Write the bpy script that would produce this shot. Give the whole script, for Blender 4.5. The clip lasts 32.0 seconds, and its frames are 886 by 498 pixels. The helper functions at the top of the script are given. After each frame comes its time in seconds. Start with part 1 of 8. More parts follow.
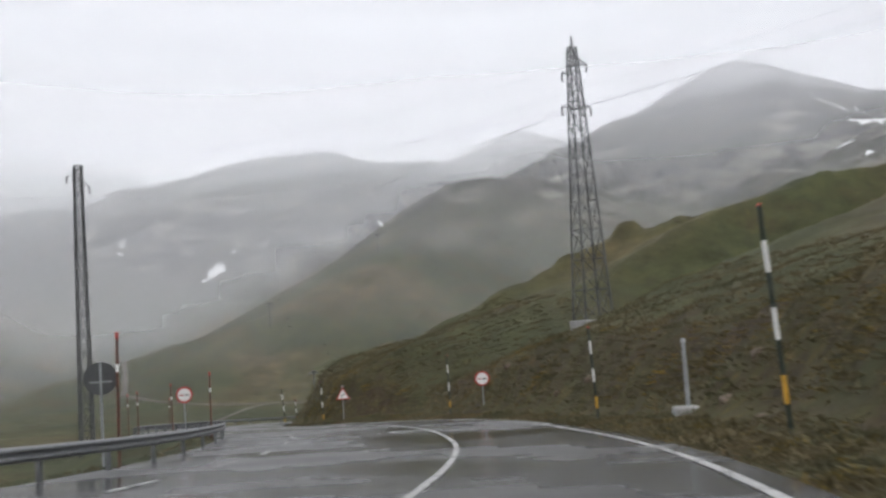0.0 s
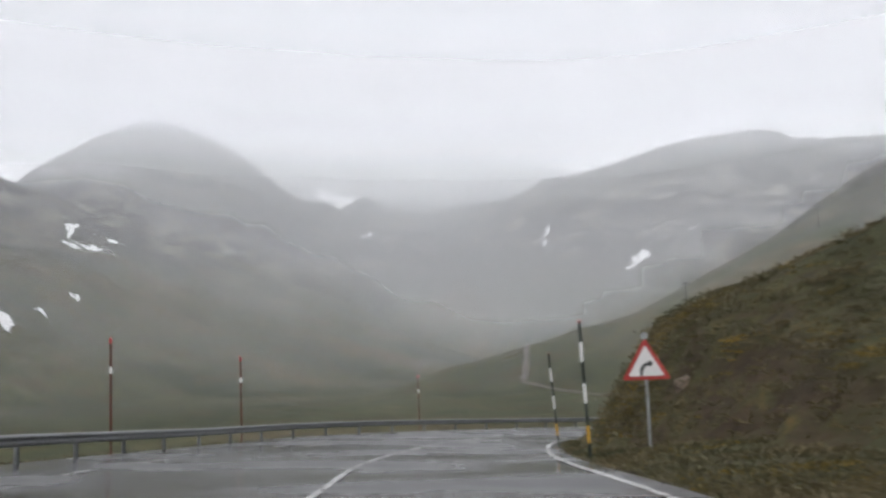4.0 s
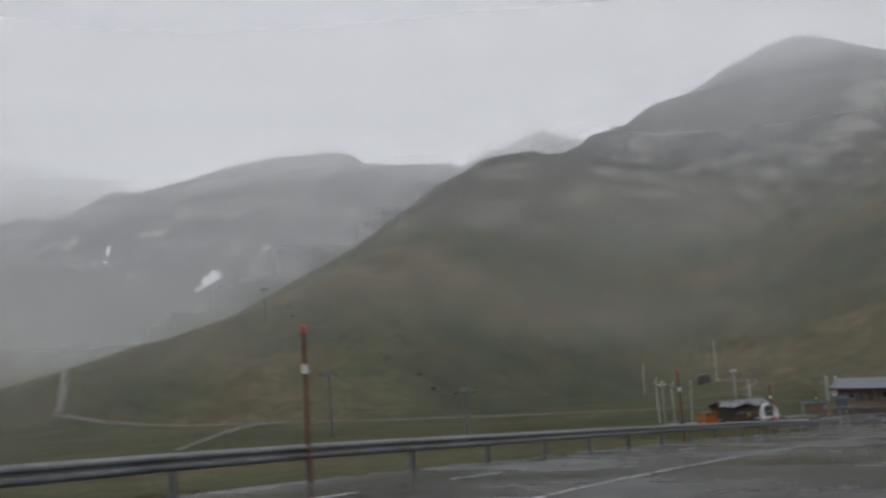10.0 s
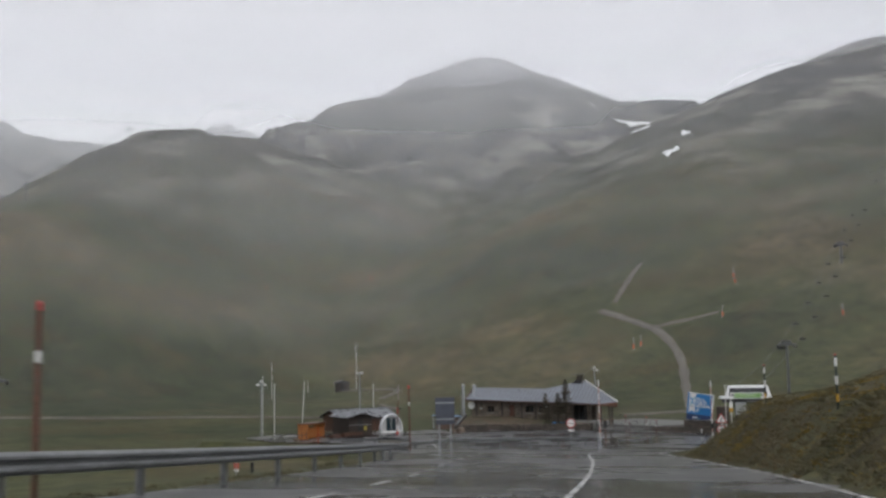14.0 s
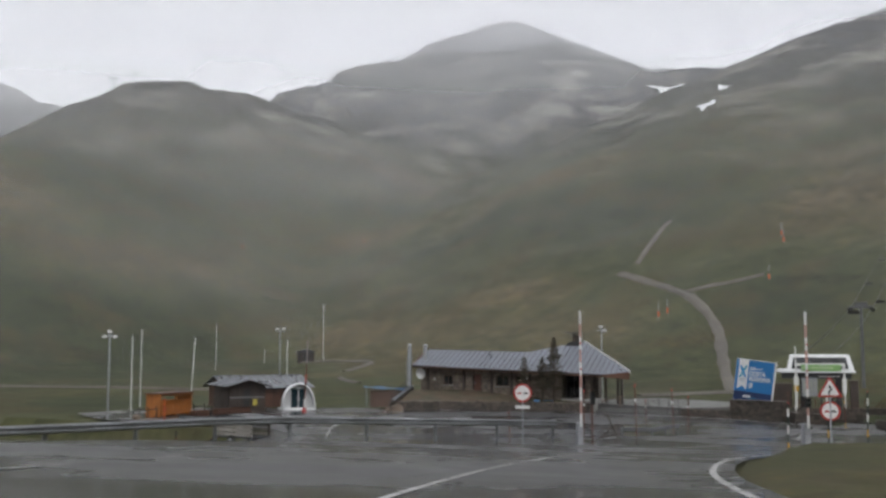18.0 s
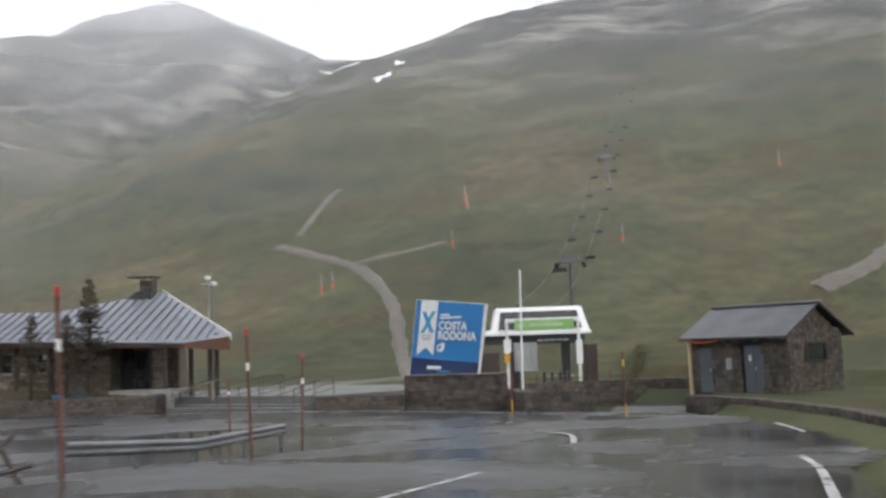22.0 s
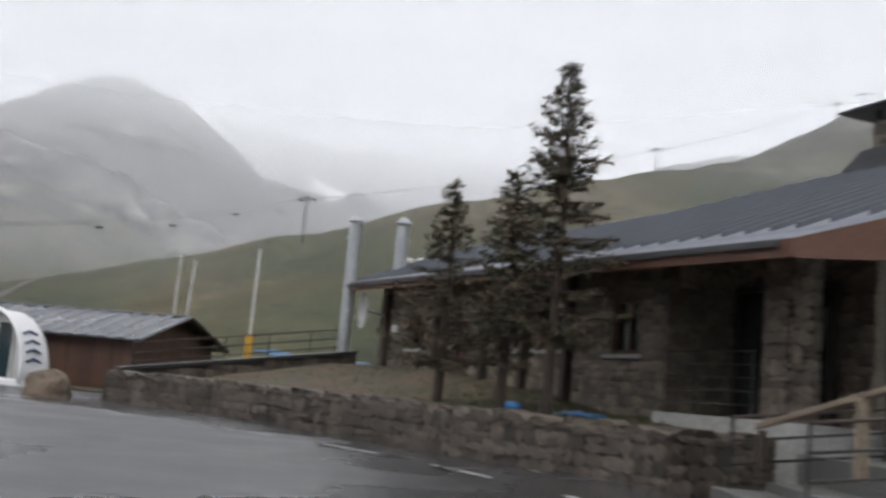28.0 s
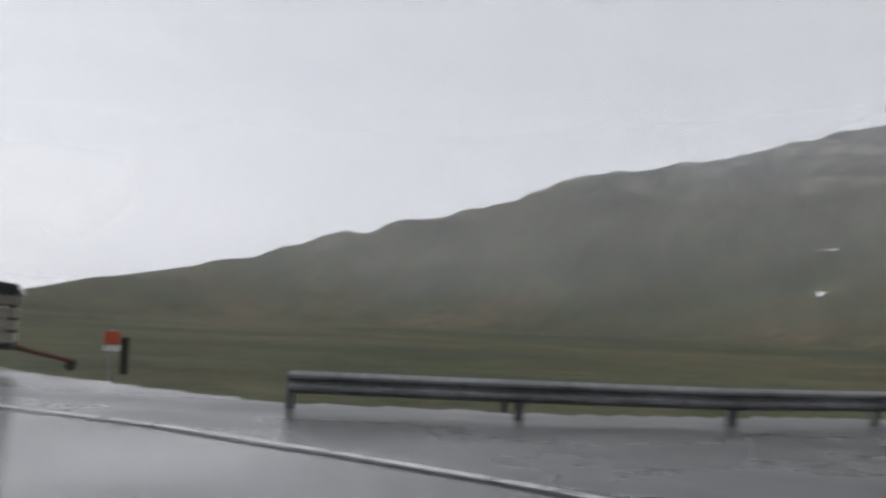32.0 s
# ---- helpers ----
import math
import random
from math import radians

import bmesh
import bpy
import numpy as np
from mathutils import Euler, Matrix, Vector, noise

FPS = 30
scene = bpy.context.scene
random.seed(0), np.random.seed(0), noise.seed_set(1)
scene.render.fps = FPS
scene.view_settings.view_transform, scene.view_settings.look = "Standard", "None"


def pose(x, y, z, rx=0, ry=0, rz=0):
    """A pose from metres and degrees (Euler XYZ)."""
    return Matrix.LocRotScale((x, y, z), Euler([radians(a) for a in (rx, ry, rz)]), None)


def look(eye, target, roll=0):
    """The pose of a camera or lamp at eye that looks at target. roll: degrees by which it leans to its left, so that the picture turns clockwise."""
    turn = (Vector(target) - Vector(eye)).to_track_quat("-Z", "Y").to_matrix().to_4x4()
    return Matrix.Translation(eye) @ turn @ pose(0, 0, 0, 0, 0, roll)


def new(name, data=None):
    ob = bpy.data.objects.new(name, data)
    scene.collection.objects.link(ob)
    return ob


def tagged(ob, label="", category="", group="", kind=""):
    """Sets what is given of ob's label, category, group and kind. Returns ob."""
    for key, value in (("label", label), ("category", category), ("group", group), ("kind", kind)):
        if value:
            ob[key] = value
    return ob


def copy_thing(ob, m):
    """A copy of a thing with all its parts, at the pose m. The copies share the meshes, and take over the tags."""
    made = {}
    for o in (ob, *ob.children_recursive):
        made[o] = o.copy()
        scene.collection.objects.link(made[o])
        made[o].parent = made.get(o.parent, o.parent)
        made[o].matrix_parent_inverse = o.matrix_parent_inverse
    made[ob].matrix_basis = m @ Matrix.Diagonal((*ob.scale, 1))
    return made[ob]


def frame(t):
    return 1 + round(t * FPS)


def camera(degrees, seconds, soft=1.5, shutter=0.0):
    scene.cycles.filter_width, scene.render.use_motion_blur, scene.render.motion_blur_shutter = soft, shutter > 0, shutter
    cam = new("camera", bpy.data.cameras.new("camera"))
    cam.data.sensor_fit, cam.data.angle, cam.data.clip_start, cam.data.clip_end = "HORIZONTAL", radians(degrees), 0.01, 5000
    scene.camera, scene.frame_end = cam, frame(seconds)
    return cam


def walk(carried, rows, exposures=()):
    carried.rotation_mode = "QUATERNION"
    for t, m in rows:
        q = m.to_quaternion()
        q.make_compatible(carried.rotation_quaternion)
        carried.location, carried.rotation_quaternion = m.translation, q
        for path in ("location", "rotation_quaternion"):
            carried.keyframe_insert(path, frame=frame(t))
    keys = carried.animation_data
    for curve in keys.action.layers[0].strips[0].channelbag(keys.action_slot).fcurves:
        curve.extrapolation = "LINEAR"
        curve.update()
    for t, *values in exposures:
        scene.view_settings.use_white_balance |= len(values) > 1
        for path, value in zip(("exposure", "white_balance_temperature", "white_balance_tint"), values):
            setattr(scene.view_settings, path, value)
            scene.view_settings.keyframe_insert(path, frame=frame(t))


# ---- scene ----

# ---------------------------------------------------------------- camera
cam = camera(46.4, 32.0, soft=2.7, shutter=0.4)
PATH = [
    (0, -0.00, 0.00, 0.000, 1.94, 5.19, -3.86),
    (0.5, 0.54, 7.90, -0.444, 5.07, 5.93, -2.56),
    (1, 0.87, 15.84, -0.872, 7.65, 6.02, -4.12),
    (1.5, 0.69, 23.62, -1.389, 9.32, 5.96, -3.71),
    (2, 0.35, 31.44, -1.874, 11.71, 6.01, -3.82),
    (2.5, -0.39, 39.39, -2.307, 14.02, 7.25, -1.75),
    (3, -1.56, 47.46, -2.654, 18.48, 6.37, -2.30),
    (3.5, -3.30, 55.10, -3.030, 21.52, 6.29, -1.76),
    (4, -5.42, 61.87, -3.458, 25.72, 6.09, -2.15),
    (4.5, -7.90, 68.06, -3.864, 28.65, 6.38, -3.61),
    (5, -10.66, 74.03, -4.252, 30.31, 6.78, -4.17),
    (5.5, -13.50, 79.82, -4.627, 30.73, 7.22, -4.24),
    (6, -16.24, 85.46, -4.994, 29.93, 7.62, -4.24),
    (6.5, -18.68, 90.97, -5.360, 27.95, 7.91, -4.60),
    (7, -20.65, 96.38, -5.731, 24.82, 8.01, -5.75),
    (7.5, -22.49, 102.44, -6.127, 21.88, 8.05, -4.61),
    (8, -24.37, 108.36, -6.444, 18.05, 7.68, -4.28),
    (8.5, -25.38, 114.29, -6.758, 14.16, 7.78, -4.17),
    (9, -25.64, 120.29, -7.103, 10.62, 7.19, -2.55),
    (9.5, -25.41, 126.38, -7.523, 8.72, 7.03, -3.33),
    (10, -24.75, 132.52, -7.920, 2.07, 6.51, -4.27),
    (10.5, -23.75, 138.59, -8.303, -1.51, 5.90, -2.63),
    (11, -22.26, 144.48, -8.674, -5.55, 5.36, -3.36),
    (11.5, -20.14, 150.09, -9.039, -9.66, 5.54, -2.81),
    (12, -17.78, 155.75, -9.446, -13.58, 5.10, -3.18),
    (12.5, -15.27, 161.37, -9.923, -14.38, 5.55, -1.90),
    (13, -12.55, 166.96, -10.368, -14.54, 6.61, -0.81),
    (13.5, -9.76, 172.66, -10.802, -14.92, 6.20, -0.86),
    (14, -6.75, 178.12, -11.255, -15.36, 6.16, -1.11),
    (14.5, -3.65, 183.46, -11.719, -15.67, 6.28, -1.38),
    (15, -0.58, 188.78, -12.185, -15.66, 6.38, -1.49),
    (15.5, 2.31, 194.18, -12.645, -15.12, 6.27, -1.29),
    (16, 4.89, 199.75, -13.093, -13.87, 5.75, -0.59),
    (16.5, 7.40, 205.41, -13.541, -13.59, 5.56, -0.77),
    (17, 10.10, 211.17, -14.037, -13.25, 5.15, 0.01),
    (17.5, 12.69, 217.12, -14.606, -13.30, 5.87, 0.34),
    (18, 15.26, 222.88, -15.098, -13.78, 5.31, 0.04),
    (18.5, 17.80, 228.51, -15.456, -15.73, 4.34, -1.15),
    (19, 20.31, 234.06, -15.819, -16.38, 5.52, -0.81),
    (19.5, 22.77, 239.19, -16.284, -17.62, 7.37, -1.37),
    (20, 25.49, 244.34, -16.841, -20.52, 4.87, -2.76),
    (20.5, 28.52, 249.55, -17.250, -23.75, 5.16, -3.44),
    (21, 31.63, 254.37, -17.636, -27.56, 4.25, -3.20),
    (21.5, 35.02, 259.18, -18.174, -29.32, 5.14, -2.68),
    (22, 38.33, 263.79, -18.692, -31.27, 5.41, -1.98),
    (22.5, 41.81, 267.88, -19.124, -32.87, 6.17, -1.25),
    (23, 45.13, 271.60, -19.482, -34.64, 7.12, 0.86),
    (23.5, 48.75, 275.09, -19.718, -34.15, 7.26, 1.14),
    (24, 51.80, 278.19, -19.928, -34.15, 7.19, 1.60),
    (24.5, 54.81, 281.55, -20.138, -30.87, 6.57, 4.19),
    (25, 57.24, 284.49, -20.285, -26.02, 6.45, 4.78),
    (25.5, 59.12, 287.37, -20.394, -19.49, 6.61, 4.22),
    (26, 60.36, 290.53, -20.469, -11.33, 6.82, 3.23),
    (26.5, 60.92, 294.28, -20.504, -1.55, 6.83, 2.52),
    (27, 60.70, 298.62, -20.534, 10.20, 7.02, 3.40),
    (27.6, 59.78, 302.76, -20.561, 24.34, 7.57, 5.54),
    (28, 58.62, 304.88, -20.556, 31.23, 7.97, 5.31),
    (28.4, 57.26, 307.29, -20.537, 38.61, 7.62, 3.93),
    (28.7, 55.88, 308.90, -20.523, 44.76, 7.64, 3.18),
    (29, 54.74, 310.03, -20.514, 51.80, 7.49, 3.45),
    (29.5, 51.08, 312.32, -20.523, 60.15, 7.44, 3.21),
    (30, 46.98, 313.64, -20.523, 69.59, 7.36, 4.41),
    (30.5, 43.16, 313.99, -20.538, 77.04, 8.37, 4.83),
    (31, 39.36, 313.49, -20.573, 89.60, 8.14, 4.29),
    (31.5, 37.32, 313.52, -20.601, 101.65, 7.00, 3.35),
    (32, 35.37, 312.54, -20.570, 113.12, 5.03, 2.65),
]
walk(cam, [(t, Matrix.Translation((x, y, z)) @ Euler((0, 0, radians(yw))).to_matrix().to_4x4()
            @ Euler((radians(90 + p), 0, 0)).to_matrix().to_4x4() @ Euler((0, 0, radians(r))).to_matrix().to_4x4()) for t, x, y, z, yw, p, r in PATH],
     [(0, 0.07), (4, 0.05), (7, -0.42), (8, -0.6), (9, -0.42), (10, -0.46), (13, -0.25), (15.5, -0.08), (18, -0.05), (19, 0.3), (22, 0.46), (24, 0.53), (26.5, 0.24), (27.6, 0.08), (28.1, 0.12), (29.2, 0.33), (30, 0.06), (31, -0.3), (32, -0.36)])

# ---------------------------------------------------------------- sky and sun
SUN_EL, SUN_AZ = radians(48), radians(200)
world = bpy.data.worlds.new("overcast_sky")
scene.world = world
world.use_nodes = True
wn, wl = world.node_tree.nodes, world.node_tree.links
wn.clear()
w_out, w_bg = wn.new("ShaderNodeOutputWorld"), wn.new("ShaderNodeBackground")
sky = wn.new("ShaderNodeTexSky")
sky.sky_type, sky.sun_disc, sky.sun_elevation, sky.sun_rotation = "NISHITA", False, SUN_EL, SUN_AZ
sky.air_density, sky.dust_density, sky.ozone_density = 1.0, 6.0, 1.0
grey = wn.new("ShaderNodeHueSaturation")
grey.inputs["Saturation"].default_value = 0.12
w_tc, w_map = wn.new("ShaderNodeTexCoord"), wn.new("ShaderNodeMapping")
w_map.inputs["Scale"].default_value = (1.6, 1.6, 5.0)
cl1, cl2 = wn.new("ShaderNodeTexNoise"), wn.new("ShaderNodeTexNoise")
cl1.inputs["Scale"].default_value, cl1.inputs["Detail"].default_value, cl1.inputs["Roughness"].default_value = 1.3, 6, 0.55
cl2.inputs["Scale"].default_value, cl2.inputs["Detail"].default_value = 4.5, 8
w_add, w_ramp, w_mix = wn.new("ShaderNodeMath"), wn.new("ShaderNodeValToRGB"), wn.new("ShaderNodeMixRGB")
w_add.operation = "MULTIPLY_ADD"
w_add.inputs[1].default_value = 0.35
w_ramp.color_ramp.elements[0].position, w_ramp.color_ramp.elements[0].color = 0.45, (8.6, 8.8, 9.5, 1)
w_ramp.color_ramp.elements[1].position, w_ramp.color_ramp.elements[1].color = 0.85, (13.0, 13.1, 13.6, 1)
w_mix.inputs[0].default_value = 0.82
wl.new(w_tc.outputs["Generated"], w_map.inputs["Vector"])
wl.new(w_map.outputs["Vector"], cl1.inputs["Vector"])
wl.new(w_map.outputs["Vector"], cl2.inputs["Vector"])
wl.new(cl2.outputs["Fac"], w_add.inputs[0])
wl.new(cl1.outputs["Fac"], w_add.inputs[2])
wl.new(w_add.outputs[0], w_ramp.inputs["Fac"])
wl.new(sky.outputs["Color"], grey.inputs["Color"])
wl.new(grey.outputs["Color"], w_mix.inputs[1])
wl.new(w_ramp.outputs["Color"], w_mix.inputs[2])
wl.new(w_mix.outputs["Color"], w_bg.inputs["Color"])
w_bg.inputs["Strength"].default_value = 0.098
wl.new(w_bg.outputs["Background"], w_out.inputs["Surface"])
sun_data = bpy.data.lights.new("sun", "SUN")
sun_data.energy, sun_data.angle, sun_data.color = 0.8, radians(30), (1.0, 0.97, 0.92)
sun = new("sun", sun_data)
sun.matrix_world = look((0, 0, 0), (-math.sin(SUN_AZ) * math.cos(SUN_EL) * -1, -math.cos(SUN_AZ) * math.cos(SUN_EL), -math.sin(SUN_EL)))

# ---------------------------------------------------------------- materials
MATS = {}


def mat(name, rgb, rough=0.7, metal=0.0, vary=0.25, scale=1.5, fine=14.0, bump=0.15, rgb2=None, spec=0.5, bump_d=0.02, random_tint=0.0, wet=0.0):
    """A surface with variation at two scales, relief, and, where wet, patches with a film of water."""
    if name in MATS:
        return MATS[name]
    m = bpy.data.materials.new(name)
    m.use_nodes = True
    n, l = m.node_tree.nodes, m.node_tree.links
    b = n["Principled BSDF"]
    tc = n.new("ShaderNodeTexCoord")
    n1, n2 = n.new("ShaderNodeTexNoise"), n.new("ShaderNodeTexNoise")
    n1.inputs["Scale"].default_value, n1.inputs["Detail"].default_value = scale, 5
    n2.inputs["Scale"].default_value, n2.inputs["Detail"].default_value = fine, 8
    l.new(tc.outputs["Object"], n1.inputs["Vector"])
    l.new(tc.outputs["Object"], n2.inputs["Vector"])
    rgb2 = rgb2 or tuple(c * (1 - vary) for c in rgb)
    ramp = n.new("ShaderNodeValToRGB")
    ramp.color_ramp.elements[0].position, ramp.color_ramp.elements[0].color = 0.35, (*rgb2, 1)
    ramp.color_ramp.elements[1].position, ramp.color_ramp.elements[1].color = 0.65, (*rgb, 1)
    l.new(n1.outputs["Fac"], ramp.inputs["Fac"])
    fine_mix = n.new("ShaderNodeMixRGB")
    fine_mix.blend_type = "OVERLAY"
    fine_mix.inputs[0].default_value = min(1.0, vary * 1.6)
    l.new(ramp.outputs["Color"], fine_mix.inputs[1])
    l.new(n2.outputs["Fac"], fine_mix.inputs[2])
    colour = fine_mix.outputs["Color"]
    if random_tint:
        oi, hs, mr = n.new("ShaderNodeObjectInfo"), n.new("ShaderNodeHueSaturation"), n.new("ShaderNodeMapRange")
        mr.inputs["To Min"].default_value, mr.inputs["To Max"].default_value = 1 - random_tint, 1 + random_tint
        gi, ad, fr = n.new("ShaderNodeNewGeometry"), n.new("ShaderNodeMath"), n.new("ShaderNodeMath")
        fr.operation = "FRACT"
        l.new(oi.outputs["Random"], ad.inputs[0])
        l.new(gi.outputs["Random Per Island"], ad.inputs[1])
        l.new(ad.outputs[0], fr.inputs[0])
        l.new(fr.outputs[0], mr.inputs["Value"])
        l.new(mr.outputs["Result"], hs.inputs["Value"])
        l.new(colour, hs.inputs["Color"])
        colour = hs.outputs["Color"]
    l.new(colour, b.inputs["Base Color"])
    b.inputs["Metallic"].default_value = metal
    b.inputs["Specular IOR Level"].default_value = spec
    rr = n.new("ShaderNodeMapRange")
    rr.inputs["From Min"].default_value, rr.inputs["From Max"].default_value = 0.35, 0.65
    rr.inputs["To Min"].default_value, rr.inputs["To Max"].default_value = max(0.03, rough - 0.12 - wet), min(1, rough + 0.1)
    l.new(n1.outputs["Fac"], rr.inputs["Value"])
    l.new(rr.outputs["Result"], b.inputs["Roughness"])
    if bump:
        bp = n.new("ShaderNodeBump")
        bp.inputs["Strength"].default_value, bp.inputs["Distance"].default_value = bump, bump_d
        l.new(n2.outputs["Fac"], bp.inputs["Height"])
        l.new(bp.outputs["Normal"], b.inputs["Normal"])
    MATS[name] = m
    return m


ASPHALT = mat("wet_asphalt", (0.05, 0.051, 0.053), 0.29, vary=0.22, scale=0.16, fine=34, bump=0.1, rgb2=(0.036, 0.037, 0.039), wet=0.05, bump_d=0.005)
PAINT = mat("worn_white_road_paint", (0.5, 0.5, 0.49), 0.35, vary=0.5, scale=2.2, fine=9, bump=0.05, rgb2=(0.26, 0.26, 0.26))
RAIL_STEEL = mat("weathered_rail_steel", (0.2, 0.21, 0.22), 0.5, 0.25, vary=0.35, scale=0.7, fine=8, bump=0.05, rgb2=(0.12, 0.125, 0.13))
STEEL = mat("galvanised_steel", (0.42, 0.44, 0.46), 0.42, 0.55, vary=0.2, scale=0.8, fine=9, bump=0.04)
RUST = mat("rusty_red_steel", (0.13, 0.045, 0.03), 0.7, vary=0.4, scale=3, fine=25, rgb2=(0.07, 0.04, 0.025))
RED = mat("red_paint", (0.42, 0.035, 0.03), 0.45, vary=0.25, scale=4)
WHITE = mat("white_paint", (0.72, 0.72, 0.71), 0.45, vary=0.12, scale=3)
BLACK = mat("black_paint", (0.02, 0.022, 0.022), 0.5, vary=0.2, scale=3)
DARKGREEN = mat("black_green_paint", (0.018, 0.03, 0.024), 0.5, vary=0.25, scale=3)
YELLOW = mat("yellow_paint", (0.6, 0.33, 0.03), 0.5, vary=0.25, scale=3)
ORANGE = mat("orange_mesh_plastic", (0.62, 0.12, 0.03), 0.6, vary=0.25, scale=3)
CONCRETE = mat("weathered_concrete", (0.34, 0.34, 0.33), 0.8, vary=0.3, scale=1.6, fine=18, bump=0.25)
STONE = mat("brown_grey_stone", (0.095, 0.076, 0.06), 0.6, vary=0.45, scale=1.8, fine=11, bump=0.6, rgb2=(0.045, 0.038, 0.032), random_tint=0.55, bump_d=0.03)
STONE_PALE = mat("beige_grey_stone", (0.19, 0.155, 0.12), 0.75, vary=0.4, scale=1.8, fine=11, bump=0.5, rgb2=(0.1, 0.083, 0.068), random_tint=0.4, bump_d=0.03)
MORTAR = mat("stone_mortar", (0.058, 0.049, 0.041), 0.85, vary=0.35, scale=2.2, fine=16, bump=0.4)
WOOD_PALE = mat("weathered_pale_wood", (0.2, 0.16, 0.12), 0.75, vary=0.3, scale=3, fine=20, bump=0.2)
SLATE = mat("blue_grey_metal_roof", (0.19, 0.205, 0.24), 0.5, 0.0, vary=0.25, scale=0.5, fine=6, bump=0.05, spec=0.45)
SEAM = mat("pale_roof_seam", (0.14, 0.15, 0.17), 0.35, 0.3, vary=0.15)
# roof metal darkened, so the seams' shadow lines are in the colour
SHADE_SEAM = mat("shade_toned_roof_seam", (0.1, 0.11, 0.13), 0.55, 0.0, vary=0.15, spec=0.35)
DARKROOF = mat("dark_grey_roof", (0.055, 0.058, 0.065), 0.4, 0.2, vary=0.25, scale=0.7, fine=8)
WOOD_DARK = mat("dark_stained_boards", (0.05, 0.036, 0.03), 0.6, vary=0.4, scale=2.5, fine=22, bump=0.2, random_tint=0.25)
WOOD_BROWN = mat("brown_stained_boards", (0.09, 0.042, 0.026), 0.6, vary=0.35, scale=2.5, fine=22, bump=0.2, random_tint=0.25)
WOOD_ORANGE = mat("orange_varnished_wood", (0.36, 0.13, 0.03), 0.5, vary=0.3, scale=2.5, fine=20, random_tint=0.2)
FASCIA = mat("red_brown_fascia_wood", (0.12, 0.052, 0.03), 0.5, vary=0.3, scale=2.0, fine=18)
GLASS = mat("dark_window_glass", (0.02, 0.024, 0.028), 0.08, vary=0.1, bump=0, spec=0.8)
BLUE = mat("billboard_blue", (0.018, 0.17, 0.42), 0.45, vary=0.06, scale=1.0, bump=0.02)
NAVY = mat("billboard_navy", (0.012, 0.03, 0.1), 0.45, vary=0.08, scale=1.0, bump=0.02)
CYAN = mat("billboard_cyan", (0.03, 0.3, 0.42), 0.45, vary=0.06, bump=0.02)
OFFWHITE = mat("dome_white_canvas", (0.78, 0.79, 0.8), 0.5, vary=0.06, scale=1.0, bump=0.03)
GREENBAND = mat("green_banner", (0.16, 0.36, 0.07), 0.5, vary=0.25, scale=1.2, rgb2=(0.25, 0.4, 0.2))
BLUESHEET = mat("blue_tarpaulin", (0.05, 0.2, 0.42), 0.45, vary=0.25, scale=2)
SNOW = mat("old_snow", (0.78, 0.79, 0.8), 0.6, vary=0.12, scale=0.05, fine=0.6)
GRAVEL = mat("pale_gravel_track", (0.125, 0.112, 0.094), 0.85, vary=0.4, scale=0.15, fine=3, bump=0.3)
BARK = mat("bark", (0.06, 0.045, 0.035), 0.9, vary=0.4, scale=5, fine=30, bump=0.5)
NEEDLE = mat("dark_conifer_needles", (0.04, 0.044, 0.028), 0.8, vary=0.4, scale=2, fine=12, rgb2=(0.08, 0.054, 0.03))
BOULDER = mat("brown_boulder", (0.15, 0.115, 0.085), 0.8, vary=0.4, scale=1.2, fine=8, bump=0.6)
TUFT = mat("yellow_dry_tuft", (0.2, 0.135, 0.025), 0.9, vary=0.35, scale=0.35, fine=12, rgb2=(0.06, 0.055, 0.02), random_tint=0.3)
TUFT2 = mat("brown_heather_tuft", (0.125, 0.098, 0.05), 0.9, vary=0.3, scale=0.3, fine=12, rgb2=(0.07, 0.07, 0.032), random_tint=0.2)


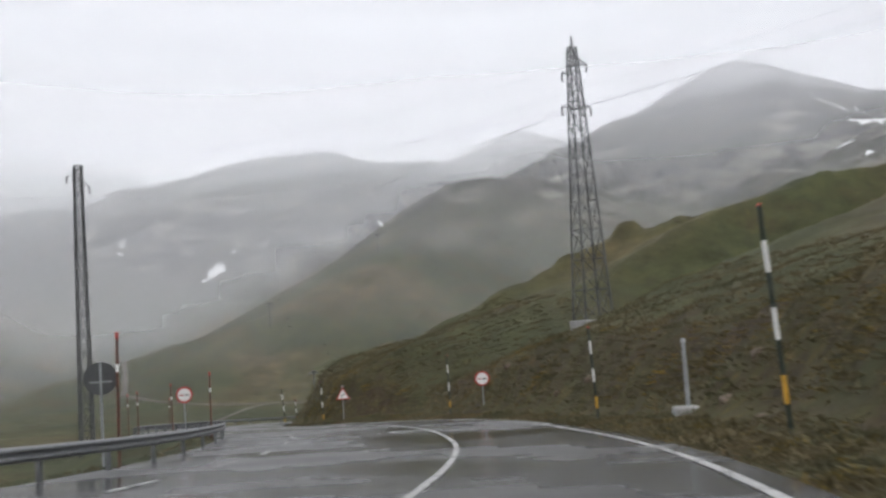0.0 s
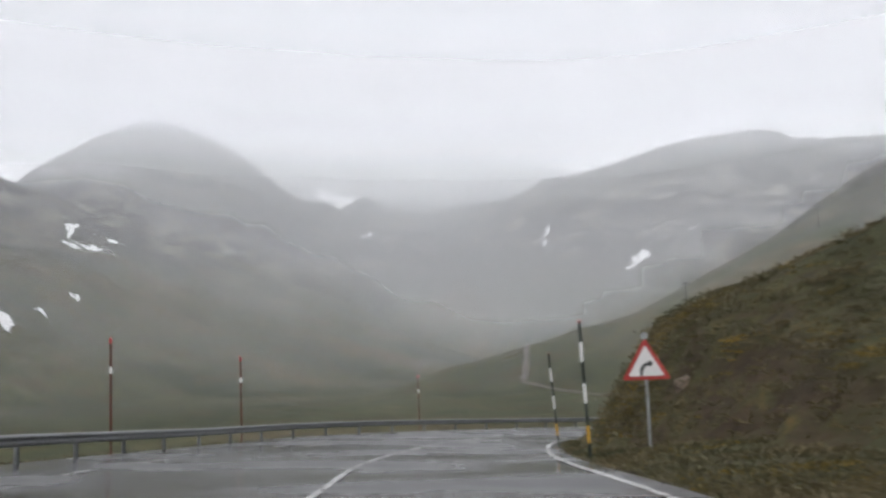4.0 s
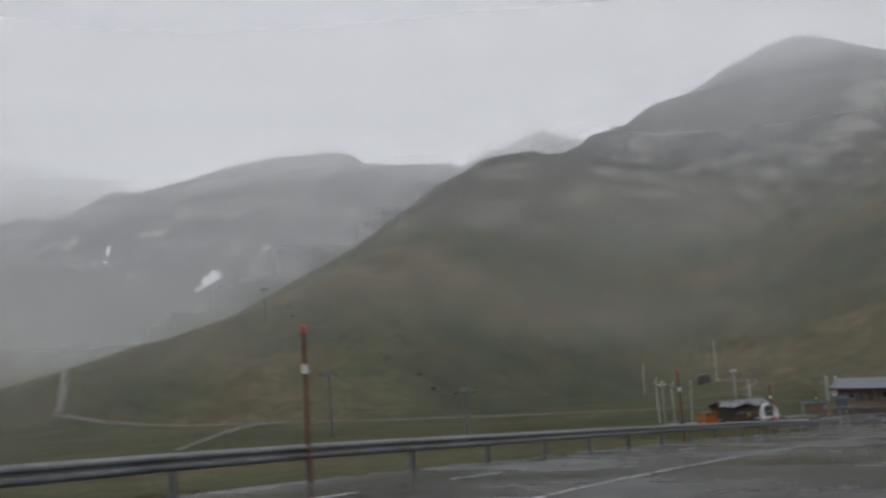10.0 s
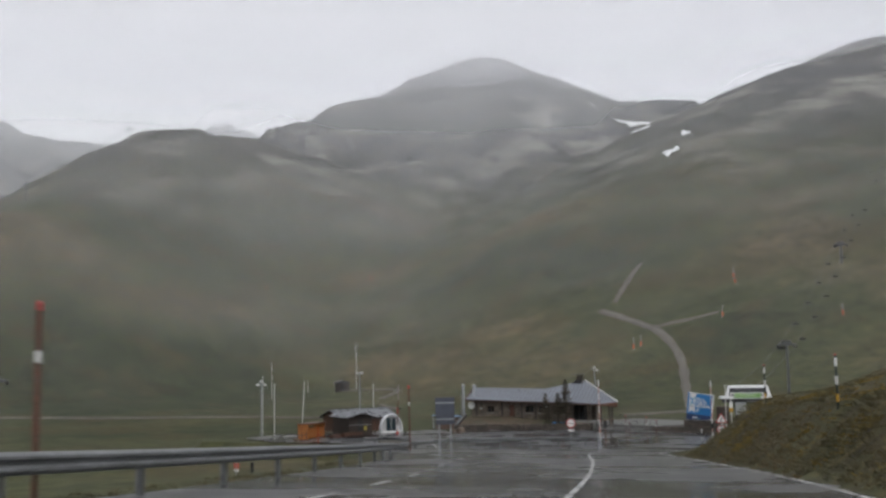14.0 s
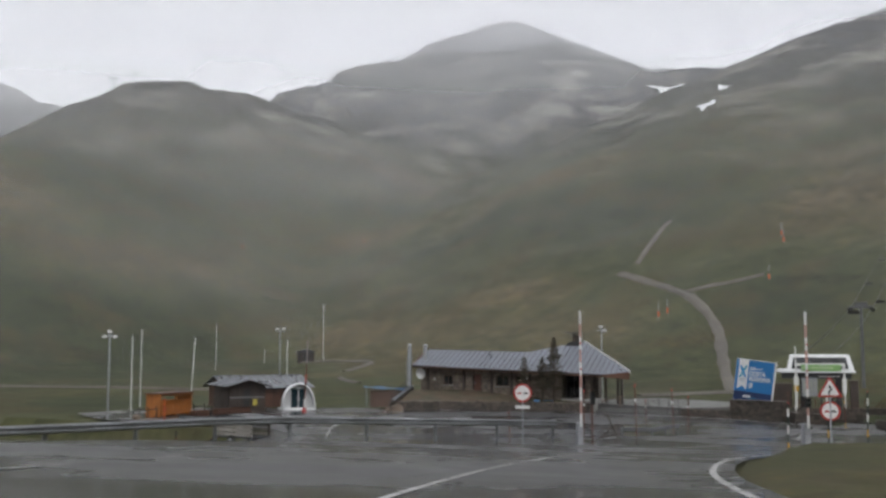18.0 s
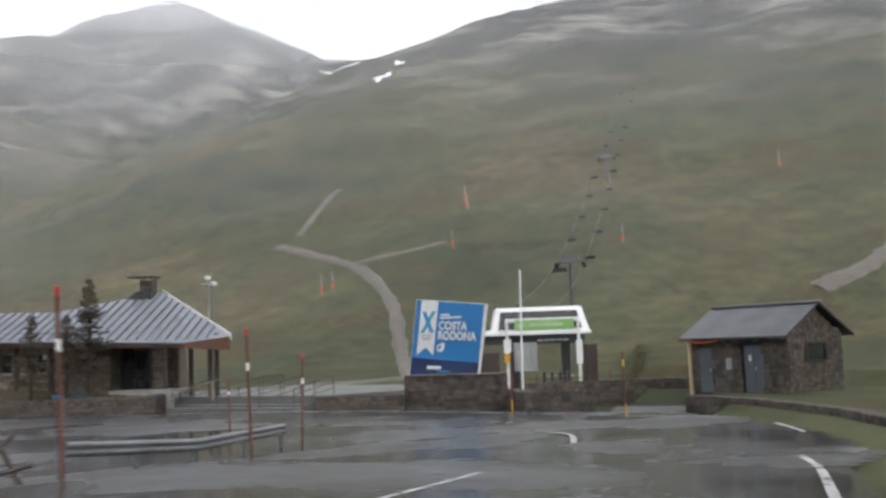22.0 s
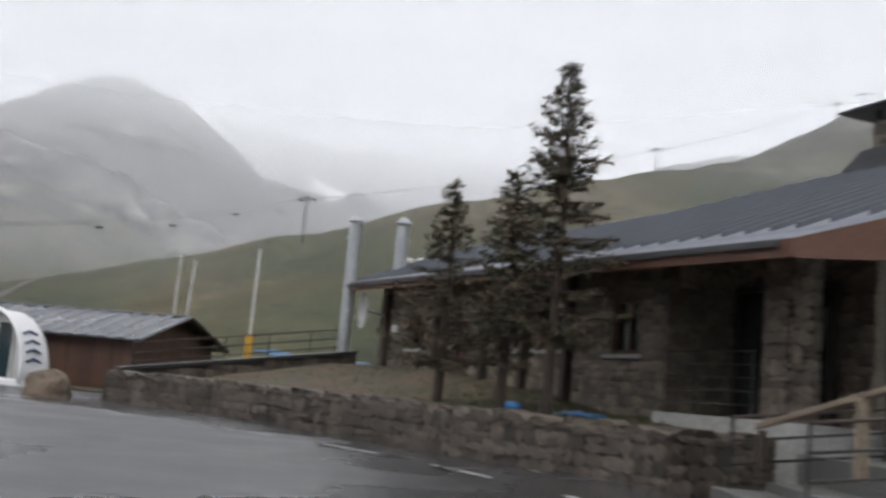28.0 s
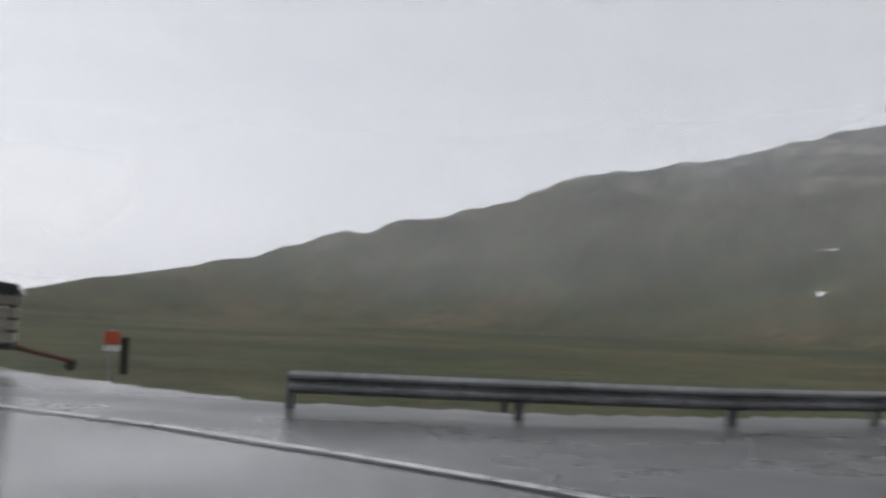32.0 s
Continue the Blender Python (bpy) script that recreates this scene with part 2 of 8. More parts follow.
def ground_material():
    """Alpine grass with heath, dry patches and bare rock where it is steep or high."""
    m = bpy.data.materials.new("alpine_grass_and_rock")
    m.use_nodes = True
    n, l = m.node_tree.nodes, m.node_tree.links
    b = n["Principled BSDF"]
    geo, tc = n.new("ShaderNodeNewGeometry"), n.new("ShaderNodeTexCoord")

    def noise_at(scale, detail=6, rough=0.6):
        t = n.new("ShaderNodeTexNoise")
        t.inputs["Scale"].default_value, t.inputs["Detail"].default_value, t.inputs["Roughness"].default_value = scale, detail, rough
        l.new(tc.outputs["Object"], t.inputs["Vector"])
        return t.outputs["Fac"]

    def ramp(fac, *stops):
        r = n.new("ShaderNodeValToRGB")
        while len(r.color_ramp.elements) < len(stops):
            r.color_ramp.elements.new(0.5)
        for e, (p, c) in zip(r.color_ramp.elements, stops):
            e.position, e.color = p, (*c, 1)
        l.new(fac, r.inputs["Fac"])
        return r.outputs["Color"]

    def mix(fac, a, c, kind="MIX"):
        x = n.new("ShaderNodeMixRGB")
        x.blend_type = kind
        for k, v in zip((0, 1, 2), (fac, a, c)):
            if isinstance(v, float):
                x.inputs[k].default_value = v
            elif isinstance(v, tuple):
                x.inputs[k].default_value = (*v, 1)
            else:
                l.new(v, x.inputs[k])
        return x.outputs["Color"]

    def maprange(v, a, c, d=0.0, e=1.0):
        x = n.new("ShaderNodeMapRange")
        for k, y in zip(("From Min", "From Max", "To Min", "To Max"), (a, c, d, e)):
            x.inputs[k].default_value = y
        l.new(v, x.inputs["Value"])
        return x.outputs["Result"]

    grass = ramp(noise_at(0.012), (0.38, (0.032, 0.04, 0.02)), (0.52, (0.054, 0.06, 0.03)), (0.65, (0.084, 0.072, 0.042)))
    fine = ramp(noise_at(0.35, 8), (0.35, (0.35, 0.35, 0.35)), (0.65, (0.68, 0.66, 0.6)))
    turf = mix(0.75, grass, fine, "OVERLAY")
    heath = ramp(noise_at(0.9, 8, 0.7), (0.34, (0.026, 0.022, 0.013)), (0.46, (0.06, 0.045, 0.022)), (0.54, (0.05, 0.05, 0.02)), (0.68, (0.12, 0.085, 0.03)))
    sward = ramp(noise_at(0.11, 8, 0.66), (0.38, (0.36, 0.35, 0.31)), (0.5, (0.5, 0.5, 0.49)), (0.62, (0.64, 0.61, 0.55)))
    turf = mix(0.6, turf, sward, "OVERLAY")
    soil = n.new("ShaderNodeAttribute")
    soil.attribute_name = "heath"
    mask = n.new("ShaderNodeMath")
    mask.operation = "MULTIPLY_ADD"
    mask.use_clamp = True
    l.new(maprange(noise_at(0.25, 6), 0.3, 0.6, 0.35, 1.3), mask.inputs[0])
    l.new(soil.outputs["Fac"], mask.inputs[1])
    l.new(maprange(noise_at(0.06, 5), 0.5, 0.64, 0.0, 0.8), mask.inputs[2])
    turf = mix(mask.outputs[0], turf, heath)
    bare = n.new("ShaderNodeAttribute")
    bare.attribute_name = "bare_earth"
    torn = n.new("ShaderNodeMath")
    torn.operation = "MULTIPLY"
    torn.use_clamp = True
    l.new(maprange(noise_at(0.8, 6, 0.7), 0.38, 0.56, 0.2, 1.3), torn.inputs[0])
    l.new(bare.outputs["Fac"], torn.inputs[1])
    turf = mix(torn.outputs[0], turf, ramp(noise_at(2.5, 6), (0.35, (0.022, 0.016, 0.011)), (0.65, (0.06, 0.04, 0.025))))
    # rock: dark and pale tones drawn out along level beds, also standing in for shade in clefts and light on ledges
    bed = n.new("ShaderNodeMapping")
    bed.inputs["Scale"].default_value = (1.0, 1.0, 3.2)
    l.new(tc.outputs["Object"], bed.inputs["Vector"])
    beds = n.new("ShaderNodeTexNoise")
    beds.inputs["Scale"].default_value, beds.inputs["Detail"].default_value, beds.inputs["Roughness"].default_value = 0.016, 9, 0.7
    l.new(bed.outputs["Vector"], beds.inputs["Vector"])
    ledges = ramp(beds.outputs["Fac"], (0.42, (0.02, 0.02, 0.02)), (0.5, (0.06, 0.058, 0.054)), (0.58, (0.15, 0.144, 0.132)))
    shelves = ramp(noise_at(0.035, 9, 0.72), (0.42, (0.1, 0.1, 0.1)), (0.5, (0.45, 0.45, 0.43)), (0.58, (0.78, 0.78, 0.74)))
    rock = mix(0.9, ledges, shelves, "OVERLAY")
    sep = n.new("ShaderNodeSeparateXYZ")
    l.new(geo.outputs["Normal"], sep.inputs[0])
    pos = n.new("ShaderNodeSeparateXYZ")
    l.new(geo.outputs["Position"], pos.inputs[0])
    steep = maprange(sep.outputs["Z"], 0.6, 0.45)
    high = maprange(pos.outputs["Z"], 40, 140)
    wob = n.new("ShaderNodeMath")
    wob.operation = "MULTIPLY_ADD"
    l.new(noise_at(0.015, 6), wob.inputs[0])
    wob.inputs[1].default_value = 1.0
    wob.inputs[2].default_value = -0.52
    tot = n.new("ShaderNodeMath")
    tot.operation = "ADD"
    l.new(high, tot.inputs[0])
    l.new(wob.outputs[0], tot.inputs[1])
    both = n.new("ShaderNodeMath")
    both.operation = "MAXIMUM"
    both.use_clamp = True
    l.new(tot.outputs[0], both.inputs[0])
    l.new(steep, both.inputs[1])
    l.new(mix(both.outputs[0], turf, rock), b.inputs["Base Color"])
    b.inputs["Roughness"].default_value = 0.9
    b.inputs["Specular IOR Level"].default_value = 0.2
    bp = n.new("ShaderNodeBump")
    bp.inputs["Strength"].default_value, bp.inputs["Distance"].default_value = 0.5, 0.3
    l.new(noise_at(1.2, 8, 0.7), bp.inputs["Height"])
    # broken rock: ribs and clefts metres deep
    cl = n.new("ShaderNodeBump")
    cl.inputs["Distance"].default_value = 14.0
    l.new(maprange(both.outputs[0], 0.2, 0.9, 0.0, 0.8), cl.inputs["Strength"])
    l.new(noise_at(0.022, 8, 0.62), cl.inputs["Height"])
    l.new(cl.outputs["Normal"], bp.inputs["Normal"])
    l.new(bp.outputs["Normal"], b.inputs["Normal"])
    return m


GROUND = ground_material()


# ---------------------------------------------------------------- mesh helpers
def link_mesh(name, bm, material, parent=None, label="", smooth=False):
    me = bpy.data.meshes.new(name)
    bm.to_mesh(me)
    bm.free()
    for mt in material if isinstance(material, (list, tuple)) else [material]:
        me.materials.append(mt)
    if smooth:
        for p in me.polygons:
            p.use_smooth = True
    ob = new(name, me)
    if parent:
        ob.parent = parent
    if label:
        ob["label"] = label
    return ob


part = link_mesh


def mesh_from(name, verts, faces, material, parent=None, label="", smooth=False):
    me = bpy.data.meshes.new(name)
    me.from_pydata([tuple(map(float, v)) for v in verts], [], [tuple(map(int, f)) for f in faces])
    me.materials.append(material)
    if smooth:
        for p in me.polygons:
            p.use_smooth = True
    me.update()
    ob = new(name, me)
    if parent:
        ob.parent = parent
    if label:
        ob["label"] = label
    return ob


def empty(name, m, label, category, group="", kind=""):
    e = new(name)
    e.matrix_world = m
    return tagged(e, label, category, group, kind)


def box(bm, x0, x1, y0, y1, z0, z1, bevel=0.0):
    r = bmesh.ops.create_cube(bm, size=1.0, matrix=Matrix.Translation(((x0 + x1) / 2, (y0 + y1) / 2, (z0 + z1) / 2)) @ Matrix.Diagonal((x1 - x0, y1 - y0, z1 - z0, 1)))
    if bevel:
        bmesh.ops.bevel(bm, geom=list({e for v in r["verts"] for e in v.link_edges}), offset=bevel, segments=1, affect="EDGES")
    return bm


def boxm(x0, x1, y0, y1, z0, z1, bevel=0.0):
    return box(bmesh.new(), x0, x1, y0, y1, z0, z1, bevel)


def tube(bm, a, b, r0, r1=None, n=8):
    """A round bar from a to b."""
    a, b = Vector(a), Vector(b)
    d = b - a
    q = Vector((0, 0, 1)).rotation_difference(d.normalized()).to_matrix().to_4x4()
    bmesh.ops.create_cone(bm, cap_ends=True, segments=n, radius1=r0, radius2=r0 if r1 is None else r1, depth=d.length, matrix=Matrix.Translation((a + b) / 2) @ q)
    return bm


def bent_tube(pts, r, n=8):
    """One round bar swept along points."""
    bm = bmesh.new()
    p = [Vector(q) for q in pts]
    rings = []
    for i, q in enumerate(p):
        d = (p[min(i + 1, len(p) - 1)] - p[max(i - 1, 0)]).normalized()
        u = d.orthogonal().normalized() if abs(d.y) > 0.9 else Vector((0, 1, 0)).cross(d).normalized()
        v = d.cross(u)
        rings.append([bm.verts.new(q + (u * math.cos(a) + v * math.sin(a)) * r) for a in np.linspace(0, 2 * math.pi, n, endpoint=False)])
    for a, b in zip(rings[:-1], rings[1:]):
        for i in range(n):
            bm.faces.new((a[i], a[(i + 1) % n], b[(i + 1) % n], b[i]))
    bm.faces.new(rings[0][::-1])
    bm.faces.new(rings[-1])
    bmesh.ops.recalc_face_normals(bm, faces=bm.faces)
    return bm


def prism(bm, pts, y0, y1):
    """A flat outline in x and z, drawn out from y0 to y1."""
    a = [bm.verts.new((x, y0, z)) for x, z in pts]
    c = [bm.verts.new((x, y1, z)) for x, z in pts]
    bm.faces.new(a)
    bm.faces.new(c[::-1])
    for i in range(len(pts)):
        j = (i + 1) % len(pts)
        bm.faces.new((a[j], a[i], c[i], c[j]))
    bmesh.ops.recalc_face_normals(bm, faces=bm.faces)
    return bm


# ---------------------------------------------------------------- the lie of the land
# ground under the car's line, from behind the start to the hairpin: x, y, z
LINE = np.array([
    (-1.7, -31.7, 0.64),
    (-0.9, -15.8, -0.23),
    (-0.0, 0.0, -1.10),
    (0.9, 15.8, -2.00),
    (0.4, 31.4, -2.92),
    (-1.6, 47.5, -3.76),
    (-5.4, 61.9, -4.56),
    (-10.7, 74.0, -5.34),
    (-16.2, 85.5, -6.09),
    (-20.6, 96.4, -6.83),
    (-24.4, 108.4, -7.53),
    (-25.6, 120.3, -8.24),
    (-24.8, 132.5, -9.00),
    (-22.3, 144.5, -9.78),
    (-17.8, 155.7, -10.58),
    (-12.6, 167.0, -11.46),
    (-6.8, 178.1, -12.37),
    (-0.6, 188.8, -13.28),
    (4.9, 199.8, -14.20),
    (10.1, 211.2, -15.17),
    (15.3, 222.9, -16.11),
    (20.3, 234.1, -16.99),
    (25.5, 244.3, -17.88),
    (31.6, 254.4, -18.80),
    (38.3, 263.8, -19.73),
    (45.1, 271.6, -20.50),
    (52.0, 278.2, -21.01),
    (57.3, 284.4, -21.35),
    (60.4, 290.3, -21.59),
])


def soften(ts, vals, step=0.1):
    """A soft curve through values at given seconds, at even steps."""
    ts, vals = np.asarray(ts, float), np.asarray(vals, float)
    out_t = np.arange(ts[0], ts[-1] + 1e-6, step)
    slope = np.gradient(vals, ts, axis=0)
    i = np.clip(np.searchsorted(ts, out_t, side="right") - 1, 0, len(ts) - 2)
    h = ts[i + 1] - ts[i]
    u = (out_t - ts[i]) / h
    if vals.ndim > 1:
        u, h = u[:, None], h[:, None]
    a, b, c, d = 2 * u ** 3 - 3 * u ** 2 + 1, u ** 3 - 2 * u ** 2 + u, -2 * u ** 3 + 3 * u ** 2, u ** 3 - u ** 2
    return out_t, a * vals[i] + b * h * slope[i] + c * vals[i + 1] + d * h * slope[i + 1]


LINE_T, LINE = soften(np.arange(len(LINE)) * 1.0 - 2.0, LINE)
_tan = np.gradient(LINE[:, :2], axis=0)
_tan /= np.linalg.norm(_tan, axis=1)[:, None]
LINE_N = np.stack([_tan[:, 1], -_tan[:, 0]], 1)  # to the right
TK = [-2, 0, 2, 4, 6, 8, 10, 12, 14, 16, 18, 19, 20, 21, 22, 24]
RIGHT = [2.0, 1.9, 2.4, 2.4, 2.3, 2.1, 2.2, 2.5, 2.7, 2.9, 2.4, 1.7, 1.1, 1.1, 1.7, 2.4]
MID = [-2.1, -2.0, -1.6, -2.2, -2.8, -3.1, -3.2, -2.5, -2.2, -2.4, -2.6, -2.95, -3.3, -3.55, -3.8, -3.3]
LEFT = [-10.5, -10.5, -10.2, -11.2, -11.8, -12.2, -10.8, -9.0, -9.0, -10.0, -12.6, -15.4, -15.2, -13.2, -11.0, -10.0]
BANKED = [0.0, 0.0, 0.01, 0.025, 0.035, 0.032, 0.022, 0.018, 0.018, 0.02, 0.02, 0.02, 0.02, 0.01, 0.0, 0.0]
KNOTS = TK
TK, RIGHT = soften(KNOTS, RIGHT)
MID, LEFT, BANKED = (soften(KNOTS, q)[1] for q in (MID, LEFT, BANKED))
LOT_Z = -21.6


def on_line(t, off, dz=0.0):
    """A place beside the car's line: at its second t, off metres to the right."""
    x, y, z = (float(np.interp(t, LINE_T, LINE[:, k])) for k in range(3))
    nx, ny = (float(np.interp(t, LINE_T, LINE_N[:, k])) for k in range(2))
    return Vector((x + nx * off, y + ny * off, z + dz + max(0.0, -off) * float(np.interp(t, TK, BANKED))))


_fine_t = np.arange(-2, 24.6, 0.1)
_fine = np.stack([np.interp(_fine_t, LINE_T, LINE[:, k]) for k in range(3)], 1)
_fn = np.stack([np.interp(_fine_t, LINE_T, LINE_N[:, k]) for k in range(2)], 1)


def beside(x, y):
    """For arrays of places: the second on the car's line that is nearest, the offset to the right, and the line's height."""
    x, y = np.asarray(x, float), np.asarray(y, float)
    t, off, z = np.zeros(x.shape), np.zeros(x.shape), np.zeros(x.shape)
    flat = np.stack([x.ravel(), y.ravel()], 1)
    for s in range(0, len(flat), 4000):
        c = flat[s:s + 4000]
        d = ((c[:, None, :] - _fine[None, :, :2]) ** 2).sum(2)
        i = d.argmin(1)
        t.ravel()[s:s + 4000] = _fine_t[i]
        z.ravel()[s:s + 4000] = _fine[i, 2]
        side = ((c - _fine[i, :2]) * _fn[i]).sum(1)
        off.ravel()[s:s + 4000] = np.sign(side) * np.sqrt(d[np.arange(len(c)), i])
    return t, off, z


# ridges: crest points x, y, z, and how steeply the land falls from them
RIDGES = [
    # green spur
    (0.5, 1.5, [(-192, 470, -6), (-146, 506, 9), (-114, 520, 18), (-83, 551, 33), (-62, 585, 46), (-50, 620, 57), (-42, 662, 69), (-35, 715, 86), (-30, 765, 95), (46, 803, 118), (80, 831, 119)]),
    # knoll
    (0.72, 3.5, [(-39, 770, 98), (-27, 774, 113), (-8, 772, 122), (8, 770, 121), (18, 778, 120), (39, 797, 123), (67, 826, 122), (86, 830, 120)]),
    # middle peak
    (0.50, 7.0, [(104, 1131, 182), (155, 1177, 207), (172, 1177, 220), (237, 1177, 259), (278, 1168, 284), (303, 1162, 296), (331, 1140, 275), (354, 1112, 255), (378, 1076, 234), (394, 1045, 224), (425, 982, 214), (434, 942, 190)]),
    # right hill
    (0.46, 4.0, [(392, 920, 180), (399, 872, 167), (405, 850, 171), (413, 810, 179), (418, 756, 179), (426, 729, 188), (433, 711, 185), (446, 678, 172), (456, 650, 166), (463, 632, 166), (475, 598, 163), (484, 562, 154), (488, 546, 150), (560, 300, 140), (560, 0, 130), (420, -300, 110)]),
    # far right peak
    (0.60, 10.0, [(-606, 1503, 199), (-528, 1533, 266), (-440, 1557, 276), (-350, 1561, 298), (-270, 1568, 311), (-225, 1575, 309), (-184, 1595, 289), (-128, 1661, 301), (-39, 1720, 302), (34, 1819, 343), (90, 1816, 372), (154, 1710, 303)]),
    # left cliff peak
    (0.75, 10.0, [(-1150, 1084, 232), (-1127, 1119, 281), (-1104, 1161, 322), (-1078, 1191, 342), (-1050, 1220, 358), (-1030, 1247, 364), (-1000, 1286, 351), (-982, 1316, 325), (-969, 1340, 305), (-965, 1437, 272)]),
    # cirque wall
    (0.60, 12.0, [(-1269, 1659, 438), (-1068, 1800, 405), (-832, 1925, 409), (-615, 1954, 341), (-492, 1833, 324)]),
    # long left mountain
    (0.42, 7.0, [(-183, -159, -45), (-251, -73, -22), (-297, -34, -10), (-355, -27, 2), (-449, -15, 21), (-519, 6, 39), (-577, 32, 57), (-685, 119, 102), (-753, 218, 128), (-784, 277, 149), (-830, 347, 173), (-894, 427, 205), (-953, 505, 246), (-1048, 631, 286), (-1120, 716, 309), (-1157, 803, 268), (-1163, 864, 237)]),
]


def crest(x, y, pts, fall):
    best, near = np.full(x.shape, -1e9), np.full(x.shape, 1e9)
    p = np.array(pts, float)
    for a, b in zip(p[:-1], p[1:]):
        ab = b[:2] - a[:2]
        s = np.clip(((x - a[0]) * ab[0] + (y - a[1]) * ab[1]) / (ab @ ab), 0, 1)
        d = np.hypot(x - a[0] - s * ab[0], y - a[1] - s * ab[1])
        best = np.maximum(best, a[2] + s * (b[2] - a[2]) - fall * (np.sqrt(d * d + 144) - 12))
        near = np.minimum(near, d)
    return best, near


def lattice_noise(x, y, seed):
    """Smooth noise between -1 and 1 on a unit lattice."""
    ix, iy = np.floor(x), np.floor(y)
    fx, fy = x - ix, y - iy
    fx, fy = fx * fx * (3 - 2 * fx), fy * fy * (3 - 2 * fy)

    def corner(a, b):
        h = np.sin(a * 127.1 + b * 311.7 + seed * 74.7) * 43758.5453
        return (h - np.floor(h)) * 2 - 1
    low = corner(ix, iy) * (1 - fx) + corner(ix + 1, iy) * fx
    high = corner(ix, iy + 1) * (1 - fx) + corner(ix + 1, iy + 1) * fx
    return low * (1 - fy) + high * fy


def crags(x, y, size, octaves, seed):
    """Sharp ribs and gullies, about -1 to 1."""
    out, amp, total = np.zeros(np.shape(x)), 1.0, 0.0
    for k in range(octaves):
        c, s = math.cos(0.7 * k + seed), math.sin(0.7 * k + seed)
        out = out + amp * (0.75 - 2.2 * np.abs(lattice_noise((x * c - y * s) / size, (x * s + y * c) / size, seed + k)))
        total += amp
        amp, size = amp * 0.55, size * 0.48
    return out / total


def wavy(x, y, size, seed=0.0):
    """Smooth unevenness between about -1 and 1."""
    u, v = x / size + seed, y / size - seed * 1.7
    return (np.sin(u * 1.3 + 1.7 * np.sin(v * 0.9)) + np.sin(v * 1.7 + 1.3 * np.sin(u * 1.1 + 2)) + 0.6 * np.sin(u * 3.1 + v * 2.3) + 0.4 * np.sin(v * 5.3 - u * 4.1)) / 3.0


def paved_lot(x, y):
    """True inside the hairpin's asphalt and the car park."""
    poly = LOT
    inside = np.zeros(np.shape(x), bool)
    for (x0, y0), (x1, y1) in zip(poly, poly[1:] + poly[:1]):
        cross = (y0 > y) != (y1 > y)
        inside ^= cross & (x < (x1 - x0) * (y - y0) / ((y1 - y0) if y1 != y0 else 1e-9) + x0)
    return inside


LOT = [(52.0, 275.0), (57.0, 277.5), (61.5, 283.5), (65.5, 289.5), (68.5, 293.5), (74.0, 299.0), (71.0, 301.5), (66.5, 297.5), (65.0, 300.0), (63.8, 305.6), (59.6, 310.6), (57.6, 316.4),
       (53.8, 319.4), (49.3, 321.0), (45.4, 323.0), (39.4, 325.5), (36.0, 325.4), (33.0, 330.5), (12.0, 335.0), (5.0, 328.0), (8.0, 319.0), (14.0, 313.6), (20.0, 308.2), (22.0, 304.0), (19.0, 296.0),
       (8.0, 280.0), (14.0, 270.0), (26.0, 281.0), (37.0, 290.0), (39.6, 289.0), (40.4, 286.0), (39.0, 281.0), (46.0, 277.0)]


def lot_level(x, y):
    t = np.clip((y - 275) / 20, 0, 1)
    return LOT_Z + (1 - t) * np.clip((x - 40) / 10, 0, 1) * 0.7


def paved_z(x, y):
    """Height of the asphalt: the road's own near the road, easing to the level of the car park."""
    t, off, zl = beside(x, y)
    zl = zl + np.clip(-off, 0, 14) * np.interp(t, TK, BANKED)
    out = np.maximum(np.maximum(off - np.interp(t, TK, RIGHT) - 0.5, np.interp(t, TK, LEFT) - off), 0)
    out = np.where(t > 24.45, np.abs(off), out)
    w = np.clip(out / 7, 0, 1)
    w = w * w * (3 - 2 * w)
    return zl * (1 - w) + lot_level(x, y) * w, out


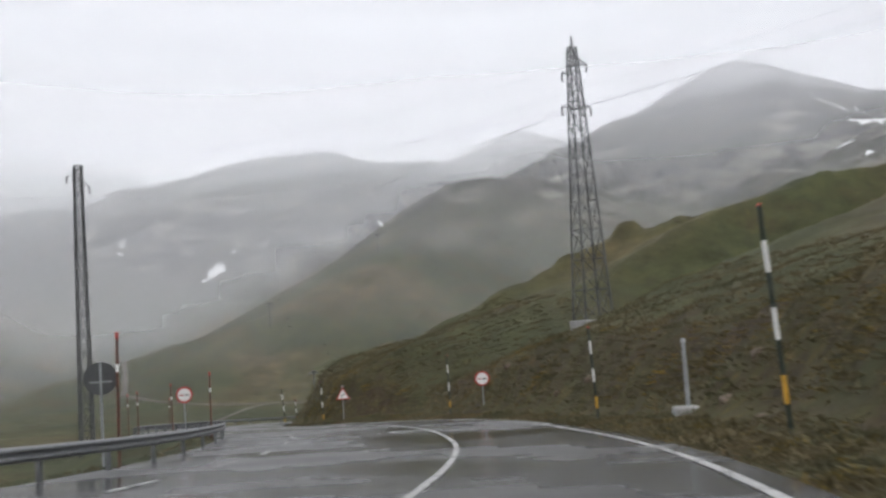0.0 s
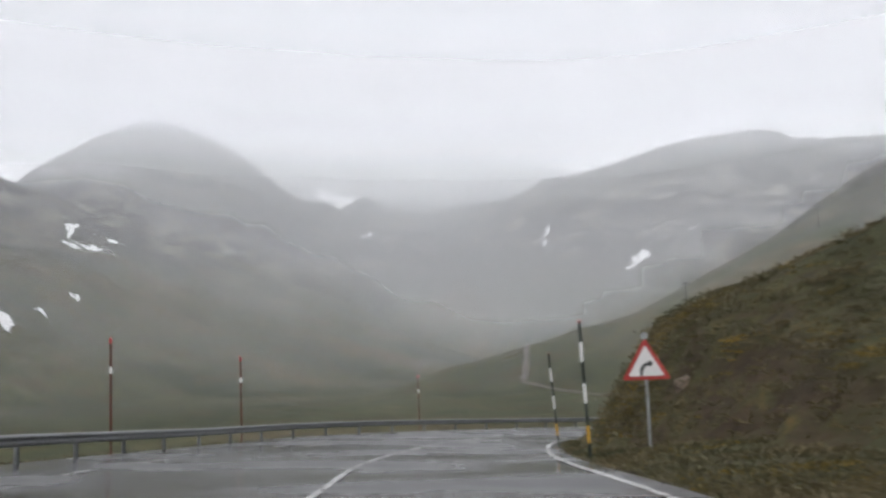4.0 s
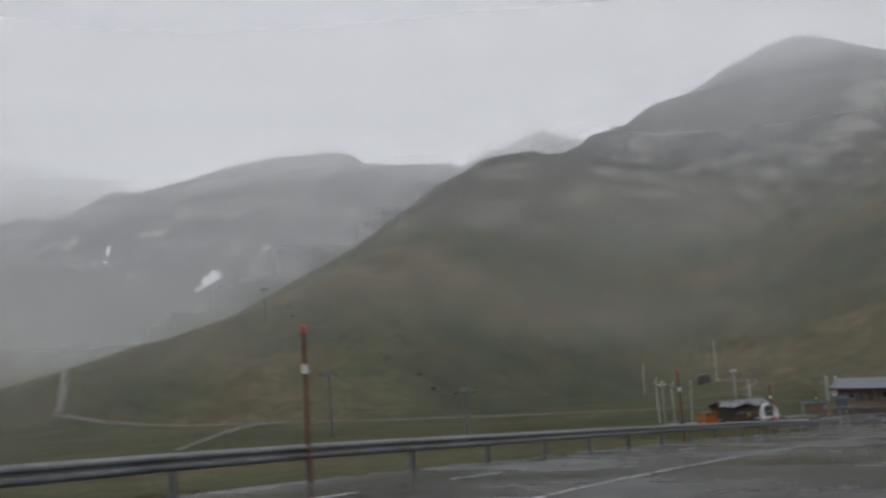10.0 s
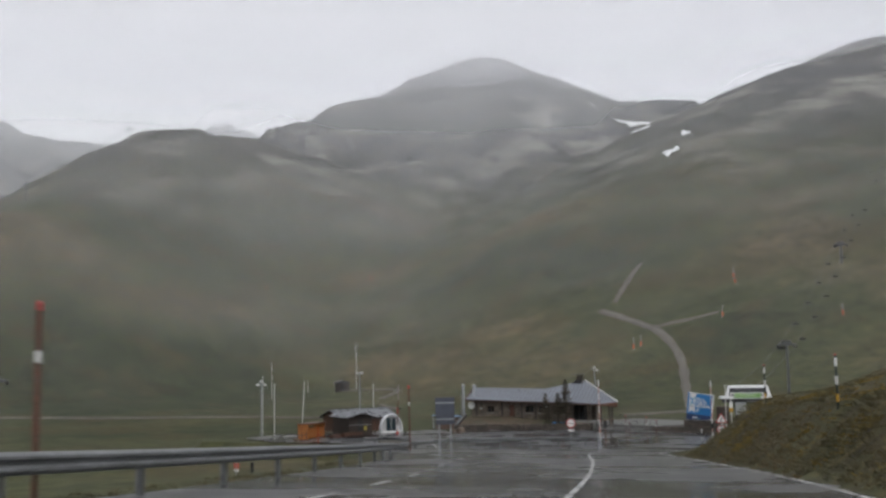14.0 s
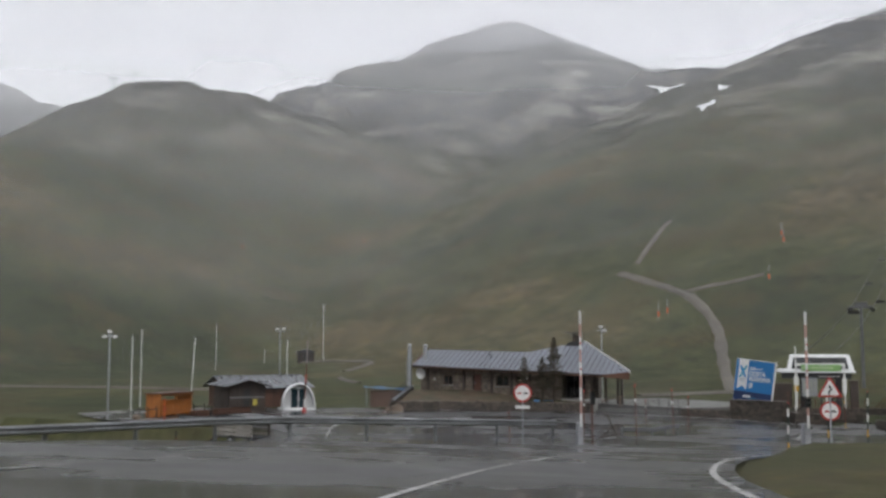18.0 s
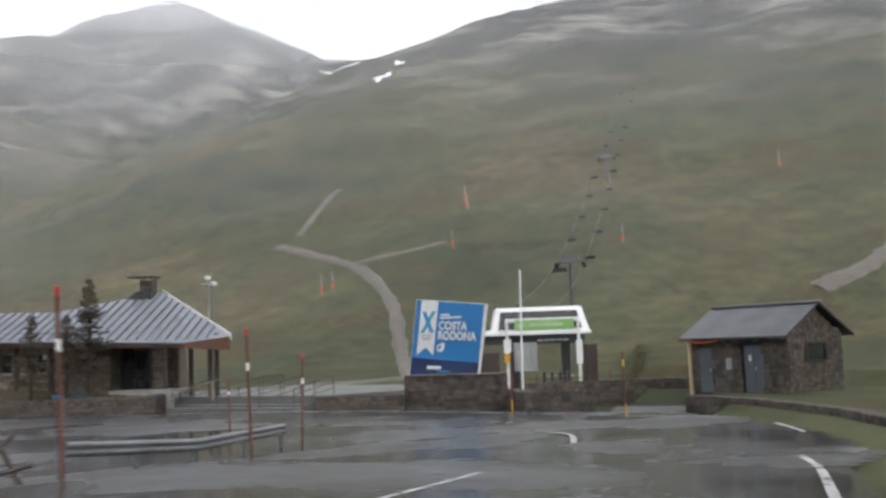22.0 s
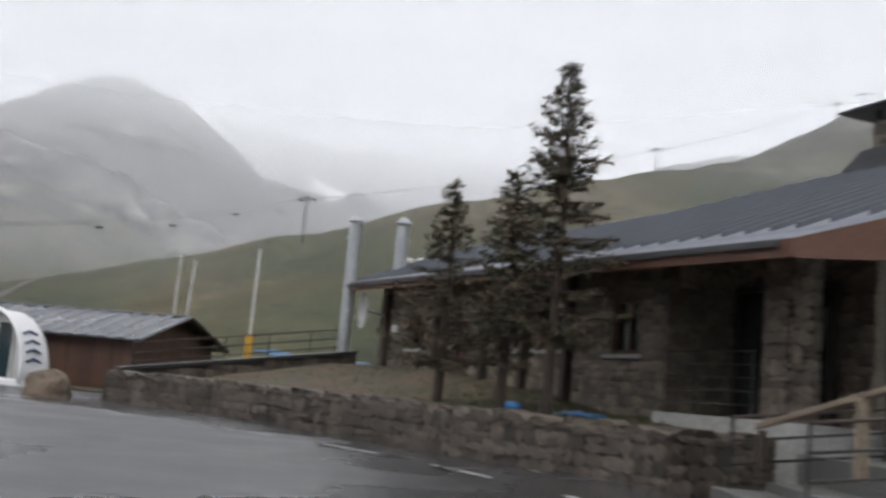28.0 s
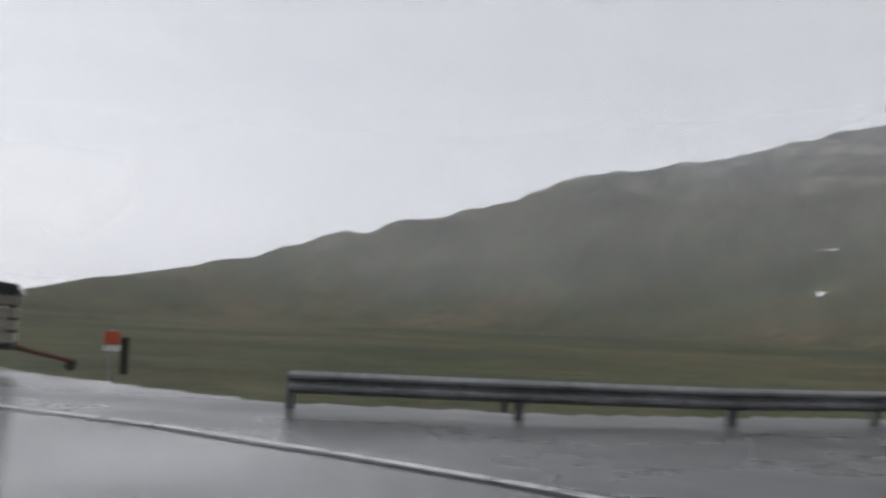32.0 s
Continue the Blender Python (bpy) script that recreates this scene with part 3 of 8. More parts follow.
def land(x, y):
    """The ground's height at arrays of places."""
    x, y = np.asarray(x, float), np.asarray(y, float)
    far = np.hypot(x - 10, y - 265)
    base = -23.5 + 0.02 * np.clip(far - 60, 0, 900) + wavy(x, y, 45) * np.clip(far / 300, 0.2, 2.5)
    z = base
    for k, (fall, rough, pts) in enumerate(RIDGES):
        r, near = crest(x, y, pts, fall)
        rise = np.clip((r + 25) / 60, 0, 1)
        hold = np.clip(near / 70, 0.22, 1)
        if rough > 5:
            r = r + rough * rise * hold * (2.4 * crags(x, y, 150, 5, k + 2) + 0.5 * wavy(x, y, 70, k))
            bed = r / 11 + 1.5 * lattice_noise(x / 90, y / 90, k + 20)
            r = r + np.clip((r - 10) / 60, 0, 1) * hold * 2.6 * (np.sin(2 * np.pi * bed) + 0.4 * np.sin(4 * np.pi * bed + 1))
        elif rough > 3:
            r = r + rough * rise * hold * (1.3 * crags(x, y, 80, 5, k + 2) + 0.4 * wavy(x, y, 70, k))
        else:
            r = r + rough * rise * hold * (1.6 * crags(x, y, 110, 4, k + 2) + 0.6 * wavy(x, y, 70, k))
        if rough > 3:
            r = r + (0.8 if rough >= 10 else 0.45) * rough * rise * crags(x, y, 48, 3, k + 31)
        m = np.maximum(z, r)
        z = m + 4.0 * np.exp(-np.abs(z - r) / 6.0) * 0.5
    t, off, zl = beside(x, y)
    zl = zl + np.clip(-off, 0, 14) * np.interp(t, TK, BANKED)
    r_edge, l_edge = np.interp(t, TK, RIGHT) + np.interp(t, [14.5, 15.5, 18.6, 19.2, 20.4, 21.4], [1.0, 0.4, 0.4, 1.0, 1.0, 0.9]), np.interp(t, TK, LEFT) - 1.2
    end = np.clip((24.4 - t) / 0.8, 0, 1)
    # bank on the right: steep cut, then hillside
    hill = np.interp(t, [-2, 4.0, 5.6, 7.0, 8.2, 9.5, 12.0, 14.0, 15.5, 16.5, 18.3, 18.9, 19.2, 24], [0.85, 0.75, 0.71, 0.99, 1.09, 0.5, 0.3, 0.3, 0.5, 0.68, 0.72, 0.3, 0.0, 0])
    d = np.clip(off - r_edge, 0, None)
    toe = np.interp(t, [0, 2.4, 4.0, 5.4, 6.5, 8.0, 14.5, 15.8], [2.8, 2.4, 1.6, 4.6, 0.5, 1.0, 1.0, 0.1])
    cut = np.interp(t, [4.5, 5.5, 6.5, 8.0, 14.5, 15.8], [2.9, 1.4, 2.46, 2.9, 2.9, 2.3])
    upper = np.interp(t, [0, 3.0, 4.5, 5.5, 6.5, 7.3, 8.2, 9.5], [0.27, 0.23, 0.27, 0.22, 0.27, 0.19, 0.25, 0.2])
    bank = hill * (0.12 * d + 1.45 * np.clip(d - toe, 0, cut) + upper * np.clip(d - toe - cut, 0, 55) + 0.5 * wavy(x, y, 3.5) * np.clip(d / 3, 0, 1) + 0.9 * wavy(x, y, 9, 3) * np.clip(d / 6, 0, 1))
    # the torn brow of the cut: earth hollowed out beneath the turf
    brow = d - toe - cut + 0.7 * wavy(x, y, 4.0, 5)
    bank = bank - 0.25 * hill * np.clip((brow + 1.9) / 1.0, 0, 1) * np.clip(0.15 - brow, 0, 0.5) / 0.5 * np.clip(0.6 + 1.2 * wavy(x, y, 5.0, 8), 0, 1)
    right = zl + bank
    keep = np.clip(1 - (d - 70) / 60, 0, 1) * np.clip((26 - t), 0, 1)
    flat_r = np.clip(1 - (t - 18.8) / 1.0, 0, 1)
    rise = np.interp(t, [20.6, 21.6, 23.2, 24.0], [0.0, 0.5, 0.5, 0.0]) * np.clip(d / 0.6, 0, 1)
    right = np.where(flat_r > 0, right, zl + 0.03 * d) + rise
    zr = np.where(off > 0, np.where(d < 130, right * keep + z * (1 - keep), z), z)
    # embankment on the left: falls to the valley
    e = np.clip(l_edge - off, 0, None)
    fall_to = np.maximum(z, zl - 0.1 - 0.5 * np.clip(e - 0.8, 0, None))
    inside = (off <= r_edge) & (off >= l_edge)
    out = np.where(off > r_edge, zr, np.where(inside, zl - 0.12, np.where(off < l_edge, fall_to, z)))
    # beyond the hairpin the land lies level round the car park
    lot = paved_lot(x, y)
    flat = (x > -2) & (x < 80) & (y > 276) & (y < 334)
    out = np.where(flat & (t > 23.4), np.maximum(np.minimum(out, LOT_Z + 0.5), LOT_Z - 0.2), out)
    out = np.where(lot & ~(inside & (t < 23.9)), paved_z(x, y)[0] - 0.16, out)
    return out


def land_at(x, y):
    return float(land(np.array([x]), np.array([y]))[0])


def spaced(lo, hi, fine_lo, fine_hi, step, grow=1.09, widest=11.0):
    mid = list(np.arange(fine_lo, fine_hi + 0.01, step))
    a, s = [fine_lo], step
    while a[-1] > lo:
        s = min(s * grow, widest)
        a.append(a[-1] - s)
    b, s = [fine_hi], step
    while b[-1] < hi:
        s = min(s * grow, widest)
        b.append(b[-1] + s)
    return np.array(sorted(set(np.round(a[1:] + mid + b[1:], 3))))


def build_ground():
    gx = spaced(-2600, 1500, -55, 90, 1.0, 1.045)
    gy = spaced(-500, 2900, -8, 345, 1.1, 1.03)
    X, Y = np.meshgrid(gx, gy)
    Z = land(X, Y)
    v = np.stack([X.ravel(), Y.ravel(), Z.ravel()], 1)
    nx, ny = len(gx), len(gy)
    i = (np.arange(ny - 1)[:, None] * nx + np.arange(nx - 1)[None, :]).ravel()
    f = np.stack([i, i + 1, i + nx + 1, i + nx], 1)
    me = bpy.data.meshes.new("ground")
    me.vertices.add(len(v))
    me.vertices.foreach_set("co", v.ravel().astype(np.float32))
    me.loops.add(f.size)
    me.loops.foreach_set("vertex_index", f.ravel().astype(np.int32))
    me.polygons.add(len(f))
    me.polygons.foreach_set("loop_start", (np.arange(len(f)) * 4).astype(np.int32))
    me.polygons.foreach_set("use_smooth", np.ones(len(f), bool))
    me.update()
    me.validate()
    # heath and bare earth on the cut banks above the road
    t, off, _ = beside(v[:, 0], v[:, 1])
    d = off - np.interp(t, TK, RIGHT)
    heath = np.where((d > 0) & (t < 23), np.exp(-np.clip(d - 5.0, 0, None) / 6), 0) * np.interp(t, [0, 7, 9.5, 13, 15, 19, 21], [1, 1, 0.3, 0.3, 0.9, 0.8, 0.2])
    me.attributes.new("heath", "FLOAT", "POINT").data.foreach_set("value", heath.astype(np.float32))
    # bare dark earth under the torn brow of the cut, the brow's shadow included in its tone
    toe = np.interp(t, [0, 2.4, 4.0, 5.4, 6.5, 8.0], [2.8, 2.4, 1.6, 4.6, 0.5, 1.0])
    cut = np.interp(t, [4.5, 5.5, 6.5, 8.0], [2.9, 1.4, 2.46, 2.9])
    brow = d - 1.0 - toe - cut + 0.7 * wavy(v[:, 0], v[:, 1], 4.0, 5)
    bare = np.where(t < 8.5, np.exp(-((brow + 0.5) / 0.8) ** 2), 0) * np.clip(0.55 + 1.1 * wavy(v[:, 0], v[:, 1], 5.0, 8), 0, 1)
    me.attributes.new("bare_earth", "FLOAT", "POINT").data.foreach_set("value", bare.astype(np.float32))
    me.materials.append(GROUND)
    ob = new("ground", me)
    return tagged(ob, "alpine grassland rising to grey rocky mountain slopes", "ground", kind="structure")


ground = build_ground()


def strip(name, ts, lo, hi, dz, material, label="", category="", n=6):
    """A band along the car's line between two offsets."""
    v, f = [], []
    for t in ts:
        a, b = float(np.interp(t, TK, lo)) if not np.isscalar(lo) else lo, float(np.interp(t, TK, hi)) if not np.isscalar(hi) else hi
        for k in range(n):
            v.append(on_line(t, a + (b - a) * k / (n - 1), dz))
    for i in range(len(ts) - 1):
        for k in range(n - 1):
            f.append((i * n + k, i * n + k + 1, (i + 1) * n + k + 1, (i + 1) * n + k))
    ob = mesh_from(name, v, f, material)
    return tagged(ob, label, category, kind="structure") if label else ob


road = strip("road", np.arange(-2, 24.41, 0.2), LEFT, np.array(RIGHT) + 0.5, 0.0, ASPHALT, "wet dark asphalt mountain road with worn paint", "road", n=8)


def build_lot():
    xs, ys = np.arange(3, 76, 0.45), np.arange(266, 338, 0.45)
    v, f, idx = [], [], {}
    X, Y = np.meshgrid(xs + 0.225, ys + 0.225)
    ins = paved_lot(X, Y)
    t, off, zl = beside(X, Y)
    ins &= ~((off < np.interp(t, TK, RIGHT) - 0.9) & (off > np.interp(t, TK, LEFT) + 1.4) & (t < 23.6))
    gx, gy = np.meshgrid(np.arange(3, 77, 0.45), np.arange(266, 339, 0.45))
    PZ, OUT = paved_z(gx, gy)

    def vid(i, j):
        if (i, j) not in idx:
            idx[(i, j)] = len(v)
            x, y = 3 + 0.45 * i, 266 + 0.45 * j
            v.append((x, y, float(PZ[j, i]) - (0.035 if OUT[j, i] < 0.05 else 0.012)))
        return idx[(i, j)]
    for j in range(ins.shape[0]):
        for i in range(ins.shape[1]):
            if ins[j, i]:
                f.append((vid(i, j), vid(i + 1, j), vid(i + 1, j + 1), vid(i, j + 1)))
    return tagged(mesh_from("car_park", v, f, ASPHALT), "wide wet asphalt hairpin and car park", "car park", kind="structure")


car_park = build_lot()


# ---------------------------------------------------------------- road paint
def ribbon(name, pts, width, material, label="", dz=0.012, parent=None):
    """A painted line laid along points."""
    v, f = [], []
    p = [Vector(q) for q in pts]
    for i, q in enumerate(p):
        d = (p[min(i + 1, len(p) - 1)] - p[max(i - 1, 0)])
        s = Vector((d.y, -d.x, 0)).normalized() * width / 2
        v += [q - s + Vector((0, 0, dz)), q + s + Vector((0, 0, dz))]
    for i in range(len(p) - 1):
        f.append((2 * i, 2 * i + 1, 2 * i + 3, 2 * i + 2))
    ob = mesh_from(name, v, f, material, parent)
    return tagged(ob, label, "road marking", kind="structure") if label else ob


def along(t0, t1, off, step=0.15):
    return [on_line(t, float(np.interp(t, TK, off)) if not np.isscalar(off) else off) for t in np.arange(t0, t1 + 1e-6, step)]


def smooth_line(pts, n=6):
    """More points on a soft curve through plan points."""
    p = [Vector(q) for q in pts]
    out = []
    for i in range(len(p) - 1):
        a, b, c, d = p[max(i - 1, 0)], p[i], p[i + 1], p[min(i + 2, len(p) - 1)]
        for k in range(n):
            s = k / n
            out.append(0.5 * ((2 * b) + (c - a) * s + (2 * a - 5 * b + 4 * c - d) * s * s + (3 * b - a - 3 * c + d) * s ** 3))
    return out + [p[-1]]


def on_lot(pts, n=6):
    return [Vector((q.x, q.y, float(paved_z(np.array([q.x]), np.array([q.y]))[0][0]))) for q in smooth_line([(x, y, 0) for x, y in pts], n)]


ribbon("centre_line", along(-2, 23.9, MID), 0.13, PAINT, "solid white worn centre line on wet asphalt")
ribbon("right_edge_line", along(-2, 24.3, RIGHT), 0.15, PAINT, "solid white worn edge line on wet asphalt")
ribbon("hairpin_edge_line", on_lot([(59.8, 281.8), (61.6, 284.0), (63.8, 286.9), (65.2, 290.4), (65.2, 296.0), (62.8, 303.0), (60.6, 308.6), (58.8, 311.0), (56.9, 313.0), (53.7, 316.3)]), 0.15, PAINT, "white worn edge line round the hairpin")
ribbon("lower_edge_line", on_lot([(34.8, 316.6), (32.0, 314.8), (30.0, 313.0), (28.5, 311.0), (27.6, 309.0), (26.9, 307.0), (26.3, 305.0), (25.7, 301.5), (24.8, 296.5)]), 0.15, PAINT, "white worn edge line by the lower rail")
ribbon("centre_line_end", on_lot([(54.6, 284.6), (57.2, 288.2), (58.0, 291.5), (57.2, 293.2)]), 0.16, PAINT, "worn white centre line curling into the hairpin")
dash_off = soften(KNOTS, [-7.3, -7.3, -7.0, -8.0, -8.6, -9.0, -7.6, -5.8, -5.8, -6.8, -8.8, -9.1, -9.3, -8.6, -7.8, -6.8])[1]
for k, t in enumerate(np.arange(0.2, 21.0, 0.42)):
    ribbon("lane_dash", along(t, t + 0.17, dash_off, 0.085), 0.15, PAINT, "short worn white dash of the far lane edge")
for x0, y0, x1, y1 in ((52.2, 317.3, 50.7, 318.2), (49.3, 318.9, 47.7, 319.5), (46.2, 319.9, 44.6, 320.2), (43.2, 320.4, 41.6, 320.3), (40.4, 319.9, 39.0, 319.3), (37.6, 318.5, 36.3, 317.6)):
    ribbon("lane_dash", on_lot([(x0, y0), (x1, y1)], 2), 0.15, PAINT, "short worn white dash on the hairpin")


# ---------------------------------------------------------------- guard rails
def rail_panel_mesh(length):
    """A corrugated steel beam along x, its face to -y."""
    prof = [(0.0, -0.155), (-0.025, -0.14), (-0.07, -0.1), (-0.07, -0.06), (-0.015, -0.02), (-0.015, 0.02), (-0.07, 0.06), (-0.07, 0.1), (-0.025, 0.14), (0.0, 0.155)]
    back = [(y + 0.006, z) for y, z in reversed(prof)]
    ring = prof + back
    n = len(ring)
    v = [(0, y, z) for y, z in ring] + [(length, y, z) for y, z in ring]
    f = [tuple(range(n))[::-1], tuple(range(n, 2 * n))]
    f += [(i, (i + 1) % n, n + (i + 1) % n, n + i) for i in range(n)]
    return v, f


def post_mesh():
    if "rail_post" in bpy.data.meshes:
        return bpy.data.meshes["rail_post"]
    bm = bmesh.new()
    box(bm, -0.06, 0.06, 0.03, 0.045, -0.4, 0.72)
    box(bm, -0.06, -0.048, 0.03, 0.13, -0.4, 0.72)
    box(bm, 0.048, 0.06, 0.03, 0.13, -0.4, 0.72)
    box(bm, -0.05, 0.05, 0.0, 0.03, 0.45, 0.68)
    me = bpy.data.meshes.new("rail_post")
    bm.to_mesh(me)
    bm.free()
    me.materials.append(RAIL_STEEL)
    return me


def guard_rail(pts, label, spacing=4.0, face=1, height=0.6, ends=True):
    """A rail along ground points; face 1: the beam lies on the right of the way along."""
    p = [Vector(q) for q in pts]
    leng = [0.0]
    for a, b in zip(p[:-1], p[1:]):
        leng.append(leng[-1] + (b - a).length)
    count = max(2, round(leng[-1] / spacing) + 1)
    posts = []
    for s in np.linspace(0, leng[-1], count):
        posts.append(Vector([float(np.interp(s, leng, [q[k] for q in p])) for k in range(3)]))
    e = empty("guard_rail", Matrix.Translation(posts[0]), label, "guard rail")
    inv = Matrix.Translation(-posts[0])
    for i, q in enumerate(posts):
        d = (posts[min(i + 1, count - 1)] - posts[max(i - 1, 0)])
        ob = new("post", post_mesh())
        ob.parent = e
        ob.matrix_local = inv @ Matrix.Translation(q) @ Matrix.Rotation(math.atan2(d.y, d.x) + (0 if face > 0 else math.pi), 4, "Z") @ Matrix.Rotation(random.uniform(-0.03, 0.03), 4, "Y")
    for a, b in zip(posts[:-1], posts[1:]):
        if face < 0:
            a, b = b, a
        d = b - a
        v, f = rail_panel_mesh(d.length + 0.15)
        ob = mesh_from("rail_panel", v, f, RAIL_STEEL, e)
        turn = d.to_track_quat("X", "Z").to_matrix().to_4x4()
        ob.matrix_local = inv @ Matrix.Translation(a + Vector((0, 0, height))) @ turn
    return e


def rail_along(t0, t1, step, extra=0.4):
    return [on_line(t, float(np.interp(t, TK, LEFT)) + extra) for t in np.arange(t0, t1 + 1e-6, step)]


guard_rail(rail_along(-2, 17.4, 0.25) + [on_line(17.9, -11.9, -0.05), on_line(18.4, -13.2, -0.1), on_line(18.8, -14.3, -0.15)], "long galvanised steel guard rail on the valley edge", 4.0, 1)
guard_rail([on_line(18.82, -14.35, -0.15), on_line(19.12, -14.7, -0.4), on_line(19.5, -15.1, -0.75)], "sloping end of the guard rail dipping to the ground", 3.0, 1)
r2 = [Vector((x, y, land_at(x, y))) for x, y in ((8.2, 256.1), (12.5, 260.5), (18.1, 265.6), (24.8, 268.6), (33.2, 272.6))]
for q, z in zip(r2, (-18.3, -18.5, -18.7, -19.1, -19.6)):
    q.z = z
guard_rail(r2, "galvanised guard rail above the car park", 4.0, 1)
guard_rail([Vector((x, y, float(paved_z(np.array([x]), np.array([y]))[0][0]) - 0.05)) for x, y in ((42.6, 285.6), (46.5, 289.5), (50.5, 293.6))], "short worn galvanised guard rail on the median", 3.0, 1)
guard_rail([Vector((14.8, 314.2, LOT_Z - 0.22)), Vector((17.4, 312.6, LOT_Z - 0.22)), Vector((20.4, 310.4, LOT_Z - 0.22)), Vector((22.0, 307.8, LOT_Z - 0.22)), Vector((22.9, 305.0, LOT_Z - 0.24))], "bright galvanised guard rail beside the lower bend", 3.5, -1)


# ---------------------------------------------------------------- poles and signs
def banded_pole(at, height, bands, lean=(0, 0), r=0.06, name="snow_marker_pole", label="", group="snow marker poles"):
    """A round marker pole built of painted bands: (material, share of the height), from the ground up."""
    e = empty(name, Matrix.Translation(at) @ Euler((radians(lean[0]), radians(lean[1]), 0)).to_matrix().to_4x4(), label, "marker pole", group)
    z = -0.5
    total = sum(s for _, s in bands)
    for i, (m, s) in enumerate(bands):
        h = (height + 0.5) * s / total if i else (height) * s / total + 0.5
        top = min(height, z + h) if i < len(bands) - 1 else height
        part("band", tube(bmesh.new(), (0, 0, z), (0, 0, top), r, r, 12), m, e)
        z = top
    part("cap", tube(bmesh.new(), (0, 0, height), (0, 0, height + 0.04), r * 1.15, r * 0.6, 12), bands[-1][0], e)
    return e


BW = [(DARKGREEN, 1), (YELLOW, 0.8), (DARKGREEN, 1), (WHITE, 0.9), (DARKGREEN, 1), (WHITE, 0.9), (DARKGREEN, 1), (WHITE, 0.3), (RED, 0.4)]
LBW = "black and white banded snow marker pole with yellow band"
for x, y, top, lean in ((5.1, 18.0, 2.0, (1, -3)), (3.95, 38.3, 0.2, (0, -2)), (-2.45, 65.9, -0.8, (0, 0)), (-14.05, 88.2, -2.6, (0, -2)), (-20.2, 102.9, -3.4, (0, -4)), (-22.1, 119.6, -5.2, (0, -4)),
                        (13.95, 206.7, -11.5, (0, 0)), (19.8, 220.0, -13.7, (0, 0)), (40.3, 262.9, -17.6, (0, 1)), (44.1, 265.6, -17.0, (0, -1)), (47.6, 267.6, -17.4, (0, 2))):
    g = land_at(x, y)
    banded_pole((x, y, g), max(1.7, top - g), BW, lean, 0.042, label=LBW)
RP = [(RUST, 5), (WHITE, 0.35), (RUST, 1.2), (RED, 0.5)]
LRP = "thin rusty red snow pole behind the guard rail"
for x, y, top in ((-10.4, 28.9, 0.9), (-14.2, 52.8, -0.7), (-21.0, 68.6, -1.5), (-29.7, 87.3, -2.4), (-35.7, 102.1, -3.0), (-39.4, 127.5, -4.5), (-28.5, 153.4, -6.9), (-16.6, 178.2, -8.8), (-8.5, 194.5, -10.3), (7.6, 238.5, -12.7)):
    g = land_at(x, y)
    banded_pole((x, y, g), top - g, RP, (0, random.uniform(-1, 1)), 0.045, "snow_pole", LRP, "rusty snow poles")
for x, y, top, b in ((65.9, 295.6, -19.15, [(YELLOW, 1), (RUST, 2.2), (YELLOW, 0.4), (RUST, 1)]), (64.7, 301.8, -19.05, [(YELLOW, 0.8), (RUST, 2.4)]), (51.8, 302.0, -19.6, RP), (50.5, 292.1, -18.8, RP), (47.6, 288.5, -18.1, RP), (41.8, 281.7, -17.5, RP), (34.95, 273.0, -17.4, RP), (31.2, 273.6, -18.5, RP)):
    g = land_at(x, y)
    banded_pole((x, y, g), max(1.6, top - g), b, (0, random.uniform(-2, 2)), 0.04, "snow_pole", "rusty pole with red and yellow bands", "rusty snow poles")


def facing(x, y, z, tx, ty):
    """A pose at a place, its -y side to a target."""
    return Matrix.Translation((x, y, z)) @ Matrix.Rotation(math.atan2(ty - y, tx - x) + math.pi / 2, 4, "Z")


def disc_mesh(r, y0, y1, n=40, hole=0.0):
    bm = bmesh.new()
    if hole:
        rings = [[bm.verts.new((q * math.cos(a), y, q * math.sin(a))) for a in np.linspace(0, 2 * math.pi, n, endpoint=False)] for q, y in ((r, y0), (hole, y0), (hole, y1), (r, y1))]
        for k in range(4):
            for i in range(n):
                bm.faces.new((rings[k][i], rings[k][(i + 1) % n], rings[(k + 1) % 4][(i + 1) % n], rings[(k + 1) % 4][i]))
        bmesh.ops.recalc_face_normals(bm, faces=bm.faces)
    else:
        prism(bm, [(r * math.cos(a), r * math.sin(a)) for a in np.linspace(0, 2 * math.pi, n, endpoint=False)], y0, y1)
    return bm


def car_shape(bm, cx, cz, s, y0, y1):
    prism(bm, [(cx - s, cz - 0.25 * s), (cx + s, cz - 0.25 * s), (cx + s, cz + 0.15 * s), (cx + 0.55 * s, cz + 0.2 * s), (cx + 0.3 * s, cz + 0.5 * s), (cx - 0.35 * s, cz + 0.5 * s), (cx - 0.6 * s, cz + 0.2 * s), (cx - s, cz + 0.15 * s)], y0, y1)
    for wx in (-0.55, 0.55):
        box(bm, cx + (wx - 0.18) * s, cx + (wx + 0.18) * s, y0, y1, cz - 0.42 * s, cz - 0.2 * s)
    return bm


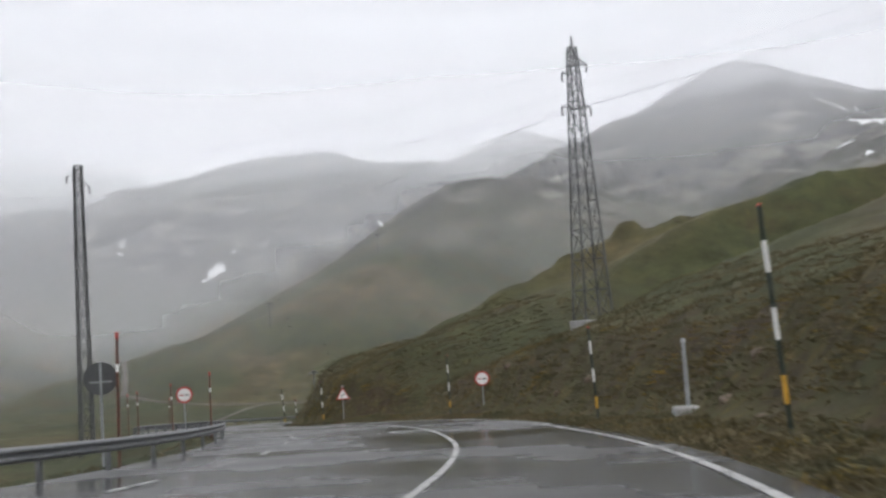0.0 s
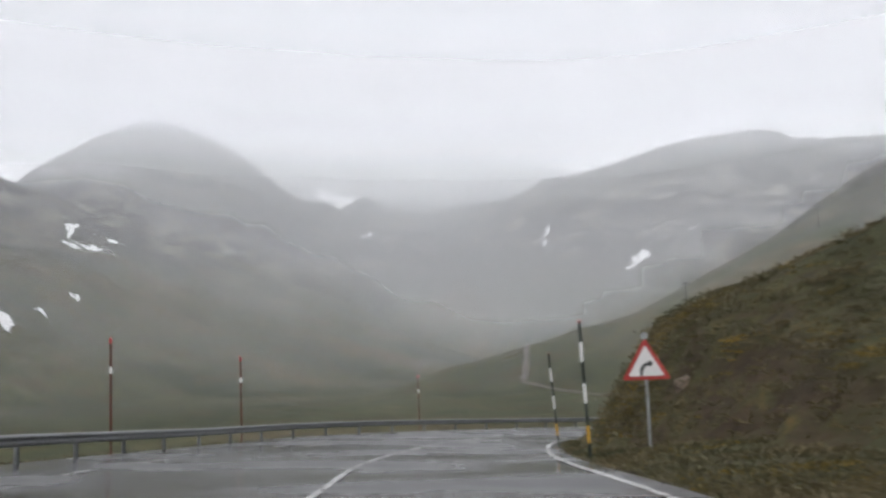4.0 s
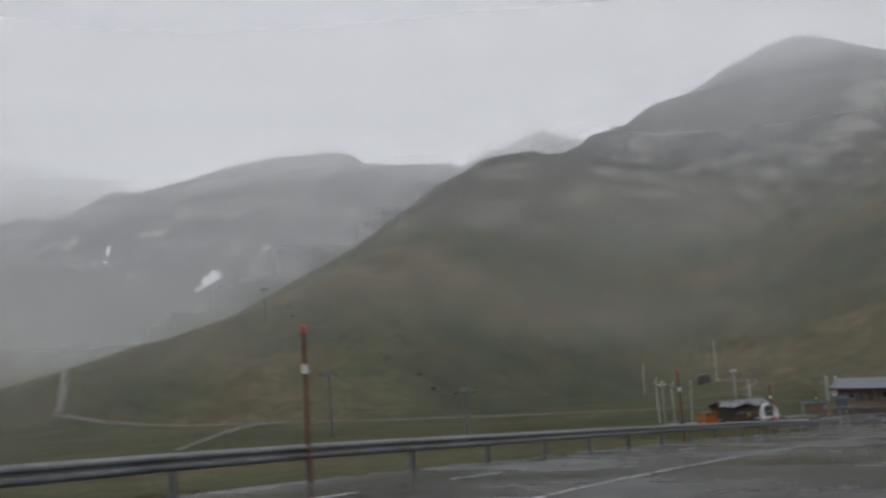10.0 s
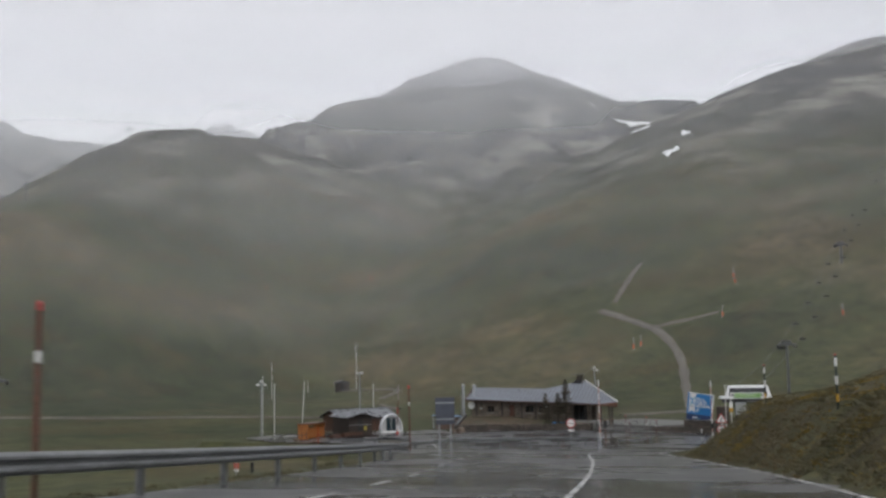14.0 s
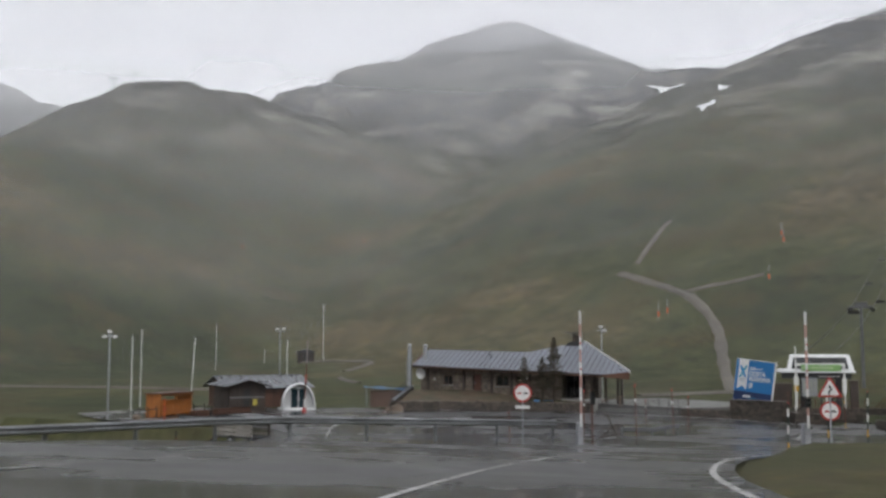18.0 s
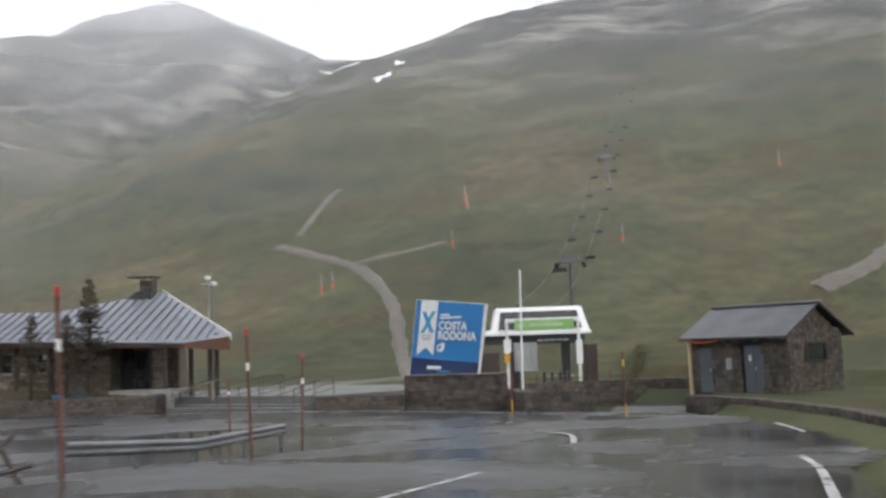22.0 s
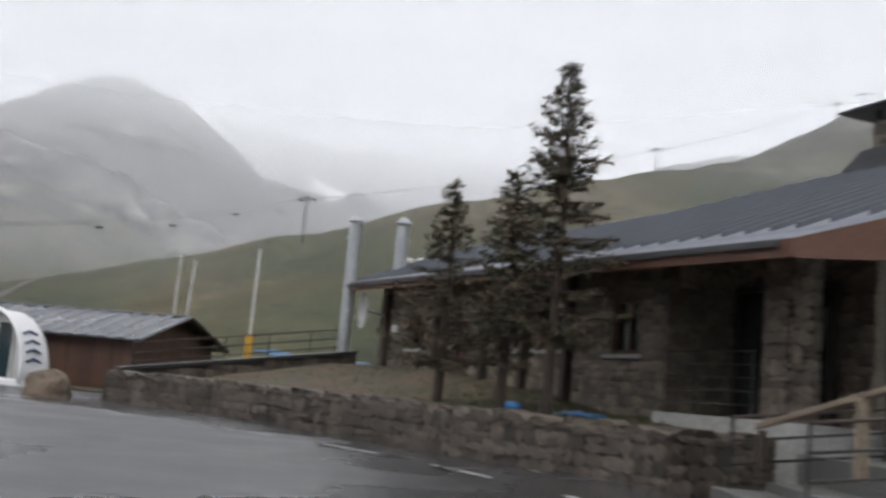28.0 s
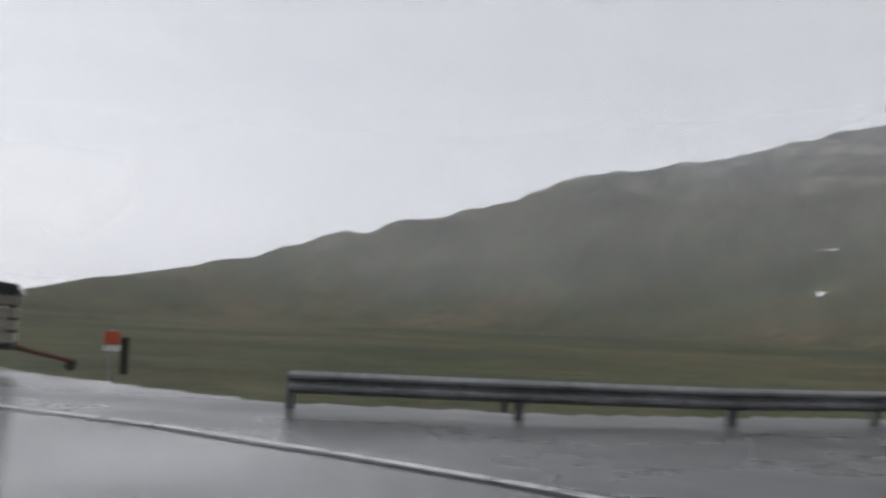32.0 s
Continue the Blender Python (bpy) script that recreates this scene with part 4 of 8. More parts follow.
def round_sign(x, y, z, target, ground_z, r=0.45, label="round white no-overtaking sign with red border"):
    e = empty("traffic_sign", facing(x, y, ground_z, *target), label, "traffic sign", "no-overtaking signs")
    h = z - ground_z
    part("post", tube(bmesh.new(), (0, 0.05, -0.4), (0, 0.05, h + r * 0.8), 0.035, None, 10), STEEL, e)
    part("plate", disc_mesh(r, -0.0, 0.018), STEEL, e).location.z = h
    part("face", disc_mesh(r * 0.8, -0.012, -0.002), WHITE, e).location.z = h
    part("border", disc_mesh(r, -0.014, -0.002, hole=r * 0.78), RED, e).location.z = h
    a = part("car_symbol", car_shape(bmesh.new(), -0.33 * r, -0.02, 0.26 * r, -0.018, -0.013), RED, e, "red car symbol")
    a.location.z = h
    b = part("car_symbol", car_shape(bmesh.new(), 0.33 * r, -0.02, 0.26 * r, -0.018, -0.013), BLACK, e, "black car symbol")
    b.location.z = h
    part("clamp", boxm(-0.05, 0.05, 0.018, 0.09, h - 0.2, h - 0.16), STEEL, e)
    part("clamp", boxm(-0.05, 0.05, 0.018, 0.09, h + 0.16, h + 0.2), STEEL, e)
    return e


def triangle(side, inset=0.0):
    s = side - inset * 2 * math.sqrt(3)
    hh = s * math.sqrt(3) / 2
    c = side * math.sqrt(3) / 6
    pts = [(-s / 2, -hh / 3), (s / 2, -hh / 3), (0, 2 * hh / 3)]
    out = []
    for i in range(3):
        a, b, d = Vector(pts[i - 1]), Vector(pts[i]), Vector(pts[(i + 1) % 3])
        k = 0.06 * s
        u, v = (a - b).normalized() * k, (d - b).normalized() * k
        out += [tuple(b + u), tuple(b + (u + v) * 0.28), tuple(b + v)]
    return out


def triangle_sign(x, y, z, target, ground_z, side=1.2, double=False, cap=True, label="triangular white bend warning sign with red border"):
    e = empty("warning_sign", facing(x, y, ground_z, *target), label, "traffic sign", "bend warning signs")
    h = z - ground_z
    part("post", tube(bmesh.new(), (0, 0.05, -0.4), (0, 0.05, h + side * 0.35), 0.035, None, 10), STEEL, e)
    part("plate", prism(bmesh.new(), triangle(side), -0.012, 0.012), RED, e, "red sign plate").location.z = h
    part("face", prism(bmesh.new(), triangle(side, 0.075 * side), -0.018, -0.012), WHITE, e, "white sign face").location.z = h
    bm = bmesh.new()
    k = side
    if double:
        prism(bm, [(-0.07 * k, -0.2 * k), (0.0 * k, -0.2 * k), (0.0 * k, -0.08 * k), (0.11 * k, 0.02 * k), (0.04 * k, 0.1 * k), (0.09 * k, 0.1 * k), (0.0, 0.2 * k), (-0.07 * k, 0.1 * k), (-0.02 * k, 0.09 * k), (0.02 * k, 0.03 * k), (-0.07 * k, -0.05 * k)], -0.024, -0.018)
    else:
        prism(bm, [(-0.13 * k, -0.2 * k), (-0.07 * k, -0.2 * k), (-0.06 * k, -0.1 * k), (-0.01 * k, -0.02 * k), (0.06 * k, 0.01 * k), (0.06 * k, -0.04 * k), (0.15 * k, 0.04 * k), (0.06 * k, 0.12 * k), (0.06 * k, 0.07 * k), (-0.05 * k, 0.04 * k), (-0.12 * k, -0.06 * k)], -0.024, -0.018)
    part("arrow", bm, BLACK, e, "black bend arrow").location.z = h
    if cap:
        part("top_badge", disc_mesh(0.09, -0.02, 0.0, 20), STEEL, e, "small round grey badge").location.z = h + side * 0.62
    return e


round_sign(-0.3, 63.3, -2.3, (0.3, 30), land_at(-0.3, 63.3))
triangle_sign(-12.2, 87.3, -3.8, (-3.0, 58), land_at(-12.2, 87.3))
round_sign(-16.9, 57.5, -1.9, (0, 20), land_at(-16.9, 57.5))
round_sign(31.0, 270.9, -17.4, (16, 226), -19.6)
part("panel", boxm(-0.35, 0.35, -0.012, 0.0, 1.45, 1.6), WHITE, bpy.data.objects["traffic_sign.002"], "small white plate under the sign")
g = land_at(42.0, 262.3)
triangle_sign(42.0, 262.3, -17.0, (18, 226), g, 1.05, True, False, "triangular double bend warning sign with red border")
round_sign(42.02, 262.35, -17.9, (18, 226), g, 0.42)


def sign_back(x, y, z, ground_z, target, r=0.45):
    e = empty("traffic_sign", facing(x, y, ground_z, *target), "grey back of a round sign on a post", "traffic sign")
    h = z - ground_z
    part("post", tube(bmesh.new(), (0, -0.05, -0.4), (0, -0.05, h + r), 0.035, None, 10), STEEL, e)
    part("plate", disc_mesh(r, -0.01, 0.01), mat("dark_sign_back", (0.1, 0.105, 0.11), 0.5, 0.5, vary=0.2), e).location.z = h
    part("brace", boxm(-0.3, 0.3, -0.03, -0.01, h - 0.12, h - 0.08), STEEL, e)
    return e


sign_back(-11.0, 29.3, -0.35, land_at(-11.0, 29.3), (0, 0), 0.47)


def info_board_back(x, y, z0, z1, w, target, label):
    e = empty("road_sign", facing(x, y, z0, *target), label, "road sign")
    h = z1 - z0
    for px in (-w * 0.3, w * 0.3):
        part("post", tube(bmesh.new(), (px, 0.06, -4.2), (px, 0.06, h), 0.04, None, 8), STEEL, e)
    part("panel", boxm(-w / 2, w / 2, -0.015, 0.015, 0.0, h, 0.01), mat("slate_grey_sign_back", (0.09, 0.1, 0.13), 0.5, 0.3, vary=0.2), e)
    for k in (0.2, 0.8):
        part("brace", boxm(-w / 2, w / 2, -0.045, -0.016, h * k - 0.03, h * k + 0.03), STEEL, e)
    return e


info_board_back(8.2, 232.8, -14.7, -13.25, 1.05, (4, 200), "dark grey back of a tall direction board")


def grey_post(x, y, top):
    z = land_at(x, y)
    e = empty("grey_post", Matrix.Translation((x, y, z)), "plain grey steel post on a concrete foot", "post")
    part("shaft", tube(bmesh.new(), (0, 0, 0.0), (0, 0, top - z), 0.07, 0.06, 12), STEEL, e)
    part("foot", boxm(-0.45, 0.45, -0.35, 0.35, -0.3, 0.22, 0.05), CONCRETE, e)
    part("head", tube(bmesh.new(), (0, 0, top - z), (0, 0, top - z + 0.12), 0.09, 0.05, 12), STEEL, e)
    return e


grey_post(5.9, 31.2, -0.45)


# ---------------------------------------------------------------- pylons and wires
def lattice(name, at, height, w0, w1, panels, turn, label, head=0.0, arms=()):
    e = empty(name, Matrix.Translation(at) @ Matrix.Rotation(radians(turn), 4, "Z"), label, "pylon")
    dark = mat("weathered_pylon_steel", (0.11, 0.115, 0.12), 0.6, 0.5, vary=0.3, scale=2)

    def w(z):
        return w0 + (w1 - w0) * min(1.0, z / height)
    for sx in (-1, 1):
        for sy in (-1, 1):
            part("leg", tube(bmesh.new(), (sx * w0, sy * w0, -1.2), (sx * w1, sy * w1, height), 0.075, 0.055, 6), dark, e)
    zs = [height * (1 - (1 - i / panels) ** 1.25) for i in range(panels + 1)]
    for z0, z1 in zip(zs[:-1], zs[1:]):
        a, b = w(z0), w(z1)
        for k in range(4):
            m = Matrix.Rotation(k * math.pi / 2, 4, "Z")
            bm = bmesh.new()
            tube(bm, m @ Vector((-a, -a, z0)), m @ Vector((b, -b, z1)), 0.035, None, 4)
            tube(bm, m @ Vector((a, -a, z0)), m @ Vector((-b, -b, z1)), 0.035, None, 4)
            tube(bm, m @ Vector((-b, -b, z1)), m @ Vector((b, -b, z1)), 0.03, None, 4)
            part("brace", bm, dark, e)
    if head:
        part("head_bar", tube(bmesh.new(), (0, 0, height), (0, 0, height + head), 0.09, 0.05, 8), dark, e)
    for z, reach, side in arms:
        bm = bmesh.new()
        tube(bm, (0, 0, z), (side * reach, 0, z + 0.15), 0.06, 0.04, 6)
        tube(bm, (0, 0, z + 0.7), (side * reach, 0, z + 0.15), 0.04, 0.03, 6)
        arm = part("cross_arm", bm, dark, e)
        ins = bmesh.new()
        for i in range(5):
            tube(ins, (side * reach, 0, z + 0.05 - i * 0.13), (side * reach, 0, z - 0.03 - i * 0.13), 0.1, 0.05, 8)
        part("insulator", ins, mat("brown_glass_insulator", (0.05, 0.05, 0.05), 0.25), arm)
    return e


pg_z = land_at(8.2, 77.6)
lattice("power_pylon", (8.2, 77.6, pg_z), 21.8 - pg_z, 1.15, 0.28, 11, 20, "tall grey lattice power pylon on the hillside", 0.9,
        ((17.0 - pg_z, 1.2, -1), (17.0 - pg_z, 1.2, 1), (19.6 - pg_z, 1.0, -1), (20.4 - pg_z, 1.1, 1)))
bm = bmesh.new()
box(bm, -1.35, 1.35, -1.35, 1.35, -2.2, 0.1, 0.06)
part("concrete_footing", bm, CONCRETE, bpy.data.objects["power_pylon"])
mz = land_at(-32.7, 83.7)
lattice("lattice_mast", (-32.7, 83.7, mz), 16.7 - mz, 0.5, 0.3, 16, 35, "slim grey lattice mast behind the guard rail", 0.0,
        ((14.9 - mz, 0.9, 1), (15.7 - mz, 0.9, -1)))


def wire(a, b, sag, r=0.025, name="power_line", label="thin black overhead power line", n=24):
    a, b = Vector(a), Vector(b)
    c = bpy.data.curves.new(name, "CURVE")
    c.dimensions, c.bevel_depth, c.bevel_resolution = "3D", r, 1
    s = c.splines.new("POLY")
    s.points.add(n)
    for i in range(n + 1):
        k = i / n
        q = a.lerp(b, k) - Vector((0, 0, sag * 4 * k * (1 - k)))
        s.points[i].co = (*q, 1)
    c.materials.append(BLACK)
    ob = new(name, c)
    return tagged(ob, label, "cable", "overhead cables")


for dx, z0, z1 in ((-1.0, 17.0, 14.3), (0.2, 20.4, 15.6)):
    wire((8.2 + dx, 77.6, z0), (-32.7 + dx * 0.6, 83.7, z1 + 1.0), 1.0, 0.009)
# the long span that swings out over the valley
for dx, z0, way in ((-1.0, 16.8, (-0.88, -0.32, -0.325)), (1.0, 17.2, (-0.89, -0.345, -0.29)), (0.2, 18.5, (-0.905, -0.33, -0.272))):
    wire((8.2 + dx, 77.6, z0), tuple(a + 150 * b for a, b in zip((8.2 + dx, 77.6, z0), way)), 0.8, 0.011)
    wire((8.2 + dx, 77.6, z0), (95 + dx * 3, 70, z0 + 26), 2.5, 0.01)


# ---------------------------------------------------------------- stonework
def stone_meshes(material):
    """Irregular rubble faces: a ragged outline, a shoulder and an uneven front."""
    out = []
    for k in range(8):
        rnd = random.Random(40 + k)
        n = rnd.choice((6, 7, 8))
        ring = []
        for i in range(n):
            a = 2 * math.pi * (i + rnd.uniform(-0.22, 0.22)) / n + 0.4
            c, s_ = math.cos(a), math.sin(a)
            r = 0.56 / max(abs(c), abs(s_)) ** 0.9 * rnd.uniform(0.9, 1.08)
            ring.append((max(-0.54, min(0.54, r * c)), max(-0.54, min(0.54, r * s_))))
        v = [(x, 0.5, z) for x, z in ring] + [(x * 0.99, -0.25, z * 0.99) for x, z in ring]
        v += [(x * 0.92 + rnd.uniform(-0.03, 0.03), -0.5 + rnd.uniform(-0.14, 0.14), z * 0.9 + rnd.uniform(-0.03, 0.03)) for x, z in ring]
        f = [tuple(range(2 * n, 3 * n))]
        for q in (0, n):
            f += [(q + i, q + (i + 1) % n, q + n + (i + 1) % n, q + n + i) for i in range(n)]
        me = bpy.data.meshes.new("stone")
        me.from_pydata(v, [], f)
        me.materials.append(material)
        me.update()
        out.append(me)
    return out


STONES, PALE_STONES = stone_meshes(STONE), stone_meshes(STONE_PALE)


def lay_stones(parent, m, w, h, skip=(), course=0.24, seed=1, limit=150, depth=0.036, sloped=None, kind=None):
    """Rough coursed stones over the face of a wall: x along, z up, -y out. skip: openings as x0, x1, z0, z1. sloped: top height for x."""
    kind = kind or STONES
    course *= 0.8
    rnd = random.Random(seed)
    z, spots = 0.0, []
    while z < h - 0.05:
        ch = min(course * rnd.uniform(0.9, 1.5), h - z)
        x = -rnd.uniform(0, 0.2)
        while x < w:
            sw = course * rnd.uniform(0.7, 2.0)
            x0, x1 = max(x, 0.0), min(x + sw, w)
            x += sw
            cx, cz = (x0 + x1) / 2, z + ch / 2
            if x1 - x0 < 0.06 or any(a - 0.02 < cx < b + 0.02 and c - 0.02 < cz < d + 0.02 for a, b, c, d in skip):
                continue
            if sloped and z + ch > sloped(cx):
                continue
            # one stone the height of the course, or two thin ones bedded on each other
            cut = rnd.uniform(0.38, 0.62) if rnd.random() < 0.38 else 1.0
            for lo, hi in ((0.0, cut), (cut, 1.0)):
                if hi - lo > 0.05:
                    spots.append((cx, z + ch * (lo + hi) / 2, x1 - x0 - 0.008, ch * (hi - lo) * rnd.uniform(0.95, 1.08), rnd.randrange(8), rnd.uniform(0.5, 1.6)))
        z += ch
    spots.sort(key=lambda s: -s[0])
    for cx, cz, sw, sh, k, dp in spots[:limit]:
        ob = new("stone", kind[k])
        ob.parent = parent
        ob.matrix_local = m @ Matrix.Translation((cx, -0.02, cz)) @ Matrix.Diagonal((sw, depth * dp, sh, 1))
    rest = spots[limit:]
    if rest:
        v, f = [], []
        for cx, cz, sw, sh, k, dp in rest:
            o = len(v)
            for q in kind[k].vertices:
                v.append(m @ Vector((cx + q.co.x * sw, -0.02 + q.co.y * depth * dp, cz + q.co.z * sh)))
            f += [tuple(o + i for i in p.vertices) for p in kind[k].polygons]
        ob = mesh_from("stone_facing", v, f, kind[0].materials[0], parent)
        ob["kind"] = "stuff"


def wall_run(name, pts, z0, z1, thick, label, side=1, limit=110, course=0.26, seed=3, coping=False, ragged=False):
    """A free-standing stone wall along plan points, stones on the side that faces the road."""
    e = empty(name, Matrix.Translation((*pts[0], z0)), label, "stone wall")
    for i, ((ax, ay), (bx, by)) in enumerate(zip(pts[:-1], pts[1:])):
        d = Vector((bx - ax, by - ay, 0))
        m = Matrix.Translation((ax - pts[0][0], ay - pts[0][1], 0)) @ Matrix.Rotation(math.atan2(d.y, d.x), 4, "Z")
        h = z1 - z0
        c = part("core", boxm(0, d.length, 0.0, thick, -0.5, h - 0.02), MORTAR, e)
        c.matrix_local = m
        lay_stones(e, m, d.length, h, course=course, seed=seed + i, limit=limit)
        if ragged:
            # loose uneven stones along the top
            rnd = random.Random(seed + 31 + i)
            x = 0.0
            while x < d.length - 0.15:
                sw = rnd.uniform(0.18, 0.55)
                ob = new("stone", STONES[rnd.randrange(8)])
                ob.parent = e
                ob.matrix_local = m @ Matrix.Translation((x + sw / 2, thick * 0.45, h + 0.02)) @ Matrix.Rotation(rnd.uniform(-0.3, 0.3), 4, "Z") @ Matrix.Rotation(rnd.uniform(-0.12, 0.12), 4, "Y") @ Matrix.Diagonal((sw * 0.97, thick * rnd.uniform(0.75, 1.1), rnd.uniform(0.08, 0.26), 1))
                x += sw * rnd.uniform(0.9, 1.15)
        if coping:
            x, k = 0.0, 0
            rnd = random.Random(seed + 7 + i)
            while x < d.length - 0.1:
                sw = min(rnd.uniform(0.45, 0.85), d.length - x)
                cp = part("coping_stone", boxm(x + 0.01, x + sw - 0.01, -0.12, thick + 0.04, h - 0.03, h + rnd.uniform(0.05, 0.1), 0.02), STONE, e)
                cp.matrix_local = m
                x += sw
    return e


# ---------------------------------------------------------------- the restaurant
PLASTER = mat("pale_stone_mortar", (0.15, 0.128, 0.104), 0.85, vary=0.35, scale=2.2, fine=16, bump=0.4)


def restaurant():
    ang = math.atan2(-14.0, 19.0)
    fz = -21.0
    e = empty("restaurant", Matrix.Translation((38.7, 332.2, fz)) @ Matrix.Rotation(ang, 4, "Z"), "long low stone mountain restaurant with grey seamed metal roof", "building")
    ez = 3.3      # eave height above the floor
    k = 0.415     # roof slope
    # walls
    def wall(x0, x1, y0, y1, z0, z1, name="wall"):
        return part(name, boxm(x0, x1, y0, y1, z0, z1), PLASTER, e)
    wins = [(3.2, 4.3, 1.7, 2.7), (9.2, 10.6, 1.65, 2.75), (11.3, 12.6, 1.65, 2.7), (14.4, 15.5, 1.55, 2.65)]
    door = (6.6, 7.6, 0.9, 2.9)
    holes = sorted(wins + [door])
    xs = 0.6
    for a, b, c, d in holes:
        wall(xs, a, 0.95, 1.35, -0.8, ez + 0.35)
        if c > 0:
            wall(a, b, 0.95, 1.35, -0.8, c)
        wall(a, b, 0.95, 1.35, d, ez + 0.35)
        xs = b
    wall(xs, 16.3, 0.95, 1.35, -0.8, ez + 0.35)
    wall(0.6, 0.95, 1.35, 7.5, -0.8, ez + 0.3)
    wall(0.95, 14.5, 7.2, 7.5, -0.8, ez + 0.3)
    wall(16.3, 19.7, 2.6, 3.0, -0.8, ez + 0.95)
    wall(16.0, 16.3, 1.35, 3.0, -0.8, ez + 0.45)
    wall(19.4, 19.7, 3.0, 4.0, -0.8, ez + 1.1)
    side = part("end_wall", boxm(0, 4.2, 0, 0.3, -0.8, ez + 0.9), WOOD_DARK, e, "dark boarded end wall")
    side.matrix_local = Matrix.Translation((19.7, 3.7, 0)) @ Matrix.Rotation(math.atan2(7.0, -6.2), 4, "Z")
    part("floor_slab", boxm(16.32, 20.3, 0.75, 3.4, -0.9, 0.5), CONCRETE, e)
    lay_stones(e, Matrix.Translation((0.6, 0.95, -0.2)), 15.7, ez + 0.75, [(a - 0.6, b - 0.6, c + 0.2, d + 0.2) for a, b, c, d in holes], 0.26, 11, 290, sloped=lambda x: ez + 0.75 - 0.024 * x, kind=PALE_STONES)
    lay_stones(e, Matrix.Translation((16.3, 2.6, 0)), 3.4, ez + 0.6, [(0.1, 2.6, 0, 2.95)], 0.26, 12, 90, kind=PALE_STONES)
    lay_stones(e, Matrix.Translation((16.3, 0.95, -0.2)) @ Matrix.Rotation(math.pi / 2, 4, "Z"), 1.6, ez + 0.4, (), 0.26, 13, 60, kind=PALE_STONES)
    for a, b, c, d in wins:
        w = part("window", boxm(a + 0.07, b - 0.07, 1.12, 1.14, c + 0.07, d - 0.07), GLASS, e, "dark window pane")
        fr = bmesh.new()
        for q in ((a, a + 0.08, c, d), (b - 0.08, b, c, d), (a, b, c, c + 0.08), (a, b, d - 0.08, d), ((a + b) / 2 - 0.03, (a + b) / 2 + 0.03, c, d)):
            box(fr, q[0], q[1], 1.06, 1.18, q[2], q[3])
        part("frame", fr, WOOD_BROWN, w)
        part("sill", boxm(a - 0.08, b + 0.08, 0.82, 1.1, c - 0.1, c - 0.02, 0.01), CONCRETE, w)
    for px in (1.5, 5.6, 8.76, 10.95, 12.95):
        part("timber_post", boxm(px - 0.1, px + 0.1, 0.72, 0.93, -0.2, ez + 0.1, 0.01), WOOD_DARK, e)
    dr = part("door", boxm(door[0] + 0.06, door[1] - 0.06, 1.1, 1.16, 0.9, 2.84), mat("red_brown_door", (0.1, 0.035, 0.022), 0.5, vary=0.25), e, "red-brown wooden door")
    part("door_frame", boxm(door[0] - 0.02, door[0] + 0.07, 1.02, 1.2, 0.9, 2.9), WOOD_DARK, dr)
    part("door_frame", boxm(door[1] - 0.07, door[1] + 0.02, 1.02, 1.2, 0.9, 2.9), WOOD_DARK, dr)
    for z in (1.05, 1.68, 2.3):
        part("door_panel", boxm(door[0] + 0.2, door[1] - 0.2, 1.085, 1.105, z, z + 0.45, 0.008), dr.data.materials[0], dr)
    part("handle", boxm(door[0] + 0.14, door[0] + 0.18, 1.04, 1.1, 1.85, 2.02), STEEL, dr)
    # porch: glazed entrance, stone pillars
    gl = part("entrance_glazing", boxm(16.4, 18.9, 2.5, 2.54, 0.52, 2.85), GLASS, e, "dark glazed entrance doors")
    fr = bmesh.new()
    for x in (16.42, 17.2, 18.05, 18.88):
        box(fr, x - 0.045, x + 0.045, 2.44, 2.585, 0.5, 2.92)
    box(fr, 16.4, 18.9, 2.44, 2.585, 2.83, 2.95)
    part("frame", fr, WOOD_DARK, gl)
    # barred rail before the entrance
    for z in (0.72, 0.94, 1.16, 1.38, 1.6):
        part("porch_bar", tube(bmesh.new(), (16.35, 1.0, z), (18.75, 1.0, z), 0.014, None, 6), BLACK, e)
    for x in (16.4, 17.2, 18.0, 18.7):
        part("porch_bar_post", tube(bmesh.new(), (x, 1.0, 0.45), (x, 1.0, 1.62), 0.018, None, 6), BLACK, e)
    for px, py in ((19.0, 1.5),):
        p = part("pillar", boxm(px - 0.3, px + 0.3, py - 0.3, py + 0.3, -0.3, ez + 0.4), MORTAR, e, "stone porch pillar")
        for s in range(4):
            mm = Matrix.Translation((px, py, -0.2)) @ Matrix.Rotation(s * math.pi / 2, 4, "Z") @ Matrix.Translation((-0.3, -0.3, 0))
            lay_stones(p, mm, 0.6, ez + 0.4, (), 0.24, 30 + s, 30, kind=PALE_STONES)
    for px, py in ((22.6, 0.5), (22.1, 0.9), (20.6, 2.1)):
        part("timber_post", boxm(px - 0.11, px + 0.11, py - 0.11, py + 0.11, -0.3, ez + 0.2, 0.01), WOOD_DARK, e)
    # roof slab
    A, B, V, K, L0, L1 = (21.15, -0.35), (23.45, 0.12), (17.1, 7.0), (11.7, 3.9), (0.0, 0.0), (0.3, 3.9)
    def rz(y):
        return ez + k * y
    def slab(name, pts, t, material, lift=0.0):
        bm = bmesh.new()
        top = [bm.verts.new((x, y, z + lift)) for x, y, z in pts]
        bot = [bm.verts.new((x, y, z + lift - t)) for x, y, z in pts]
        bm.faces.new(top)
        bm.faces.new(bot[::-1])
        n = len(pts)
        for i in range(n):
            bm.faces.new((top[i], bot[i], bot[(i + 1) % n], top[(i + 1) % n]))
        bmesh.ops.recalc_face_normals(bm, faces=bm.faces)
        return part(name, bm, material, e)
